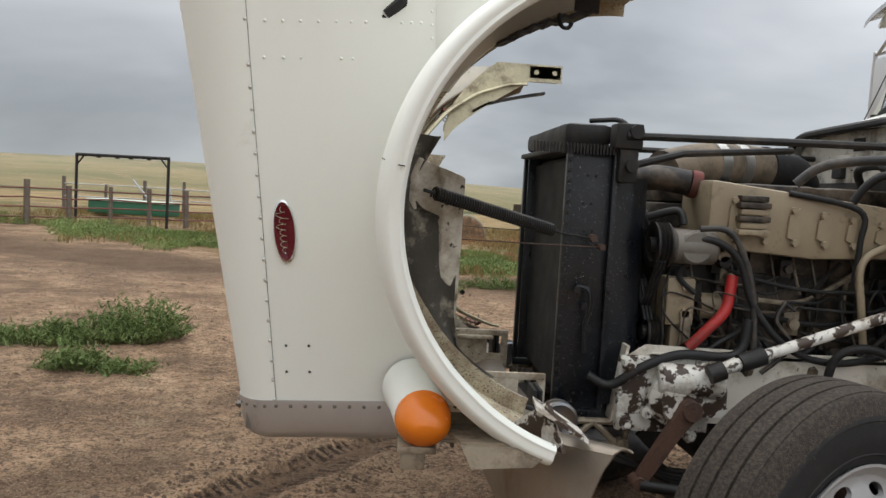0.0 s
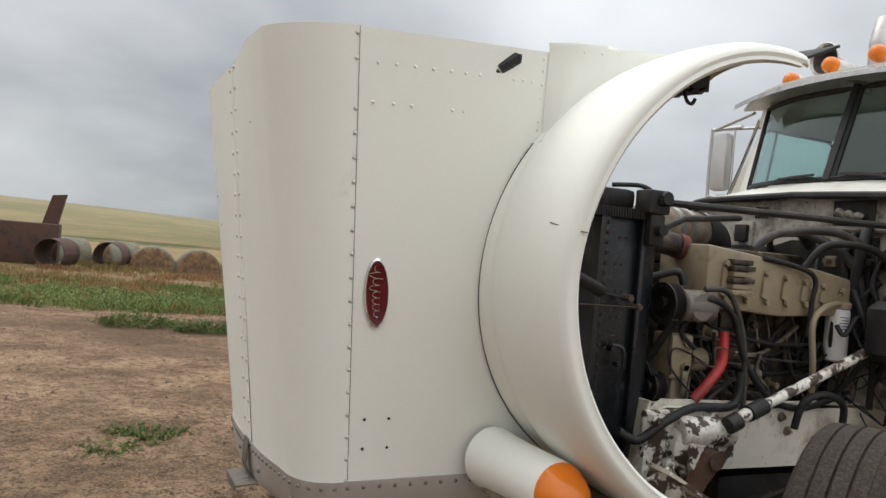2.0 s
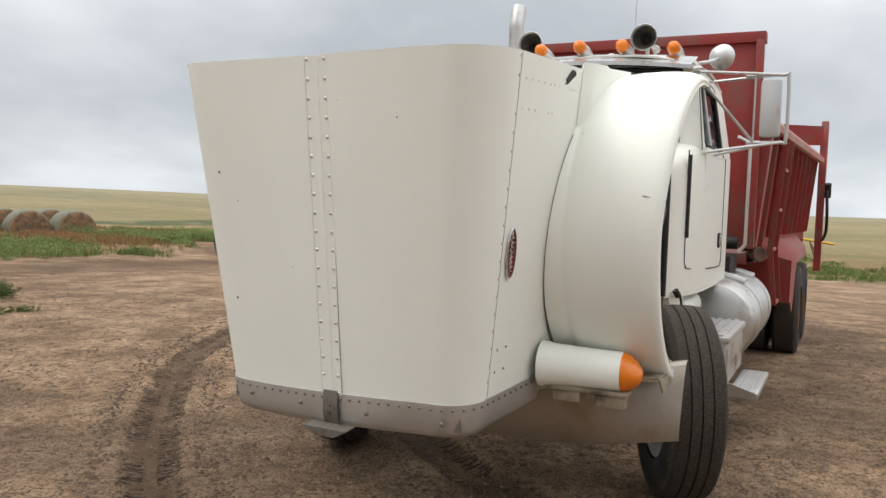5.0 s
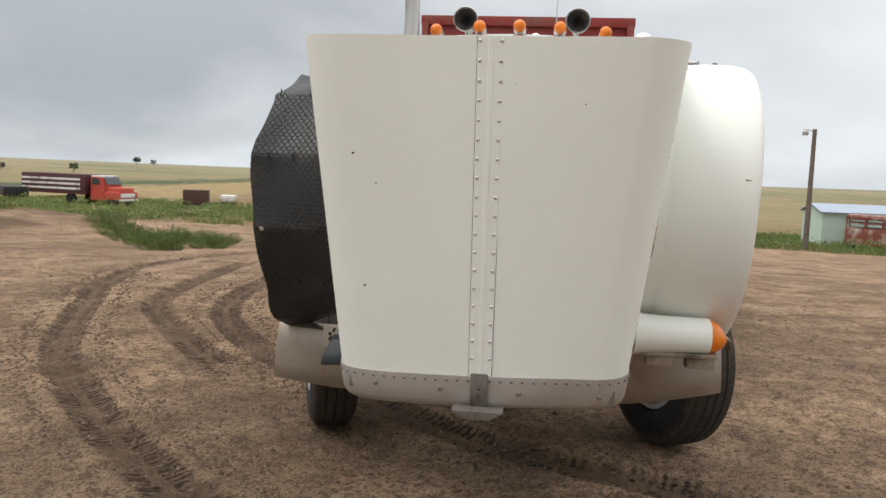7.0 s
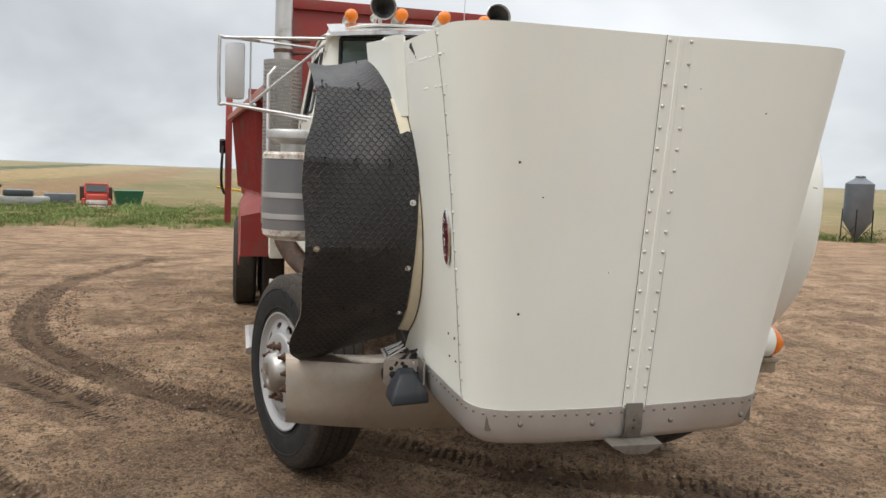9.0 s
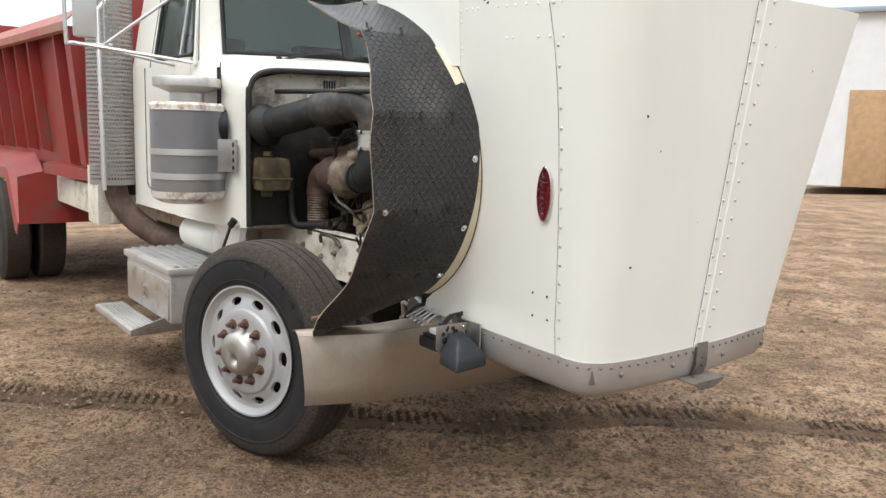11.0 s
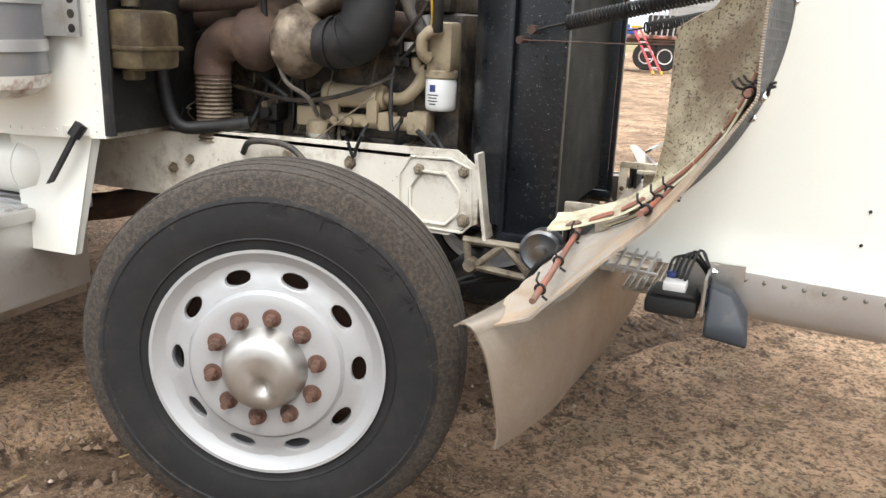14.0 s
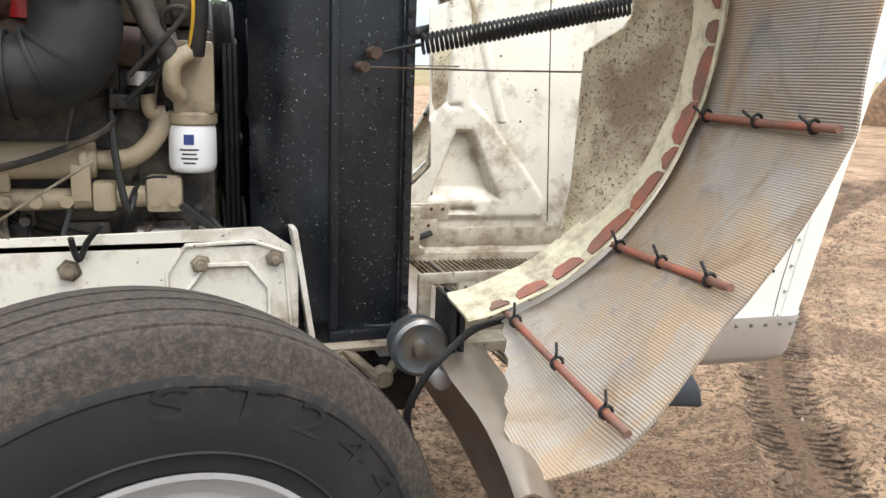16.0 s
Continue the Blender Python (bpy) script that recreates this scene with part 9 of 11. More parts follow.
for k in range(4):
    lathe(bm, [(0, 0.014), (0.003, 0.014), (0.003, 0)], (-0.955, -0.862, 1.365 + 0.045 * k), (0, -1, 0), 10)
part("bracket_hole", bm, black_dark, ac_ob)
bm = nb()
tube(bm, [(-1.10, -0.95, 1.60), (-1.08, -0.86, 1.60)], 0.105, 20)
part("intake_duct", bm, rubber, ac_ob)
ST = V(-2.82, -1.07, 0)
bm = nb()
tube(bm, [ST + V(0, 0, 1.2), ST + V(0, 0, 3.05), ST + V(0, 0, 3.28), ST + V(-0.05, 0, 3.46)], [0.09, 0.072, 0.072, 0.072], 24, 5, caps=False)
stack_ob = part("exhaust_stack", bm, alu, truck, "dull chrome exhaust stack with a turned-out end")
bm = nb()
tube(bm, [ST + V(0, 0, 1.2), ST + V(0.05, 0.05, 0.98), ST + V(0.30, 0.20, 0.80), ST + V(0.9, 0.5, 0.65)], 0.085, 18, 5)
part("stack_elbow", bm, exhaust_iron, stack_ob)
bm = nb()
shield_metal = material("dusty_shield_metal", (0.36, 0.35, 0.33), 0.5, 0.7, var=0.1, scale=5, bump=0.03)
nz, na = 180, 96
ringp = [[bm.verts.new(ST + V(0.165 * math.cos(math.pi * 2 * k / na), 0.165 * math.sin(math.pi * 2 * k / na), 1.15 + 1.40 * i / nz)) for k in range(na)] for i in range(nz + 1)]
for i in range(nz):
    for k in range(na):
        if 2 < i < nz - 3 and (i % 4 in (1, 2)) and ((k + i // 4) % 2 == 0):
            continue
        bm.faces.new((ringp[i][k], ringp[i][(k + 1) % na], ringp[i + 1][(k + 1) % na], ringp[i + 1][k]))
part("pierced_heat_shield", bm, shield_metal, stack_ob, "pierced aluminium heat shield")
bm = nb()
for z in (2.62, 2.72):
    tube(bm, [ST + V(0, 0, z), ST + V(0, 0, z + 0.03)], 0.085, 20)
    tube(bm, [ST + V(0.0, 0.06, z), ST + V(0.12, 0.22, z)], 0.014, 8)
part("stack_clamp", bm, rust, stack_ob)
bm = nb()
tube(bm, [(-2.60, -1.19, 1.12), (-2.60, -1.20, 2.40), (-2.62, -1.14, 2.47)], 0.016, 8)
part("grab_rail", bm, steel, truck)
bm = nb()
tube(bm, [(-2.60, 1.05, 1.25), (-2.60, 1.10, 1.32), (-2.60, 1.10, 2.15), (-2.60, 1.0, 2.2)], 0.014, 8)
part("grab_rail", bm, steel, truck)

# ---- dump box ----
DX, DE = -3.55, -8.75  # headboard and tail end
bm = nb()
box(bm, (DX - 0.05, -1.05, 1.25), (DX, 1.05, 3.18), 0.008)
dump = part("dump_headboard", bm, red_paint, truck, "red steel dump box")
bm = nb()
box(bm, (DX - 0.10, -1.09, 3.14), (DX + 0.04, 1.09, 3.24), 0.01)
for y in (-1.045, 1.045):
    box(bm, (DX - 0.02, y - 0.035, 1.25), (DX + 0.06, y + 0.035, 3.16), 0.008)
part("headboard_rim", bm, red_paint, dump)


def dump_y(x, z, s):
    """Half width of the box: the sides flare upward and towards the tail."""
    f = (DX - x) / (DX - DE)
    return 0.985 + 0.11 * (z - 1.25) / 1.2 + (0.28 if s > 0 else 0.40) * f


for s in (1, -1):
    bm = nb()
    g = [[V(x, s * dump_y(x, z, s), z) for x in (DX - 0.03, -4.6, -5.6, -6.6, -7.6, DE)] for z in (1.22, 1.6, 2.0, 2.40)]
    sheet(bm, g if s < 0 else [r_[::-1] for r_ in g], 0.012)
    part("dump_side", bm, red_paint, dump, "red ribbed dump side")
    # folded front post of the side, and pressed ribs of thin plate
    for x0, wd in [(DX - 0.06, 0.20), (DX - 0.50, 0.05)] + [(DX - 1.35 - 0.47 * k, 0.03) for k in range(8)]:
        bm = nb()
        z0 = 1.22 if x0 > -4.3 else 1.32
        pts_ = [V(x0, s * (dump_y(x0, z0, s) + 0.002), z0), V(x0, s * (dump_y(x0, z0, s) + 0.095), z0 + 0.03), V(x0, s * (dump_y(x0, 2.38, s) + 0.095), 2.38), V(x0, s * (dump_y(x0, 2.38, s) + 0.002), 2.38)]
        plate(bm, pts_, (-wd, 0, 0))
        part("side_rib", bm, red_paint, dump)
    # wide sloped cap rail along the top
    bm = nb()
    g = []
    for x in (DX - 0.03, -5.0, -6.5, DE):
        y0 = dump_y(x, 2.40, s)
        g.append([V(x, s * (y0 + o), z) for o, z in ((-0.02, 2.50), (0.015, 2.51), (0.115, 2.41), (0.115, 2.35), (0.09, 2.34))])
    sheet(bm, g if s > 0 else [r_[::-1] for r_ in g], 0.01)
    part("cap_rail", bm, red_rail, dump, "sun-faded red cap rail")
    bm = nb()
    g = [[V(x, s * (dump_y(x, 1.22, s) + o), z) for x in (DX - 0.03, -4.4, -4.9)] for o, z in ((0.0, 1.23), (0.10, 1.22), (0.10, 1.12), (0.0, 1.10))]
    sheet(bm, g if s > 0 else [r_[::-1] for r_ in g], 0.01)
    part("sill_rail", bm, red_paint, dump)
    # mudguard over the tandem: sloped front, flat top falling outward
    bm = nb()
    zt = 1.20 + terrain(np.array([-6.6]), np.array([1.0]))[0]
    ys = s * (1.33 if s > 0 else 1.40)
    prof_ = [(-5.02, 0.62), (-5.12, 0.66), (-5.42, zt - 0.12), (-5.55, zt), (-7.9, zt), (-8.05, zt - 0.1)]
    g = [[V(x, s * (dump_y(x, 1.3, s) - 0.02), z + 0.16), V(x, ys, z), V(x, ys + s * 0.01, z - 0.10)] for x, z in prof_]
    sheet(bm, g if s > 0 else [r_[::-1] for r_ in g], 0.015)
    plate(bm, [(-5.0, s * 0.75, 0.62), (-5.0, ys, 0.62), (-5.0, ys, zt - 0.05), (-5.0, s * 0.75, zt + 0.1)], (-0.012, 0, 0))
    part("mudguard", bm, red_paint, truck, "red mudguard over the tandem axle")
    # tail post with ram arm, wider than the box
    bm = nb()
    yo = s * (dump_y(DE, 2.3, s) + 0.16)
    plate(bm, [(DE - 0.05, yo, 0.75), (DE - 0.30, yo, 0.75), (DE - 0.55, yo, 2.95), (DE - 0.35, yo, 3.0), (DE - 0.02, yo, 2.2)], (0, -s * 0.10, 0))
    part("tail_post", bm, red_paint, dump, "red tailgate post")
    bm = nb()
    tube(bm, [(DE - 0.02, yo + s * 0.03, 1.95), (DE + 0.04, yo + s * 0.05, 1.65), (DE - 0.05, yo + s * 0.05, 1.35), (DE - 0.05, yo, 1.2)], 0.022, 7, 4)
    tube(bm, [(DE - 0.05, yo + s * 0.04, 2.05), (DE - 0.12, yo + s * 0.04, 1.85)], 0.05, 10)
    part("tail_ram_hose", bm, rubber, dump, "black hydraulic hose at the tailgate")
bm = nb()
box(bm, (DE, -1.02, 1.10), (DX, 1.02, 1.20), 0.01)
for y in (-0.5, 0.5):
    box(bm, (DE, y - 0.06, 0.99), (DX + 0.1, y + 0.06, 1.12), 0.006)
part("dump_floor", bm, red_paint, dump)
bm = nb()
box(bm, (DE - 0.45, -1.30, 1.05), (DE - 0.38, 1.25, 2.9), 0.01)
plate(bm, [(DE - 0.1, 1.20, 2.62), (DE - 0.1, 1.46, 2.62), (DE - 0.1, 1.46, 2.90), (DE - 0.1, 0.7, 2.95)], (-0.02, 0, 0))
part("tailgate", bm, red_paint, dump, "red tailgate standing above the sides")
# ladder hung on the left side, its foot kicked outward
ladder_x = (-4.28, -4.66)
for x in ladder_x:
    bm = nb()
    y_t, y_b = dump_y(x, 2.3, 1) + 0.11, dump_y(x, 1.25, 1) + 0.11
    sheet(bm, [[V(x + 0.012, y + o, z) for o in (0.0, 0.055)] for y, z in ((y_t, 2.32), (y_b, 1.22), (y_b + 0.01, 1.12), (y_b + 0.06, 0.66))], 0.022)
    part("ladder_rail", bm, red_paint, dump)
for z in (2.02, 1.62, 1.22, 0.68):
    bm = nb()
    y_ = dump_y(-4.45, max(z, 1.2), 1) + (0.135 if z > 1 else 0.19)
    box(bm, (ladder_x[1], y_ - 0.02, z - 0.015), (ladder_x[0], y_ + 0.03, z + 0.015), 0.004)
    part("ladder_rung", bm, red_rail, dump)
bm = nb()
lathe(bm, [(0, 0.0), (0, 0.05), (0.08, 0.07), (0.12, 0.07), (0.125, 0.06), (0.11, 0.0)], (-3.62, 1.06, 1.20), (0.75, 0.65, 0), 20)
part("box_marker_lamp", bm, rust, dump, "rusty round lamp pod")
bm = nb()
box(bm, (-3.45, -0.95, 1.05), (-2.95, 0.95, 1.2), 0.02)
tube(bm, [(-3.42, -0.9, 1.30), (-3.42, 0.95, 1.30)], 0.06, 12)
for k in range(5):
    tube(bm, [(-3.0, 0.2 + 0.15 * k, 1.25), (-2.85, 0.25 + 0.15 * k, 1.12), (-2.9, 0.3 + 0.15 * k, 0.95)], 0.02, 8, 4)
part("hoist_gear", bm, black_dark, truck)
bm = nb()
box(bm, (-3.30, -1.15, 0.82), (-2.98, -0.70, 1.13), 0.01)
cyl(bm, (-3.1, -1.16, 1.13), (-3.1, -1.16, 1.28), 0.03, 10)
part("hoist_box", bm, white_worn, truck, "stained white steel box")

bm = nb()
box(bm, (-8.3, -1.05, 0.84), (-2.95, -0.97, 1.09), 0.01)
part("subframe_beam", bm, white_worn, truck, "dirty white subframe beam")

# hoses and harness lying against the left half of the firewall
rf = random.Random(19)
for k in range(20):
    bm = nb()
    y0, y1 = rf.uniform(0.05, 0.78), rf.uniform(0.05, 0.78)
    z0, z1 = rf.uniform(1.05, 1.80), rf.uniform(1.05, 1.45)
    xo = rf.uniform(0.02, 0.14)
    tube(bm, [(-0.93, y0, z0), (-0.93 + xo, y0 * 0.8 + y1 * 0.2 + rf.uniform(-0.08, 0.08), (z0 + z1) / 2 + 0.05), (-0.93 + xo * 1.2, (y0 + y1) / 2, min(z0, z1) - rf.uniform(0, 0.12)), (-0.92 + xo * 0.6, y1, z1)], rf.choice((0.007, 0.010, 0.014, 0.020)), 8, 6)
    part("firewall_hose", bm, rf.choice((rubber, rubber, black_dark, hose_grey)), truck)
for k in range(8):
    bm = nb()
    y0, z0 = rf.uniform(0.08, 0.74), rf.uniform(1.12, 1.78)
    w_, h_ = rf.uniform(0.02, 0.05), rf.uniform(0.02, 0.06)
    box(bm, (-0.945, y0 - w_, z0 - h_), (-0.89, y0 + w_, z0 + h_), 0.008)
    cyl(bm, (-0.89, y0, z0), (-0.86, y0, z0), min(w_, h_) * 0.6, 8)
    part("firewall_valve", bm, rf.choice((black_dark, black_dark, cast_alu)), truck)

# ---- the yard and farm around ----
def gz(x, y):
    return float(ground_height(np.array([x]), np.array([y]))[0])


rusty_sheet = material("rusted_sheet_steel", (0.11, 0.055, 0.036), 0.85, var=0.3, scale=3, fine=40, bump=0.2, dirt=(0.05, 0.035, 0.03), dirt_amount=0.4, dirt_scale=3)
old_wood = material("grey_weathered_wood", (0.16, 0.13, 0.105), 0.85, var=0.25, scale=6, fine=40, bump=0.2)
pipe_steel = material("dull_galvanised_pipe", (0.42, 0.42, 0.41), 0.5, 0.6, var=0.1, scale=6, bump=0.05)
gate_red = material("red_brown_gate_paint", (0.17, 0.055, 0.04), 0.6, var=0.2, scale=5, bump=0.05)
hay = material("weathered_hay", (0.26, 0.155, 0.085), 0.95, var=0.35, scale=9, fine=45, bump=0.9, dirt=(0.10, 0.068, 0.045), dirt_amount=0.4, dirt_scale=4)
hay_wrap = material("grey_bale_wrap", (0.17, 0.185, 0.135), 0.85, var=0.25, scale=8, fine=40, bump=0.5, dirt=(0.17, 0.12, 0.08), dirt_amount=0.4, dirt_scale=3)
green_paint = material("faded_green_paint", (0.030, 0.14, 0.075), 0.5, var=0.12, scale=3, bump=0.03)
mint_paint = material("mint_green_siding", (0.50, 0.64, 0.55), 0.6, var=0.05, scale=2, bump=0.03)
roof_metal = material("blue_grey_metal_roof", (0.36, 0.42, 0.50), 0.4, 0.4, var=0.1, scale=1.5, bump=0.03)
silo_metal = material("grey_galvanised_bin", (0.15, 0.17, 0.19), 0.5, 0.4, var=0.15, scale=2, bump=0.03)
truck_red = material("orange_red_truck_paint", (0.48, 0.065, 0.04), 0.5, var=0.12, scale=3, bump=0.02)
box_maroon = material("maroon_box_paint", (0.085, 0.025, 0.030), 0.6, var=0.2, scale=3, bump=0.03)
white_old = material("old_white_paint", (0.72, 0.71, 0.68), 0.55, var=0.06, scale=2, bump=0.03, dirt=(0.22, 0.10, 0.06), dirt_amount=0.25, dirt_scale=2)
trim_wood = material("tan_wood_trim", (0.46, 0.30, 0.16), 0.7, var=0.15, scale=5, bump=0.1)
white_siding = material("white_steel_siding", (0.78, 0.80, 0.82), 0.5, var=0.04, scale=2, bump=0.02)
add_pattern_bump(white_siding, "wave", (6, 6, 0.01), 0.6, 0.02)
rust_red = material("rust_red_trailer", (0.22, 0.065, 0.04), 0.7, var=0.25, scale=3, bump=0.1, dirt=(0.5, 0.46, 0.42), dirt_amount=0.3, dirt_scale=2)
dark_glass = material("dark_vehicle_glass", (0.05, 0.06, 0.065), 0.08, var=0.05, bump=0.0)

# steel gate frame and corral
arch = thing("gate_frame", "black pipe gate frame standing over the corral gate", "gate", at=(9.1, -21.4, gz(9.1, -21.4)), turn=-17.5)
for x in (-1.56, 1.56):
    bm = nb()
    tube(bm, [(x, 0, -0.1), (x, 0, 2.06)], 0.045, 8)
    part("post", bm, black_dark, arch)
    bm = nb()
    tube(bm, [(x, 0, 1.75), (x - math.copysign(0.25, x), 0, 2.03)], 0.025, 6)
    part("brace", bm, black_dark, arch)
bm = nb()
tube(bm, [(-1.58, 0, 2.06), (1.58, 0, 2.06)], 0.05, 8)
for x in (-0.9, -0.3, 0.15, 0.8):
    box(bm, (x - 0.06, -0.03, 1.98), (x + 0.06, 0.03, 2.02))
part("beam", bm, black_dark, arch)


def fence_run(name, label, a, b, n_posts, heights, post_m, rail_m, hgt, r=0.035):
    a, b = Vector(a), Vector(b)
    f = thing(name, label, "fence", at=(a.x, a.y, 0))
    rng_ = random.Random(len(name) + int(a.x * 10))
    tops = []
    for k in range(n_posts):
        p = a.lerp(b, k / (n_posts - 1)) - a
        z = gz(a.x + p.x, a.y + p.y)
        tops.append((p, z))
        bm = nb()
        hh = hgt * rng_.uniform(0.92, 1.15)
        tube(bm, [(p.x, p.y, z - 0.15), (p.x + rng_.uniform(-0.04, 0.04), p.y, z + hh)], r * rng_.uniform(1.0, 1.5), 7)
        part("post", bm, post_m, f)
    for hh in heights:
        bm = nb()
        tube(bm, [(p.x, p.y + 0.04, z + hh + rng_.uniform(-0.03, 0.03)) for p, z in tops], 0.022, 6)
        part("rail", bm, rail_m, f)
    return f


fence_run("corral_fence", "weathered corral fence with steel rails on wooden posts", (14.0, -18.2, 0), (6.3, -22.3, 0), 9, (0.25, 0.5, 0.75, 1.0), old_wood, gate_red, 1.15, 0.06)
fence_run("corral_fence", "weathered corral fence with steel rails on wooden posts", (6.0, -22.4, 0), (3.9, -27.0, 0), 6, (0.3, 0.6, 0.95), old_wood, rusty_sheet, 1.1, 0.05)
fence_run("pipe_fence", "long galvanised pipe fence in the weeds", (13.5, -28.5, 0), (3.5, -30.5, 0), 8, (1.05, 0.6), old_wood, pipe_steel, 1.2, 0.05)
trough = thing("feed_trough", "long green steel feed trough behind the corral", "trough", at=(10.2, -26.3, gz(10.2, -26.3)), turn=-17)
bm = nb()
box(bm, (-1.55, -0.5, 0.12), (1.55, 0.5, 0.58), 0.08)
part("trough_body", bm, green_paint, trough)
bm = nb()
box(bm, (-1.6, -0.55, 0.56), (1.6, 0.55, 0.62), 0.02)
part("trough_rim", bm, mint_paint, trough)
bm = nb()
tube(bm, [(-0.4, -0.7, 0.4), (0.55, -0.7, 1.35)], 0.04, 6)
tube(bm, [(-1.1, -0.7, 0.4), (-0.95, -0.7, 1.2)], 0.04, 6)
part("leaning_pipes", bm, pipe_steel, trough)

# rusted incinerator tank and culvert lengths
burner = thing("rusted_tank", "rusted steel burning tank with a slanted chimney plate", "tank", at=(3.7, -25.0, gz(3.7, -25.0)), turn=-3)
bm = nb()
box(bm, (-1.1, -0.6, 0.0), (1.1, 0.7, 1.25), 0.04)
part("tank_body", bm, rusty_sheet, burner)
bm = nb()
plate(bm, [(-1.0, -0.5, 1.2), (-0.55, -0.5, 1.2), (-0.80, -0.5, 2.15), (-1.20, -0.5, 2.2)], (0, 0.5, 0))
part("chimney_plate", bm, rusty_sheet, burner)
bm = nb()
plate(bm, [(0.9, -0.6, 0.1), (1.75, -0.6, 0.35), (1.8, -0.6, 0.75), (0.9, -0.6, 0.6)], (0, 0.9, 0))
part("open_lid", bm, rusty_sheet, burner)
for x, y, tr in ((2.4, -24.0, 70), (0.9, -24.9, 75)):
    cv = thing("culvert_pipe", "rusty corrugated culvert pipe lying in grass", "pipe", "culvert lengths", at=(x, y, gz(x, y)), turn=tr)
    bm = nb()
    R_ = 0.42
    ringa = [[V(h, R_ * (1 + 0.012 * (i % 2)) * math.cos(t), R_ + R_ * (1 + 0.012 * (i % 2)) * math.sin(t)) for t in [2 * math.pi * k / 24 for k in range(25)]] for i, h in enumerate([0.07 * j for j in range(19)])]
    sheet(bm, ringa, 0.02)
    part("pipe_wall", bm, rusty_sheet, cv)


# round bales
def round_bale(at, turn):
    b = thing("round_bale", "weathered round hay bale lying on the grass", "hay bale", "round bales", at=at, turn=turn)
    bm = nb()
    rs = random.Random(3)
    n = 36
    rings = []
    for h, r in ((0, 0.0), (0.0, 0.35), (-0.01, 0.60), (0.03, 0.70), (0.10, 0.735), (0.40, 0.745), (0.80, 0.745), (1.10, 0.735), (1.17, 0.70), (1.21, 0.60), (1.20, 0.35), (1.20, 0.0)):
        if r == 0:
            rings.append([bm.verts.new((h, 0, 0.70))])
        else:
            rings.append([bm.verts.new((h + rs.uniform(-0.012, 0.012), r * rs.uniform(0.982, 1.012) * math.cos(2 * math.pi * k / n), max(0.0, 0.70 + r * rs.uniform(0.982, 1.012) * math.sin(2 * math.pi * k / n)))) for k in range(n)])
    for i, (ra, rb) in enumerate(zip(rings, rings[1:])):
        for k in range(n):
            q = list(dict.fromkeys([ra[k % len(ra)], ra[(k + 1) % len(ra)], rb[(k + 1) % len(rb)], rb[k % len(rb)]]))
            if len(q) > 2:
                bm.faces.new(q).material_index = 1 if 3 <= i <= 7 else 0
    bmesh.ops.recalc_face_normals(bm, faces=bm.faces)
    part("bale_body", bm, [hay, hay_wrap], b, smooth=50)
    return b


bale0 = round_bale((-0.15, -24.4, gz(-0.15, -24.4) - 0.62), -96)
for k, (x, y, tr) in enumerate(((-1.6, -24.3, -94), (2.9, -27.6, 200), (1.3, -26.6, 205), (-11.9, -26.15, -114), (-13.3, -25.35, -112), (-14.75, -24.4, -113), (-16.1, -23.6, -110), (-13.9, -27.6, -113), (-15.4, -26.7, -111), (-16.8, -25.9, -112))):
    copy_thing(bale0, pose(x, y, gz(x, y) - 0.62, 0, 0, tr))
# stack of large square bales
dark_hay = material("rain_darkened_hay", (0.075, 0.058, 0.042), 0.95, var=0.35, scale=9, fine=45, bump=0.9, dirt=(0.035, 0.026, 0.02), dirt_amount=0.4, dirt_scale=4)
sq0 = None
for row in range(3):
    for col in range(2):
        x, y = -5.6 - 1.45 * col + (0.10, -0.12, 0.16)[row], -32.4 + 0.53 * col
        m = pose(x, y, gz(-6.1, -32.4) - 0.52 + 0.58 * row, 0, (1.5, -2.0)[col] * (row == 2), -20 + (0, 4, -5)[row] + 3 * col)
        if sq0 is None:
            sq0 = thing("square_bale", "dark weathered square hay bale in a stack", "hay bale", "square bale stack")
            bm = nb()
            box(bm, (-0.79, -0.45, 0.0), (0.77, 0.45, 0.58), 0.05)
            bmesh.ops.subdivide_edges(bm, edges=list(bm.edges), cuts=5, use_grid_fill=True)
            rs = random.Random(4)
            for v_ in bm.verts:
                v_.co += V(rs.uniform(-0.03, 0.03), rs.uniform(-0.03, 0.03), rs.uniform(-0.02, 0.02) if 0.02 < v_.co.z < 0.56 else 0)
            part("bale_body", bm, dark_hay, sq0)
            sq0.matrix_basis = m
        else:
            copy_thing(sq0, m)


def road_wheel(bm, x, y, z, r, w):
    lathe(bm, [(-w / 2, 0), (-w / 2, r * 0.6), (-w / 2, r * 0.92), (-w / 3, r), (w / 3, r), (w / 2, r * 0.92), (w / 2, r * 0.6), (w / 2, 0)], (x, y, z), (0, 1, 0), 18)


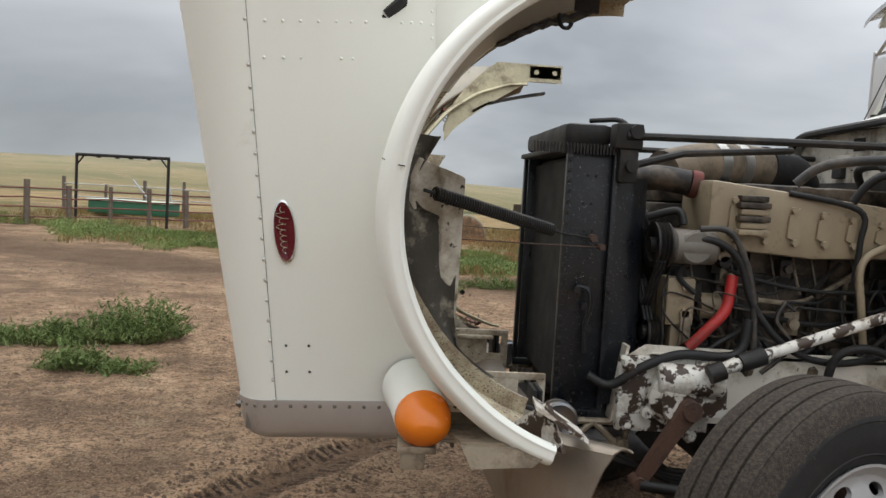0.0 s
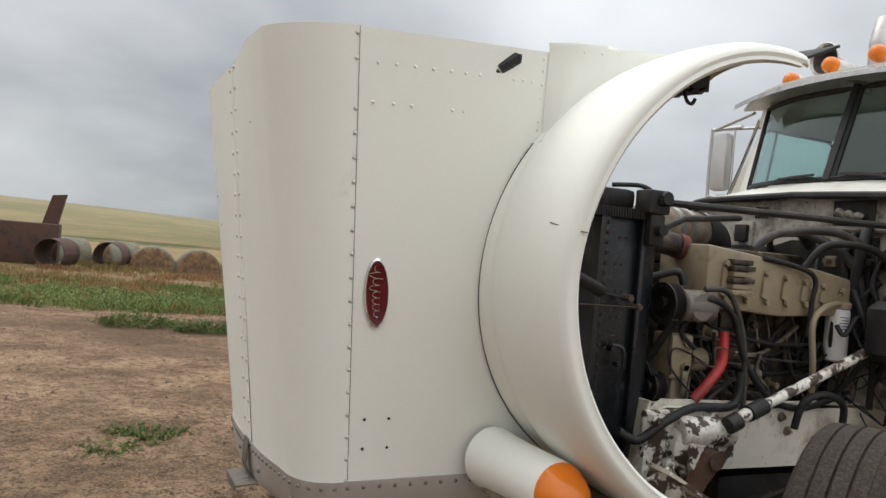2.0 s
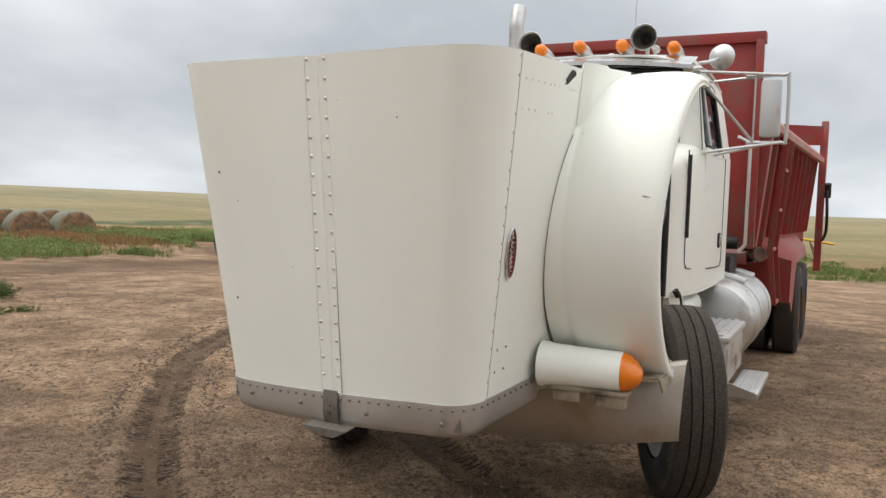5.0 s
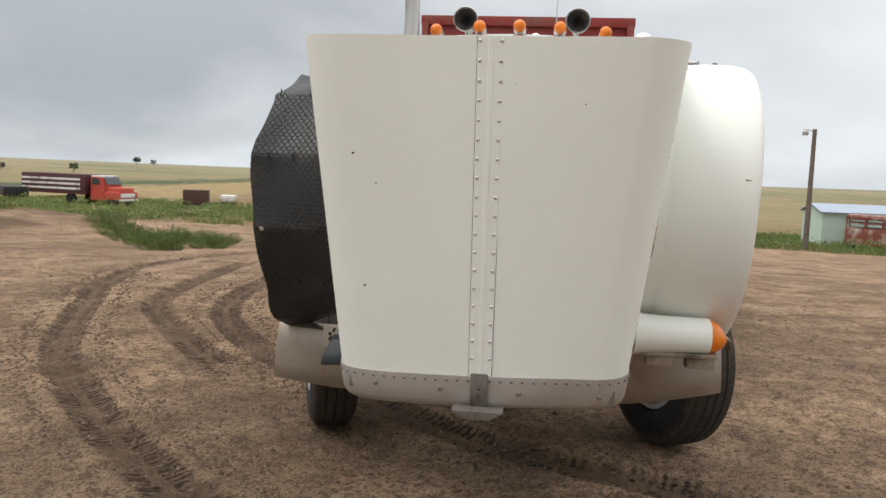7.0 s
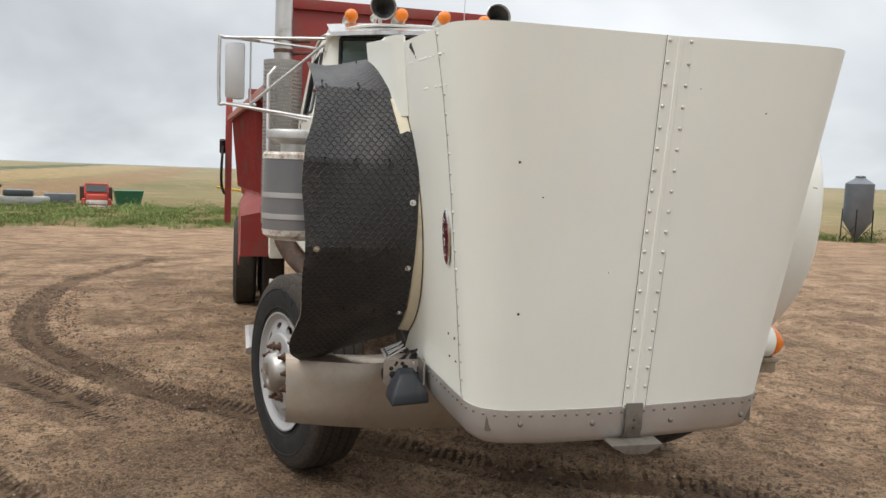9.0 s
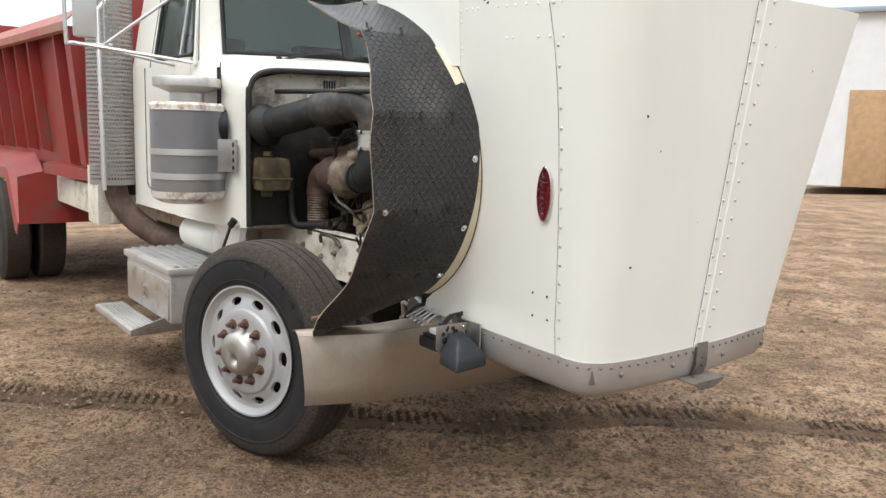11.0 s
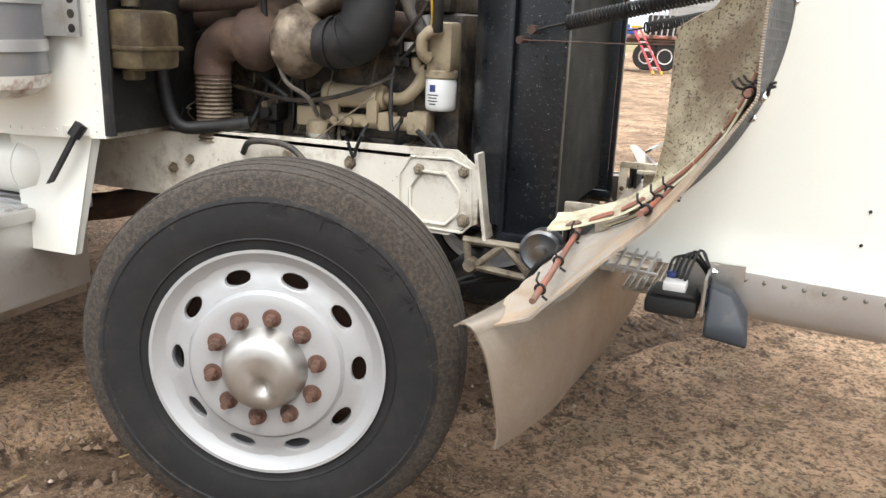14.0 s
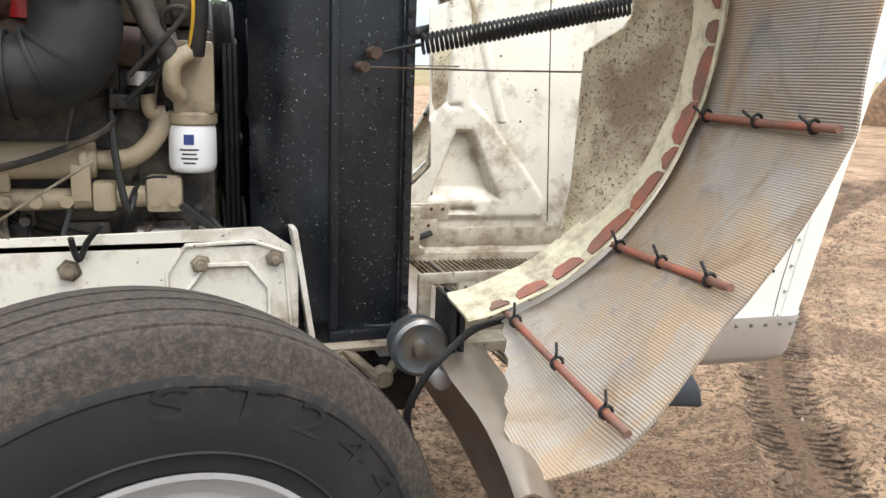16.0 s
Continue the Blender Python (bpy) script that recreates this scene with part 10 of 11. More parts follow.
def old_truck(label, at, turn, cab_top, box_mat, box_len, stripes):
    t = thing("old_farm_truck", label, "truck", at=at, turn=turn)
    bm = nb()
    prof_ = [(0.0, 0.45), (0.0, 1.55), (0.12, 1.60), (0.35, 2.15), (1.15, 2.18), (1.30, 2.0), (1.32, 0.45)]
    plate(bm, [(-x, -0.85, z) for x, z in prof_], (0, 1.7, 0))
    bmesh.ops.bevel(bm, geom=list(bm.edges), offset=0.06, segments=2, affect="EDGES")
    part("cab", bm, truck_red, t)
    bm = nb()
    box(bm, (-1.28, -0.80, 2.05), (-0.30, 0.80, 2.22), 0.07)
    part("cab_roof", bm, cab_top, t)
    bm = nb()
    plate(bm, [(0.02, -0.72, 1.60), (-0.22, -0.70, 2.08), (-0.22, 0.70, 2.08), (0.02, 0.72, 1.60)], (0.03, 0, 0.01))
    part("windshield", bm, dark_glass, t)
    for s in (1, -1):
        bm = nb()
        plate(bm, [(-0.40, s * 0.86, 1.58), (-1.15, s * 0.86, 1.58), (-1.12, s * 0.86, 2.02), (-0.55, s * 0.86, 2.02)], (0, s * 0.01, 0))
        part("side_window", bm, dark_glass, t)
        bm = nb()
        box(bm, (0.05, s * 0.88 - 0.12, 0.55), (1.25, s * 0.88 + 0.12, 1.12), 0.10)
        part("fender", bm, truck_red, t)
    bm = nb()
    box(bm, (-0.05, -0.70, 0.60), (1.20, 0.70, 1.42), 0.14)
    part("hood", bm, truck_red, t)
    bm = nb()
    box(bm, (1.18, -0.72, 0.72), (1.25, 0.72, 1.02), 0.03)
    box(bm, (1.25, -0.95, 0.48), (1.33, 0.95, 0.64), 0.02)
    part("grille_bar", bm, white_old, t)
    bm = nb()
    box(bm, (-1.55 - box_len, -1.15, 0.85), (-1.5, 1.15, 2.25 if stripes else 1.9), 0.03)
    bx = part("grain_box", bm, box_mat, t)
    for k in range(3 if stripes else 0):
        for s in (1, -1):
            bm = nb()
            box(bm, (-1.5 - box_len, min(s * 1.15, s * 1.17), 1.15 + 0.33 * k), (-1.9, max(s * 1.15, s * 1.17), 1.30 + 0.33 * k))
            part("white_slat", bm, white_old, bx)
    for x, y in ((0.65, 0.85), (0.65, -0.85), (-2.9, 0.9), (-2.9, -0.9)):
        bm = nb()
        road_wheel(bm, x, y, 0.45, 0.45, 0.25)
        part("wheel", bm, rubber, t)
    return t


old_truck("old red farm truck with white cab roof and maroon striped box", (-48.6, -29.6, -1.62), 78, white_old, box_maroon, 5.6, True)
old_truck("old red farm truck facing the yard from the weeds", (-60.0, -11.7, -2.15), 10, truck_red, rusty_sheet, 3.0, False)
for nm, lab, at, tr, parts_ in (
    ("rusty_bin", "small square rusty storage bin in the weeds", (-52.0, -25.0, -1.5), 20, ((rusty_sheet, (-0.9, -0.9, 0.0), (0.9, 0.9, 1.25), 0.04),)),
    ("white_tank", "white horizontal tank on a low stand", (-58.0, -24.9, -1.6), 20, ((white_old, (-0.4, -0.65, 0.25), (0.4, 0.65, 0.85), 0.22), (rusty_sheet, (-0.3, -0.6, 0.0), (0.3, 0.6, 0.25), 0.02))),
    ("flat_trailer", "dark farm trailer parked in the weeds", (-58.5, -13.9, -1.75), 15, ((silo_metal, (-0.8, -1.0, 0.35), (0.8, 1.0, 1.05), 0.03), (black_dark, (-0.7, -0.9, 0.0), (0.7, 0.9, 0.35), 0.03))),
    ("parked_car", "silver car parked in the weeds", (-57.0, -16.2, -1.75), 100, ((pipe_steel, (-1.9, -0.8, 0.25), (1.9, 0.8, 0.85), 0.15), (dark_glass, (-1.0, -0.7, 0.85), (0.9, 0.7, 1.3), 0.15))),
    ("yellow_implement", "low yellow farm implement with two raised arms", (-57.0, -19.9, -1.75), 70, ((yellow, (-2.6, -0.5, 0.15), (1.0, 0.5, 0.5), 0.06), (yellow, (1.6, -0.5, 0.5), (2.5, 0.4, 0.95), 0.08))),
    ("junk_row", "row of dark scrapped farm machinery", (-48.6, -37.2, -1.1), 40, ((black_dark, (-1.8, -0.8, 0.0), (1.8, 0.8, 0.7), 0.1), (pipe_steel, (-3.4, -0.6, 0.1), (-1.9, 0.6, 0.6), 0.1))),
):
    th_ = thing(nm, lab, nm.split("_")[1], at=at, turn=tr)
    for m_, lo_, hi_, bv in parts_:
        bm = nb()
        box(bm, lo_, hi_, bv)
        part("body", bm, m_, th_)
    if nm == "yellow_implement":
        for sg in (-1, 1):
            bm = nb()
            tube(bm, [(1.9, 0.3 * sg, 0.7), (1.9 + 0.9 * sg, 0.3 * sg, 1.6)], 0.07, 6)
            part("raised_arm", bm, black_dark, th_)
bin_ = thing("green_grain_wagon", "green hopper-bottomed grain wagon", "wagon", at=(-58.5, -9.3, -2.0), turn=12)
bm = nb()
v8 = [(-0.9, -1.0, 1.65), (0.9, -1.0, 1.65), (0.9, 1.0, 1.65), (-0.9, 1.0, 1.65), (-0.5, -0.7, 0.2), (0.5, -0.7, 0.2), (0.5, 0.7, 0.2), (-0.5, 0.7, 0.2)]
vv = [bm.verts.new(p_) for p_ in v8]
for q in ((0, 1, 2, 3), (7, 6, 5, 4), (0, 4, 5, 1), (1, 5, 6, 2), (2, 6, 7, 3), (3, 7, 4, 0)):
    bm.faces.new([vv[i] for i in q])
bmesh.ops.recalc_face_normals(bm, faces=bm.faces)
part("hopper", bm, green_paint, bin_)
for y in (-0.8, 0.8):
    bm = nb()
    road_wheel(bm, 0.2, y, 0.3, 0.32, 0.2)
    part("wheel", bm, rubber, bin_)
aug = thing("grain_auger", "yellow grain auger tube reaching over the field", "auger", at=(-57.6, -1.0, -1.4), turn=0)
bm = nb()
tube(bm, [(0, -2.0, 1.55), (0, 2.2, 1.0)], 0.09, 8)
part("auger_tube", bm, yellow, aug)
bm = nb()
tube(bm, [(0, 1.2, 0), (0, 0.6, 1.2)], 0.04, 6)
tube(bm, [(0.4, 1.0, 0), (0, 0.6, 1.2)], 0.04, 6)
part("auger_legs", bm, rusty_sheet, aug)
# mint shed with metal roof
shed = thing("mint_shed", "long mint-green shed with a blue-grey metal roof", "shed", at=(-38.6, 14.3, -1.25), turn=-15)
bm = nb()
plate(bm, [(0, -1.3, 0), (0, 1.3, 0), (0, 1.3, 1.65), (0, 0.0, 2.0), (0, -1.3, 1.65)], (-0.1, 0, 0))
box(bm, (-9.0, -1.3, 0), (-0.1, -1.2, 1.65))
box(bm, (-9.0, 1.2, 0), (-0.1, 1.3, 1.65))
m_s = Matrix.Rotation(radians(-72), 4, "Z")
bmesh.ops.transform(bm, matrix=m_s, verts=bm.verts)
part("wall", bm, mint_paint, shed)
bm = nb()
for sg in (-1, 1):
    plate(bm, [(0.15, 0, 2.06), (0.15, sg * 1.45, 1.66), (-9.1, sg * 1.45, 1.66), (-9.1, 0, 2.06)], (0, 0, 0.05))
bmesh.ops.transform(bm, matrix=m_s, verts=bm.verts)
part("roof", bm, roof_metal, shed)
pole = thing("yard_light_pole", "weathered wooden pole with a yard light", "pole", at=(-33.2, 12.35, -1.2))
bm = nb()
tube(bm, [(0, 0, 0), (0.05, 0, 5.45)], [0.13, 0.09], 10)
part("pole", bm, old_wood, pole)
bm = nb()
tube(bm, [(0, 0, 5.3), (0, -0.25, 5.42), (0, -0.35, 5.38)], 0.025, 6, 3)
lathe(bm, [(0, 0.05), (-0.05, 0.06), (-0.12, 0.13), (-0.28, 0.12), (-0.28, 0)], (0, -0.38, 5.45), (0, 0, 1), 14)
part("lamp_head", bm, pipe_steel, pole)


def stock_trailer(label, at, turn, m_, L_, hh=1.75):
    t = thing("stock_trailer", label, "trailer", "stock trailers", at=at, turn=turn)
    bm = nb()
    box(bm, (-L_ / 2, -0.95, 0.40), (L_ / 2, 0.95, 1.20), 0.04)
    part("lower_body", bm, m_, t)
    bm = nb()
    box(bm, (-L_ / 2, -0.95, hh - 0.15), (L_ / 2, 0.95, hh + 0.08), 0.10)
    part("roof", bm, m_, t)
    for k in range(int(L_ / 0.7) + 1):
        for y in (-0.93, 0.93):
            bm = nb()
            x = -L_ / 2 + 0.05 + k * (L_ - 0.1) / int(L_ / 0.7)
            box(bm, (x - 0.04, y - 0.03, 1.18), (x + 0.04, y + 0.03, hh - 0.1))
            part("stake", bm, m_, t)
    bm = nb()
    box(bm, (-L_ / 2, -0.94, 1.40), (L_ / 2, -0.90, 1.46))
    box(bm, (-L_ / 2, 0.90, 1.40), (L_ / 2, 0.94, 1.46))
    part("side_rail", bm, m_, t)
    for x in (-0.4, 0.4):
        for y in (-0.92, 0.92):
            bm = nb()
            road_wheel(bm, x + L_ * 0.12, y, 0.33, 0.33, 0.2)
            part("wheel", bm, rubber, t)
    return t


stock_trailer("white stock trailer with rust stains and open slats", (-34.2, 22.6, -1.62), 62, white_old, 5.2)
stock_trailer("rust-red stock trailer with a faded roof", (-35.0, 17.6, -1.40), 66, rust_red, 5.4)
# hopper bin on legs
silo = thing("grain_silo", "grey hopper-bottomed feed bin on steel legs", "silo", at=(-33.0, 31.8, -1.25))
bm = nb()
lathe(bm, [(0.35, 0.0), (0.35, 0.16), (1.25, 0.74), (3.30, 0.74), (3.62, 0.26), (3.72, 0.26), (3.76, 0.0)], (0, 0, 0), (0, 0, 1), 32)
part("bin_body", bm, silo_metal, silo)
for k in range(4):
    a = math.pi / 4 + math.pi / 2 * k
    bm = nb()
    tube(bm, [(0.78 * math.cos(a), 0.78 * math.sin(a), 0), (0.76 * math.cos(a), 0.76 * math.sin(a), 1.9)], 0.035, 6)
    a2 = a + math.pi / 2
    tube(bm, [(0.78 * math.cos(a), 0.78 * math.sin(a), 0.1), (0.77 * math.cos(a2), 0.77 * math.sin(a2), 1.0)], 0.018, 6)
    part("leg", bm, black_dark, silo)
low = thing("low_house", "low white house with a blue-grey roof", "house", at=(-38.5, 30.0, -1.3), turn=-40)
bm = nb()
box(bm, (-5, -1.5, 0), (2.2, 1.5, 1.1), 0.02)
part("wall", bm, white_old, low)
bm = nb()
for sg in (-1, 1):
    plate(bm, [(-5.2, 0, 1.95), (-5.2, sg * 1.9, 1.05), (2.5, sg * 1.9, 1.05), (1.5, 0, 1.95)], (0, 0, 0.06))
part("roof", bm, roof_metal, low)
# white machine shed with a tan door frame
barn = thing("machine_shed", "white steel machine shed with a tan-framed sliding door", "barn", at=(-10.6, 28.4, 0.05), turn=28)
bm = nb()
box(bm, (-3.0, 0.0, 0.0), (5.0, 14.0, 6.5))
part("wall", bm, white_siding, barn)
bm = nb()
box(bm, (-3.2, -0.25, 6.4), (5.2, 14.2, 6.6), 0.02)
part("roof", bm, roof_metal, barn)
bm = nb()
box(bm, (0.1, -0.12, 0.05), (4.8, -0.03, 4.3), 0.01)
part("sliding_door", bm, white_siding, barn)
for lo_, hi_ in (((-0.1, -0.16, 0), (0.1, -0.02, 4.5)), ((0.1, -0.16, 4.3), (4.8, -0.02, 4.5)), ((-1.6, -0.06, 0), (-0.1, -0.005, 3.6))):
    bm = nb()
    box(bm, lo_, hi_, 0.01)
    part("door_trim", bm, trim_wood, barn)
# parked semi-trailers beyond the yard
tr_ = thing("box_trailer", "white box trailer seen from its rear doors", "trailer", at=(-0.3, 41.0, 0.2), turn=2)
bm = nb()
box(bm, (-1.25, 0.0, 1.0), (1.25, 12.0, 3.9), 0.03)
part("box_body", bm, white_siding, tr_)
bm = nb()
box(bm, (-1.27, -0.06, 0.80), (1.27, 0.0, 1.05), 0.01)
part("rear_sill", bm, trim_wood, tr_)
for x in (-0.9, 0.9):
    bm = nb()
    road_wheel(bm, x, 0, 0, 0.5, 0.5)
    bmesh.ops.rotate(bm, verts=bm.verts, cent=(x, 0, 0), matrix=Matrix.Rotation(math.pi / 2, 3, "Z"))
    bmesh.ops.translate(bm, verts=bm.verts, vec=(0, 1.2, 0.42))
    part("wheel", bm, rubber, tr_)
bm = nb()
box(bm, (-1.2, -0.02, 0.15), (-0.45, 0.02, 0.85), 0.01)
part("mud_flap", bm, rubber, tr_)
for x in (-0.95, -0.8, -0.2, 0.0, 0.2, 0.75, 0.9):
    bm = nb()
    box(bm, (x - 0.05, -0.09, 0.86), (x + 0.05, -0.06, 0.95), 0.01)
    part("tail_lamp", bm, red_rubber, tr_)
hp = thing("hopper_trailer", "grey ribbed hopper trailer standing in the grass", "trailer", at=(-4.0, 44.0, 0.25), turn=4)
bm = nb()
box(bm, (-1.25, 0.0, 1.1), (1.25, 11.0, 3.6), 0.03)
for k in range(9):
    box(bm, (-1.3, -0.05, 1.3 + 0.25 * k), (1.3, 0.0, 1.38 + 0.25 * k))
part("hopper_body", bm, pipe_steel, hp)
for x in (-0.9, 0.9):
    bm = nb()
    road_wheel(bm, x, 1.0, 0.5, 0.5, 0.5)
    part("wheel", bm, rubber, hp)
yl = thing("yellow_combine", "yellow harvesting machine parked across the yard", "tractor", at=(-9.4, 41.5, 0.1), turn=20)
bm = nb()
box(bm, (-2.2, -1.2, 0.9), (2.2, 1.2, 3.0), 0.15)
part("body", bm, yellow, yl)
for x in (-1.3, 1.3):
    for y in (-1.2, 1.2):
        bm = nb()
        road_wheel(bm, x, y, 0.75, 0.75, 0.5)
        part("wheel", bm, rubber, yl)
# flatbed trailer with a red step ladder leaning on it
fb = thing("flatbed_trailer", "rusty flatbed trailer loaded with blue and black gear", "trailer", at=(-4.9, 27.2, 0.05), turn=4)
bm = nb()
box(bm, (-3.4, 0.0, 1.12), (2.4, 2.4, 1.24), 0.01)
part("deck", bm, rust_red, fb)
bm = nb()
box(bm, (-3.4, 0.1, 0.95), (2.4, 0.22, 1.12), 0.01)
part("side_beam", bm, rusty_sheet, fb)
for k in range(9):
    bm = nb()
    box(bm, (-3.2 + 0.65 * k, -0.03, 1.10), (-3.05 + 0.65 * k, 0.0, 1.24), 0.005)
    part("stake_pocket", bm, rusty_sheet, fb)
for x in (-0.2, 1.3, 1.95):
    bm = nb()
    road_wheel(bm, x, 0.35, 0.5, 0.5, 0.3)
    wh = part("wheel", bm, rubber, fb)
    bm = nb()
    lathe(bm, [(0.155, 0.28), (0.165, 0.26), (0.13, 0.2), (0.13, 0)], (x, 0.35, 0.5), (0, -1, 0), 16)
    part("rim", bm, white_old, wh)
blue_tarp = material("blue_tarpaulin", (0.03, 0.09, 0.38), 0.5, var=0.2, scale=5, bump=0.2)
bm = nb()
rt_ = random.Random(4)
for k in range(6):
    cx_, w_ = -0.1 + 0.16 * k, rt_.uniform(0.10, 0.2)
    box(bm, (cx_ - w_, 0.2 + 0.05 * k, 1.24), (cx_ + w_, 0.9, 1.24 + rt_.uniform(0.15, 0.42)), 0.06)
part("blue_bundle", bm, blue_tarp, fb, "blue folded tarpaulin")
for k in range(5):
    bm = nb()
    tube(bm, [(1.35 + 0.2 * k, 0.3, 1.24), (1.40 + 0.2 * k, 0.3, 2.1)], 0.03, 6)
    part("rack_post", bm, pipe_steel, fb)
bm = nb()
box(bm, (1.2, 0.6, 1.24), (2.3, 1.6, 1.95), 0.05)
part("black_crate", bm, black_dark, fb)
ladder = thing("step_ladder", "red fibreglass step ladder with yellow top and feet", "ladder", at=(-3.0, 25.5, 0.02), turn=8)
top_l, red_lad = V(-0.85, 0.9, 1.52), material("red_fibreglass", (0.50, 0.055, 0.06), 0.5, var=0.1, scale=5, bump=0.02)
for off in (0.0, 0.28):
    bm = nb()
    tube(bm, [(off, 0, 0), (top_l.x + off * 0.75, top_l.y, top_l.z)], 0.04, 6)
    part("side_rail", bm, red_lad, ladder)
    bm = nb()
    tube(bm, [(off, 0, 0), (off - 0.05, 0.05, 0.10)], 0.05, 6)
    part("foot", bm, yellow, ladder)
for k in range(5):
    t = (k + 0.8) / 5.6
    bm = nb()
    tube(bm, [(top_l.x * t, top_l.y * t, top_l.z * t), (top_l.x * t + 0.28 - 0.07 * t, top_l.y * t, top_l.z * t)], 0.025, 6)
    part("rung", bm, pipe_steel, ladder)
bm = nb()
box(bm, (top_l.x - 0.05, top_l.y - 0.06, top_l.z - 0.02), (top_l.x + 0.27, top_l.y + 0.1, top_l.z + 0.06), 0.01)
part("top_cap", bm, yellow, ladder)
# old hay stack at the yard's corner
stack_hay = thing("hay_stack", "tall brown weathered hay stack with a sloping end", "hay stack", at=(21.7, 19.3, 0.0))
A_, B_ = V(0, 0, 0), V(5.5, -11.0, 0)
u_ = (B_ - A_).normalized()
n_ = V(-u_.y, u_.x, 0)
rs_ = random.Random(12)
bm = nb()
g = []
for i in range(19):
    f = i / 18
    row = []
    for j in range(13):
        a = math.pi * j / 12
        hh = 5.2 * min(1.0, (f * 12.3 + 0.05) / 2.6) ** 0.8
        row.append(A_ + u_ * (f * 12.3) + n_ * (2.6 - 2.6 * math.cos(a)) + V(rs_.uniform(-0.12, 0.12), rs_.uniform(-0.12, 0.12), hh * math.sin(a) ** 0.45 * rs_.uniform(0.95, 1.05) - 0.1))
    g.append(row)
sheet(bm, g, 0.0)
bmesh.ops.recalc_face_normals(bm, faces=bm.faces)
part("hay_body", bm, hay, stack_hay, smooth=70)
# a few far trees along the skyline
leaf_far = material("far_tree_foliage", (0.06, 0.085, 0.045), 0.9, var=0.3, scale=0.6, bump=0.0)
rt = random.Random(21)
for x, y, hh in ((-165, -104, 2.6), (-160, -118, 2.0), (-300, -160, 4.0), (-310, -158, 3.0), (-330, 40, 3.5), (-60, -330, 4.0), (-75, -326, 3.0), (4.0, 62, 6.5), (-8, 95, 5.0)):
    t = thing("tree", "small dark tree on the far field edge", "tree", "far trees", at=(x, y, gz(x, y) - 0.3))
    bm = nb()
    tube(bm, [(0, 0, 0), (0.1, 0, hh * 0.5)], [0.18, 0.08], 6)
    part("trunk", bm, old_wood, t)
    bm = nb()
    for k in range(160):
        a, b_, rr = rt.uniform(0, 6.28), rt.uniform(-1, 1), rt.uniform(0.4, 1) ** 0.5
        c = V(rr * math.cos(a) * hh * 0.36, rr * math.sin(a) * hh * 0.36, hh * 0.62 + b_ * hh * 0.33 * math.sqrt(max(0.05, 1 - rr * rr * 0.8)))
        s_ = hh * rt.uniform(0.05, 0.10)
        d1, d2 = V(rt.uniform(-1, 1), rt.uniform(-1, 1), rt.uniform(-1, 1)) * s_, V(rt.uniform(-1, 1), rt.uniform(-1, 1), rt.uniform(-1, 1)) * s_
        bm.faces.new([bm.verts.new(c + d1), bm.verts.new(c + d2), bm.verts.new(c - d1), bm.verts.new(c - d2)])
    part("crown", bm, leaf_far, t, smooth=0)

# ---- weeds, grass and gravel ----
weed_green = material("weed_leaves", (0.165, 0.225, 0.080), 0.75, var=0.35, scale=1.2, fine=8, bump=0.0)
weed_bright = material("fresh_weed_leaves", (0.205, 0.265, 0.095), 0.75, var=0.35, scale=0.7, fine=8, bump=0.0)
grass_dry = material("dry_grass", (0.27, 0.20, 0.085), 0.85, var=0.3, scale=0.8, fine=6, bump=0.0)
straw_brown = material("brown_straw", (0.30, 0.165, 0.075), 0.85, var=0.3, scale=0.8, fine=6, bump=0.0)
grass_green = material("green_grass", (0.165, 0.215, 0.070), 0.8, var=0.4, scale=0.5, fine=5, bump=0.0)
for m_ in (weed_green, weed_bright, grass_green, grass_dry):
    N_, L_n, p_ = nodes_of(m_)
    p_.inputs["Specular IOR Level"].default_value = 0.15


def weed_bush(at, w, d, h, n, seed):
    """A low weed: many thin stems with small leaves."""
    r = random.Random(seed)
    t = thing("weed_bush", "bushy green weed growing out of the dirt", "weed", "yard weeds", at=at)
    vs_, fs_ = [], []

    def leaf(c, u, v):
        i = len(vs_)
        vs_.extend([c - v * 0.5, c + u, c + v * 0.5, c - u * 0.25])
        fs_.append((i, i + 1, i + 2, i + 3))

    for k in range(n):
        a, rr = r.uniform(0, 2 * math.pi), math.sqrt(r.random())
        lump = 0.65 + 0.35 * math.sin(3 * a + seed) * rr
        bx_, by_ = rr * w * 0.42 * math.cos(a), rr * d * 0.42 * math.sin(a)
        hh = h * (1.05 - 0.65 * rr * rr) * lump * r.uniform(0.6, 1.1)
        tip = V(bx_ + r.uniform(-0.12, 0.12) + 0.10 * math.cos(a), by_ + r.uniform(-0.12, 0.12) + 0.10 * math.sin(a), hh)
        base = V(bx_ * 0.8, by_ * 0.8, -0.02)
        side = V(-math.sin(a), math.cos(a), 0) * 0.004
        i = len(vs_)
        vs_.extend([base - side, base + side, tip])
        fs_.append((i, i + 1, i + 2))
        for q in range(9):
            f = r.uniform(0.25, 1.0)
            c = base.lerp(tip, f)
            u = V(r.uniform(-1, 1), r.uniform(-1, 1), r.uniform(0.0, 1.2)).normalized() * r.uniform(0.03, 0.065)
            leaf(c, u, u.orthogonal().normalized() * r.uniform(0.008, 0.016))
    me = bpy.data.meshes.new("leaves")
    me.from_pydata([tuple(v) for v in vs_], [], fs_)
    me.materials.append(weed_green)
    ob = new("leaves", me)
    ob.parent = t
    return t


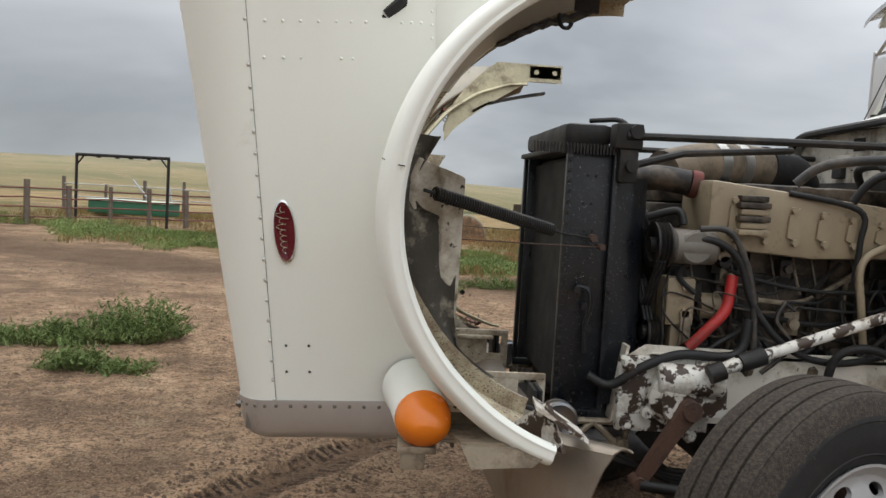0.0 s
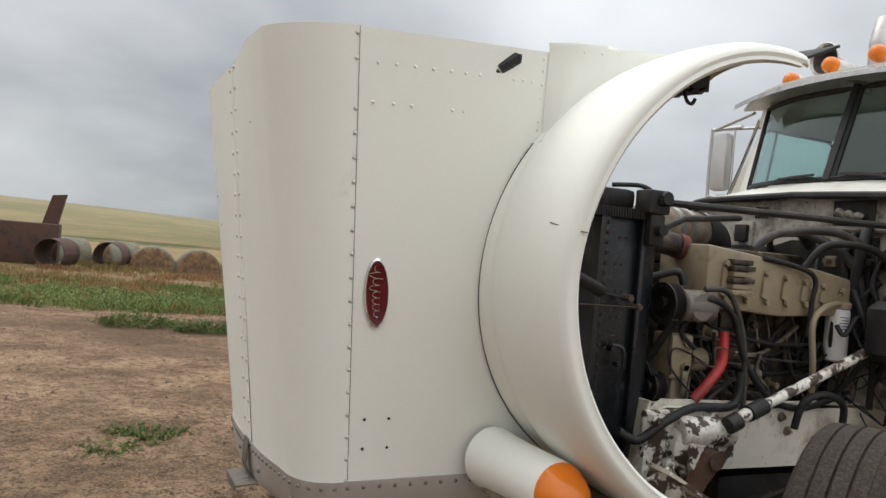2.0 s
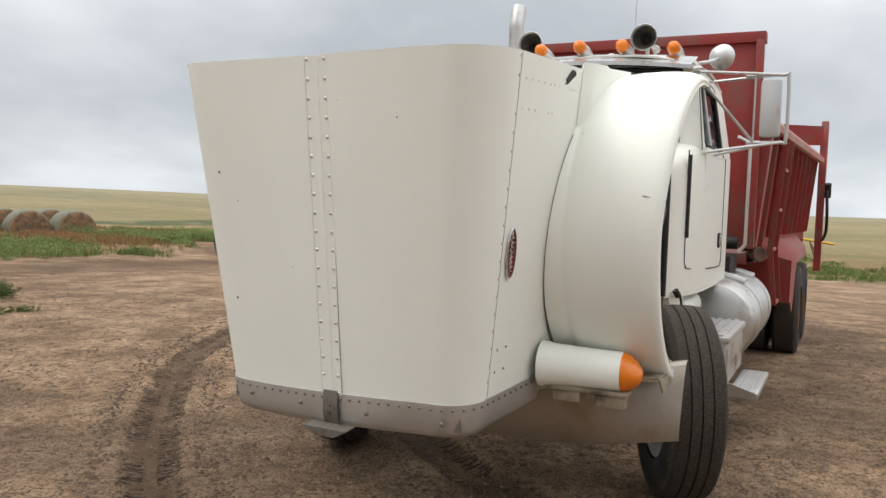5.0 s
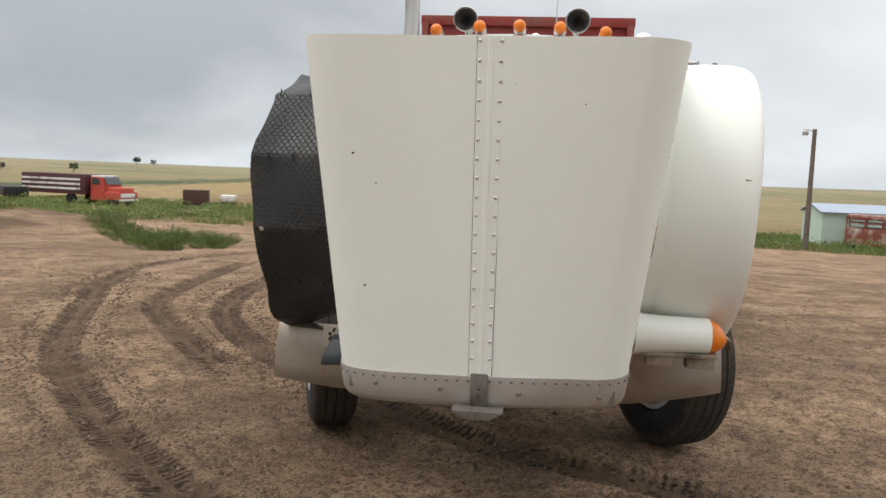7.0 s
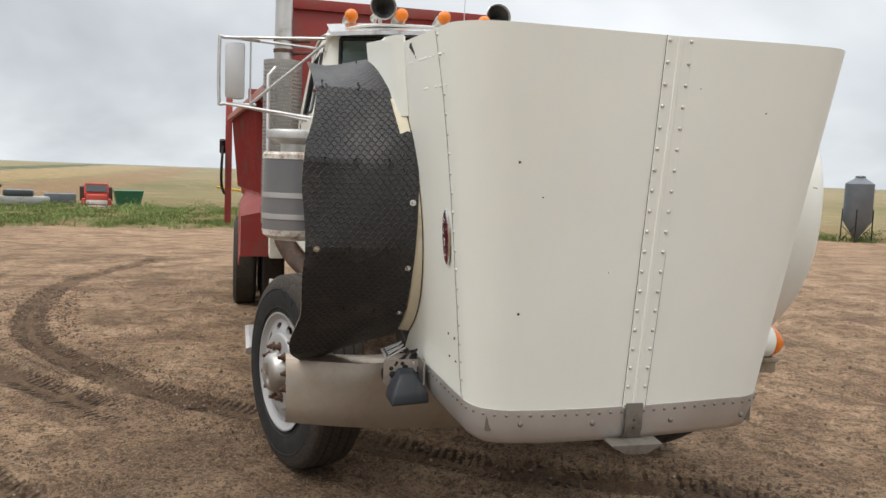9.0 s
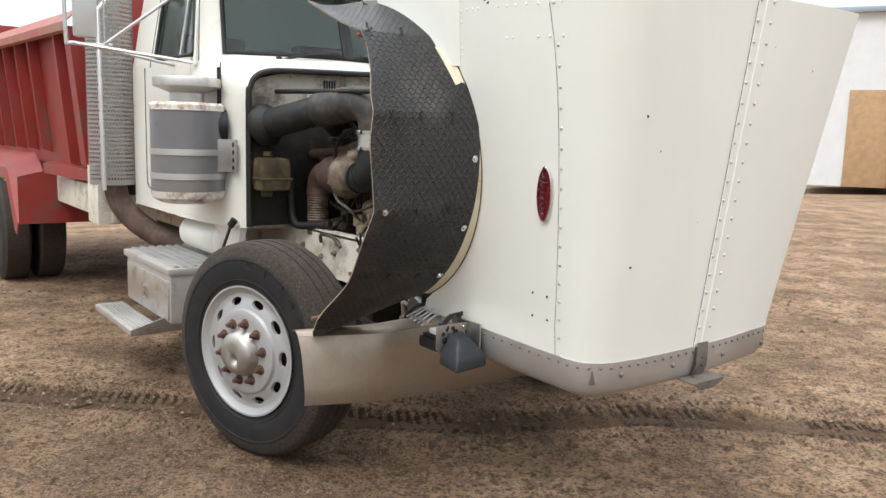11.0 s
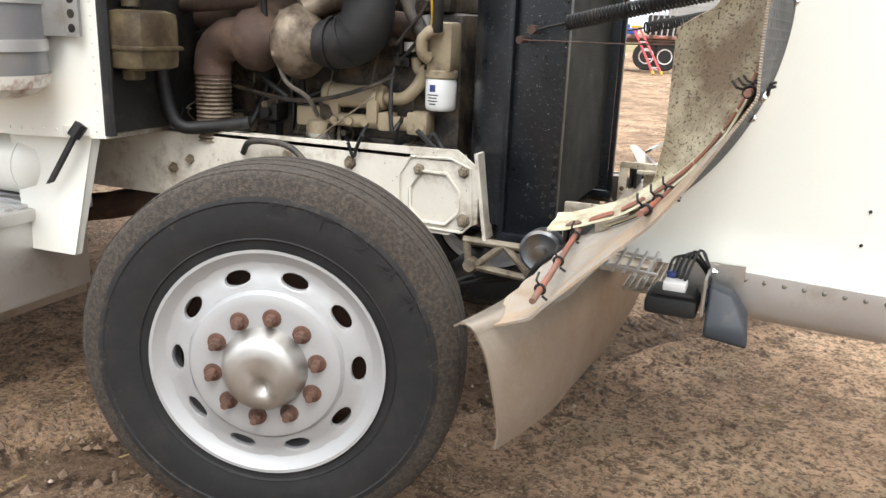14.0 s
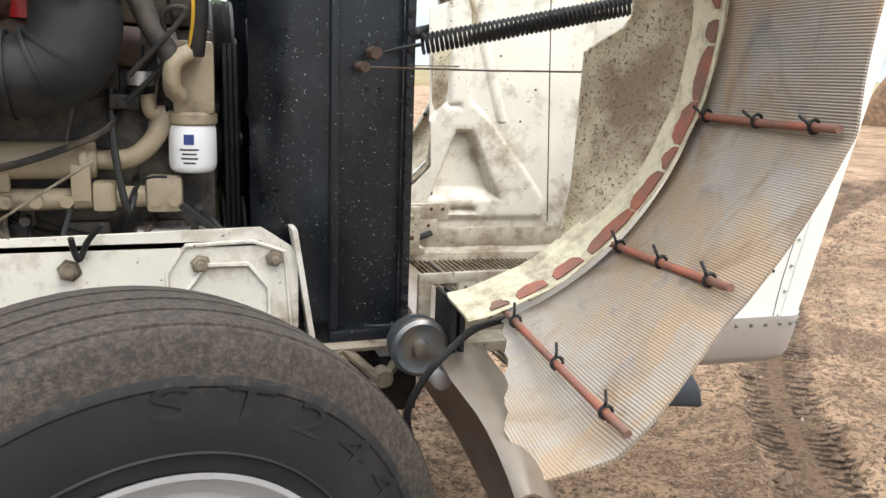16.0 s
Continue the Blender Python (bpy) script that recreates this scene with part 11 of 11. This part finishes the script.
for k, (x, y, w, d, h, n) in enumerate((
    (3.42, -4.40, 0.85, 0.7, 0.56, 420), (3.85, -4.15, 0.75, 0.5, 0.36, 260), (4.25, -4.0, 0.8, 0.5, 0.26, 200), (3.55, -3.10, 0.42, 0.3, 0.26, 160), (3.15, -3.05, 0.28, 0.2, 0.16, 80), (4.7, -3.9, 0.6, 0.4, 0.22, 120),
    (1.7, -3.3, 0.5, 0.35, 0.07, 60), (1.95, -2.95, 0.4, 0.3, 0.05, 40),
    (-3.0, -9.25, 0.75, 0.7, 0.42, 260), (-3.35, -9.75, 0.7, 0.6, 0.36, 180), (-2.35, -7.7, 0.35, 0.3, 0.10, 60), (0.35, -9.4, 1.1, 0.8, 0.3, 240), (1.3, -9.9, 1.3, 0.8, 0.34, 260), (-0.7, -10.1, 1.1, 0.7, 0.3, 220),
    (-20.0, -13.9, 2.3, 1.6, 0.78, 420), (-18.2, -12.7, 2.2, 1.5, 0.70, 400), (-16.4, -11.4, 2.0, 1.4, 0.62, 380), (-14.6, -10.1, 1.8, 1.3, 0.60, 360), (-13.0, -8.9, 1.6, 1.2, 0.52, 340), (-11.5, -7.8, 1.5, 1.1, 0.44, 320),
    (-12.9, -7.3, 1.5, 1.0, 0.50, 320), (-14.4, -7.7, 1.5, 1.0, 0.52, 320), (-15.8, -8.9, 1.6, 1.2, 0.55, 320), (-14.4, -8.8, 1.4, 1.1, 0.52, 300), (-16.8, -10.2, 1.6, 1.2, 0.58, 300),
)):
    weed_bush((x, y, gz(x, y)), w, d, h, n, k)


def scatter(name, label, count, region, hgt, mat_, seed, cover_min=0.15, blades=6):
    r = np.random.RandomState(seed)
    x0, x1, y0, y1 = region
    vs_, fs_ = [], []
    made = 0
    while made < count:
        xs = r.uniform(x0, x1, 4000)
        ys = r.uniform(y0, y1, 4000)
        cv = plant_cover(xs, ys)
        clump = np.clip(0.25 + 1.3 * wave_noise(xs, ys, seed + 40, 3, 1.1), 0, 1)
        keep = r.uniform(0, 1, 4000) < np.clip(cv - cover_min, 0, 1) * 1.6 * clump
        xs, ys = xs[keep], ys[keep]
        zs = ground_height(xs, ys)
        dist = np.hypot(xs - 2, ys)
        for x, y, z, dd, cl in zip(xs, ys, zs, dist, clump[keep]):
            sc = 1.0 + dd / 40
            for b in range(blades):
                a = r.uniform(0, 2 * math.pi)
                hh = hgt * r.uniform(0.5, 1.25) * (0.35 + 0.85 * cl)
                lean = hh * r.uniform(0.15, 0.7)
                wd = 0.007 * sc
                ca, sa = math.cos(a), math.sin(a)
                bx_, by_ = x + r.uniform(-0.08, 0.08) * sc, y + r.uniform(-0.08, 0.08) * sc
                i = len(vs_)
                vs_.extend([(bx_ - sa * wd, by_ + ca * wd, z - 0.01), (bx_ + sa * wd, by_ - ca * wd, z - 0.01), (bx_ + ca * lean * 0.4 + sa * wd * 0.7, by_ + sa * lean * 0.4 - ca * wd * 0.7, z + hh * 0.65), (bx_ + ca * lean, by_ + sa * lean, z + hh)])
                fs_.extend([(i, i + 1, i + 2), (i, i + 2, i + 3)])
            made += 1
            if made >= count:
                break
    me = bpy.data.meshes.new(name)
    me.from_pydata(vs_, [], fs_)
    me.materials.append(mat_)
    return tagged(new(name, me), label, "grass", kind="stuff")



def leafy_tufts(name, label, count, region, size, seed, mat_, depth_of_strip):
    """Soft bushy weeds: domes of small leaves crowded along the yard's edge."""
    r = np.random.RandomState(seed)
    x0, x1, y0, y1 = region
    vs_, fs_, pool = [], [], []
    made = 0
    while made < count:
        if not pool:
            xs, ys = r.uniform(x0, x1, 3000), r.uniform(y0, y1, 3000)
            pool = list(zip(xs, ys, plant_cover(xs, ys), wave_noise(xs, ys, seed + 60, 3, 0.8), yard_edge(xs) - ys, ground_height(xs, ys)))
        x, y, cv, clump, inside, z = pool.pop()
        if cv < 0.3 or (depth_of_strip and inside > depth_of_strip * (0.8 + 0.5 * clump)) or r.uniform() > 0.45 + 0.9 * clump:
            continue
        made += 1
        w = size * r.uniform(0.5, 1.25) * (0.8 + 0.5 * clump)
        hh = w * r.uniform(0.55, 0.95)
        for _ in range(80):
            a, q, up = r.uniform(0, 6.283), math.sqrt(r.uniform()), r.uniform(0.05, 1.0)
            rr = q * w * math.sqrt(max(0.06, 1 - up * up * 0.85))
            c = (x + rr * math.cos(a), y + rr * math.sin(a), z + hh * up)
            l1 = r.uniform(0.07, 0.15) * size
            d1 = r.normal(0, 1, 3)
            d1[2] = abs(d1[2]) + 0.5
            d1 = d1 / np.linalg.norm(d1) * l1
            d2 = np.cross(d1, r.normal(0, 1, 3))
            d2 = d2 / (np.linalg.norm(d2) + 1e-9) * l1 * 0.26
            i = len(vs_)
            vs_.extend([(c[0] - d1[0] * 0.4, c[1] - d1[1] * 0.4, c[2] - d1[2] * 0.4), (c[0] + d2[0], c[1] + d2[1], c[2] + d2[2]), (c[0] + d1[0], c[1] + d1[1], c[2] + d1[2]), (c[0] - d2[0], c[1] - d2[1], c[2] - d2[2])])
            fs_.append((i, i + 1, i + 2, i + 3))
    me = bpy.data.meshes.new(name)
    me.from_pydata(vs_, [], fs_)
    me.materials.append(mat_)
    return tagged(new(name, me), label, "weeds", kind="stuff")


leafy_tufts("edge_weeds", "bushy green weeds crowding the edge of the yard", 1100, (-20, 15, -26, -9), 0.34, 51, weed_bright, 4.6)
leafy_tufts("far_weeds", "tall green weeds round the parked machinery", 420, (-58, -31, -36, 0), 0.75, 52, weed_bright, 0)
leafy_tufts("shed_weeds", "tall green weeds along the shed wall", 160, (-38, -30, 8, 34), 0.7, 53, weed_green, 0)
scatter("green_grass", "green grass and weeds at the edge of the yard", 5000, (-22, 16, -18.5, -8), 0.14, grass_green, 1, 0.2)
scatter("dry_grass", "dry straw-coloured grass between the weeds", 4500, (-22, 16, -30, -7), 0.17, grass_dry, 2, 0.1)
scatter("straw_stubble", "brown straw stubble behind the weeds", 6000, (-24, 3, -30, -15), 0.12, straw_brown, 8, 0.2)
scatter("green_grass", "green grass in front of the parked machinery", 7000, (-60, -30, -44, 2), 0.20, grass_green, 3, 0.2)
scatter("green_grass", "tall weeds along the shed", 2500, (-48, -29, 2, 34), 0.3, grass_green, 4, 0.2)

# loose gravel and clods on the yard
pebble = material("pale_gravel", (0.33, 0.26, 0.20), 0.85, var=0.45, scale=2.5, fine=30, bump=0.1)
clod = material("brown_clods", (0.13, 0.085, 0.055), 0.95, var=0.3, scale=3, fine=30, bump=0.2)
for nm, lab, cnt, m_, smin, smax, seed in (("gravel", "loose pale gravel on the dirt", 26000, pebble, 0.003, 0.013, 5), ("clods", "crumbled brown clods on the dirt", 26000, clod, 0.005, 0.026, 6)):
    r = np.random.RandomState(seed)
    rad_ = 11 * np.sqrt(r.uniform(0.01, 1, cnt))
    an_ = r.uniform(0, 2 * np.pi, cnt)
    xs, ys = 1.5 + rad_ * np.cos(an_), -0.6 + rad_ * np.sin(an_)
    if seed == 6:
        pick = r.randint(0, 2, cnt)
        for li in (0, 1):
            ln = track_lines[li]
            ln = ln[(np.abs(ln[:, 0]) < 7) & (np.abs(ln[:, 1]) < 6)]
            idx = r.randint(0, len(ln), cnt)
            on = (r.uniform(0, 1, cnt) < 0.7) & (pick == li)
            offs = np.where(r.uniform(0, 1, cnt) < 0.5, -0.26, 0.26) + r.normal(0, 0.09, cnt)
            nx_ = np.gradient(ln[:, 1])[idx]
            ny_ = -np.gradient(ln[:, 0])[idx]
            nn = np.hypot(nx_, ny_) + 1e-9
            xs = np.where(on, ln[idx, 0] + nx_ / nn * offs, xs)
            ys = np.where(on, ln[idx, 1] + ny_ / nn * offs, ys)
    zs = ground_height(xs, ys)
    sz = smin + (smax - smin) * r.uniform(0, 1, cnt) ** 3
    vs_, fs_ = [], []
    tmpl = ((1, 0, 0), (0.3, 0.9, 0), (-0.8, 0.5, 0), (-0.7, -0.6, 0), (0.4, -0.9, 0), (0.1, 0.05, 0.75))
    for x, y, z, s_ in zip(xs, ys, zs, sz):
        i = len(vs_)
        jit = r.uniform(0.7, 1.3, 6)
        for (a, b, c), j in zip(tmpl, jit):
            vs_.append((x + a * s_ * j, y + b * s_ * j, z + (c * s_ * j if c else -0.003)))
        fs_.extend([(i + k, i + (k + 1) % 5, i + 5) for k in range(5)])
    me = bpy.data.meshes.new(nm)
    me.from_pydata(vs_, [], fs_)
    me.materials.append(m_)
    tagged(new(nm, me), lab, nm, kind="stuff")
# bits of straw blown over the yard
r = np.random.RandomState(19)
vs_, fs_ = [], []
for k in range(900):
    rad1, an1 = 6.5 * math.sqrt(r.uniform(0.02, 1)), r.uniform(0, 2 * math.pi)
    x, y = 1.0 + rad1 * math.cos(an1), -0.8 + rad1 * math.sin(an1)
    z = float(ground_height(np.array([x]), np.array([y]))[0]) + 0.004
    ln1, w1, a1 = r.uniform(0.02, 0.09), r.uniform(0.0012, 0.0026), r.uniform(0, math.pi)
    bend1 = r.uniform(-0.35, 0.35)
    i = len(vs_)
    for f, aa in ((-1, a1), (0, a1), (1, a1 + bend1)):
        cx, cy = x + f * ln1 / 2 * math.cos(aa), y + f * ln1 / 2 * math.sin(aa)
        px_, py_ = -math.sin(aa) * w1, math.cos(aa) * w1
        vs_.extend([(cx + px_, cy + py_, z), (cx, cy, z + w1 * 1.6), (cx - px_, cy - py_, z)])
    for b in (0, 3):
        fs_.extend([(i + b, i + b + 3, i + b + 4, i + b + 1), (i + b + 1, i + b + 4, i + b + 5, i + b + 2)])
me = bpy.data.meshes.new("straw")
me.from_pydata(vs_, [], fs_)
me.materials.append(grass_dry)
tagged(new("straw", me), "bits of pale straw blown over the dirt", "straw", kind="stuff")
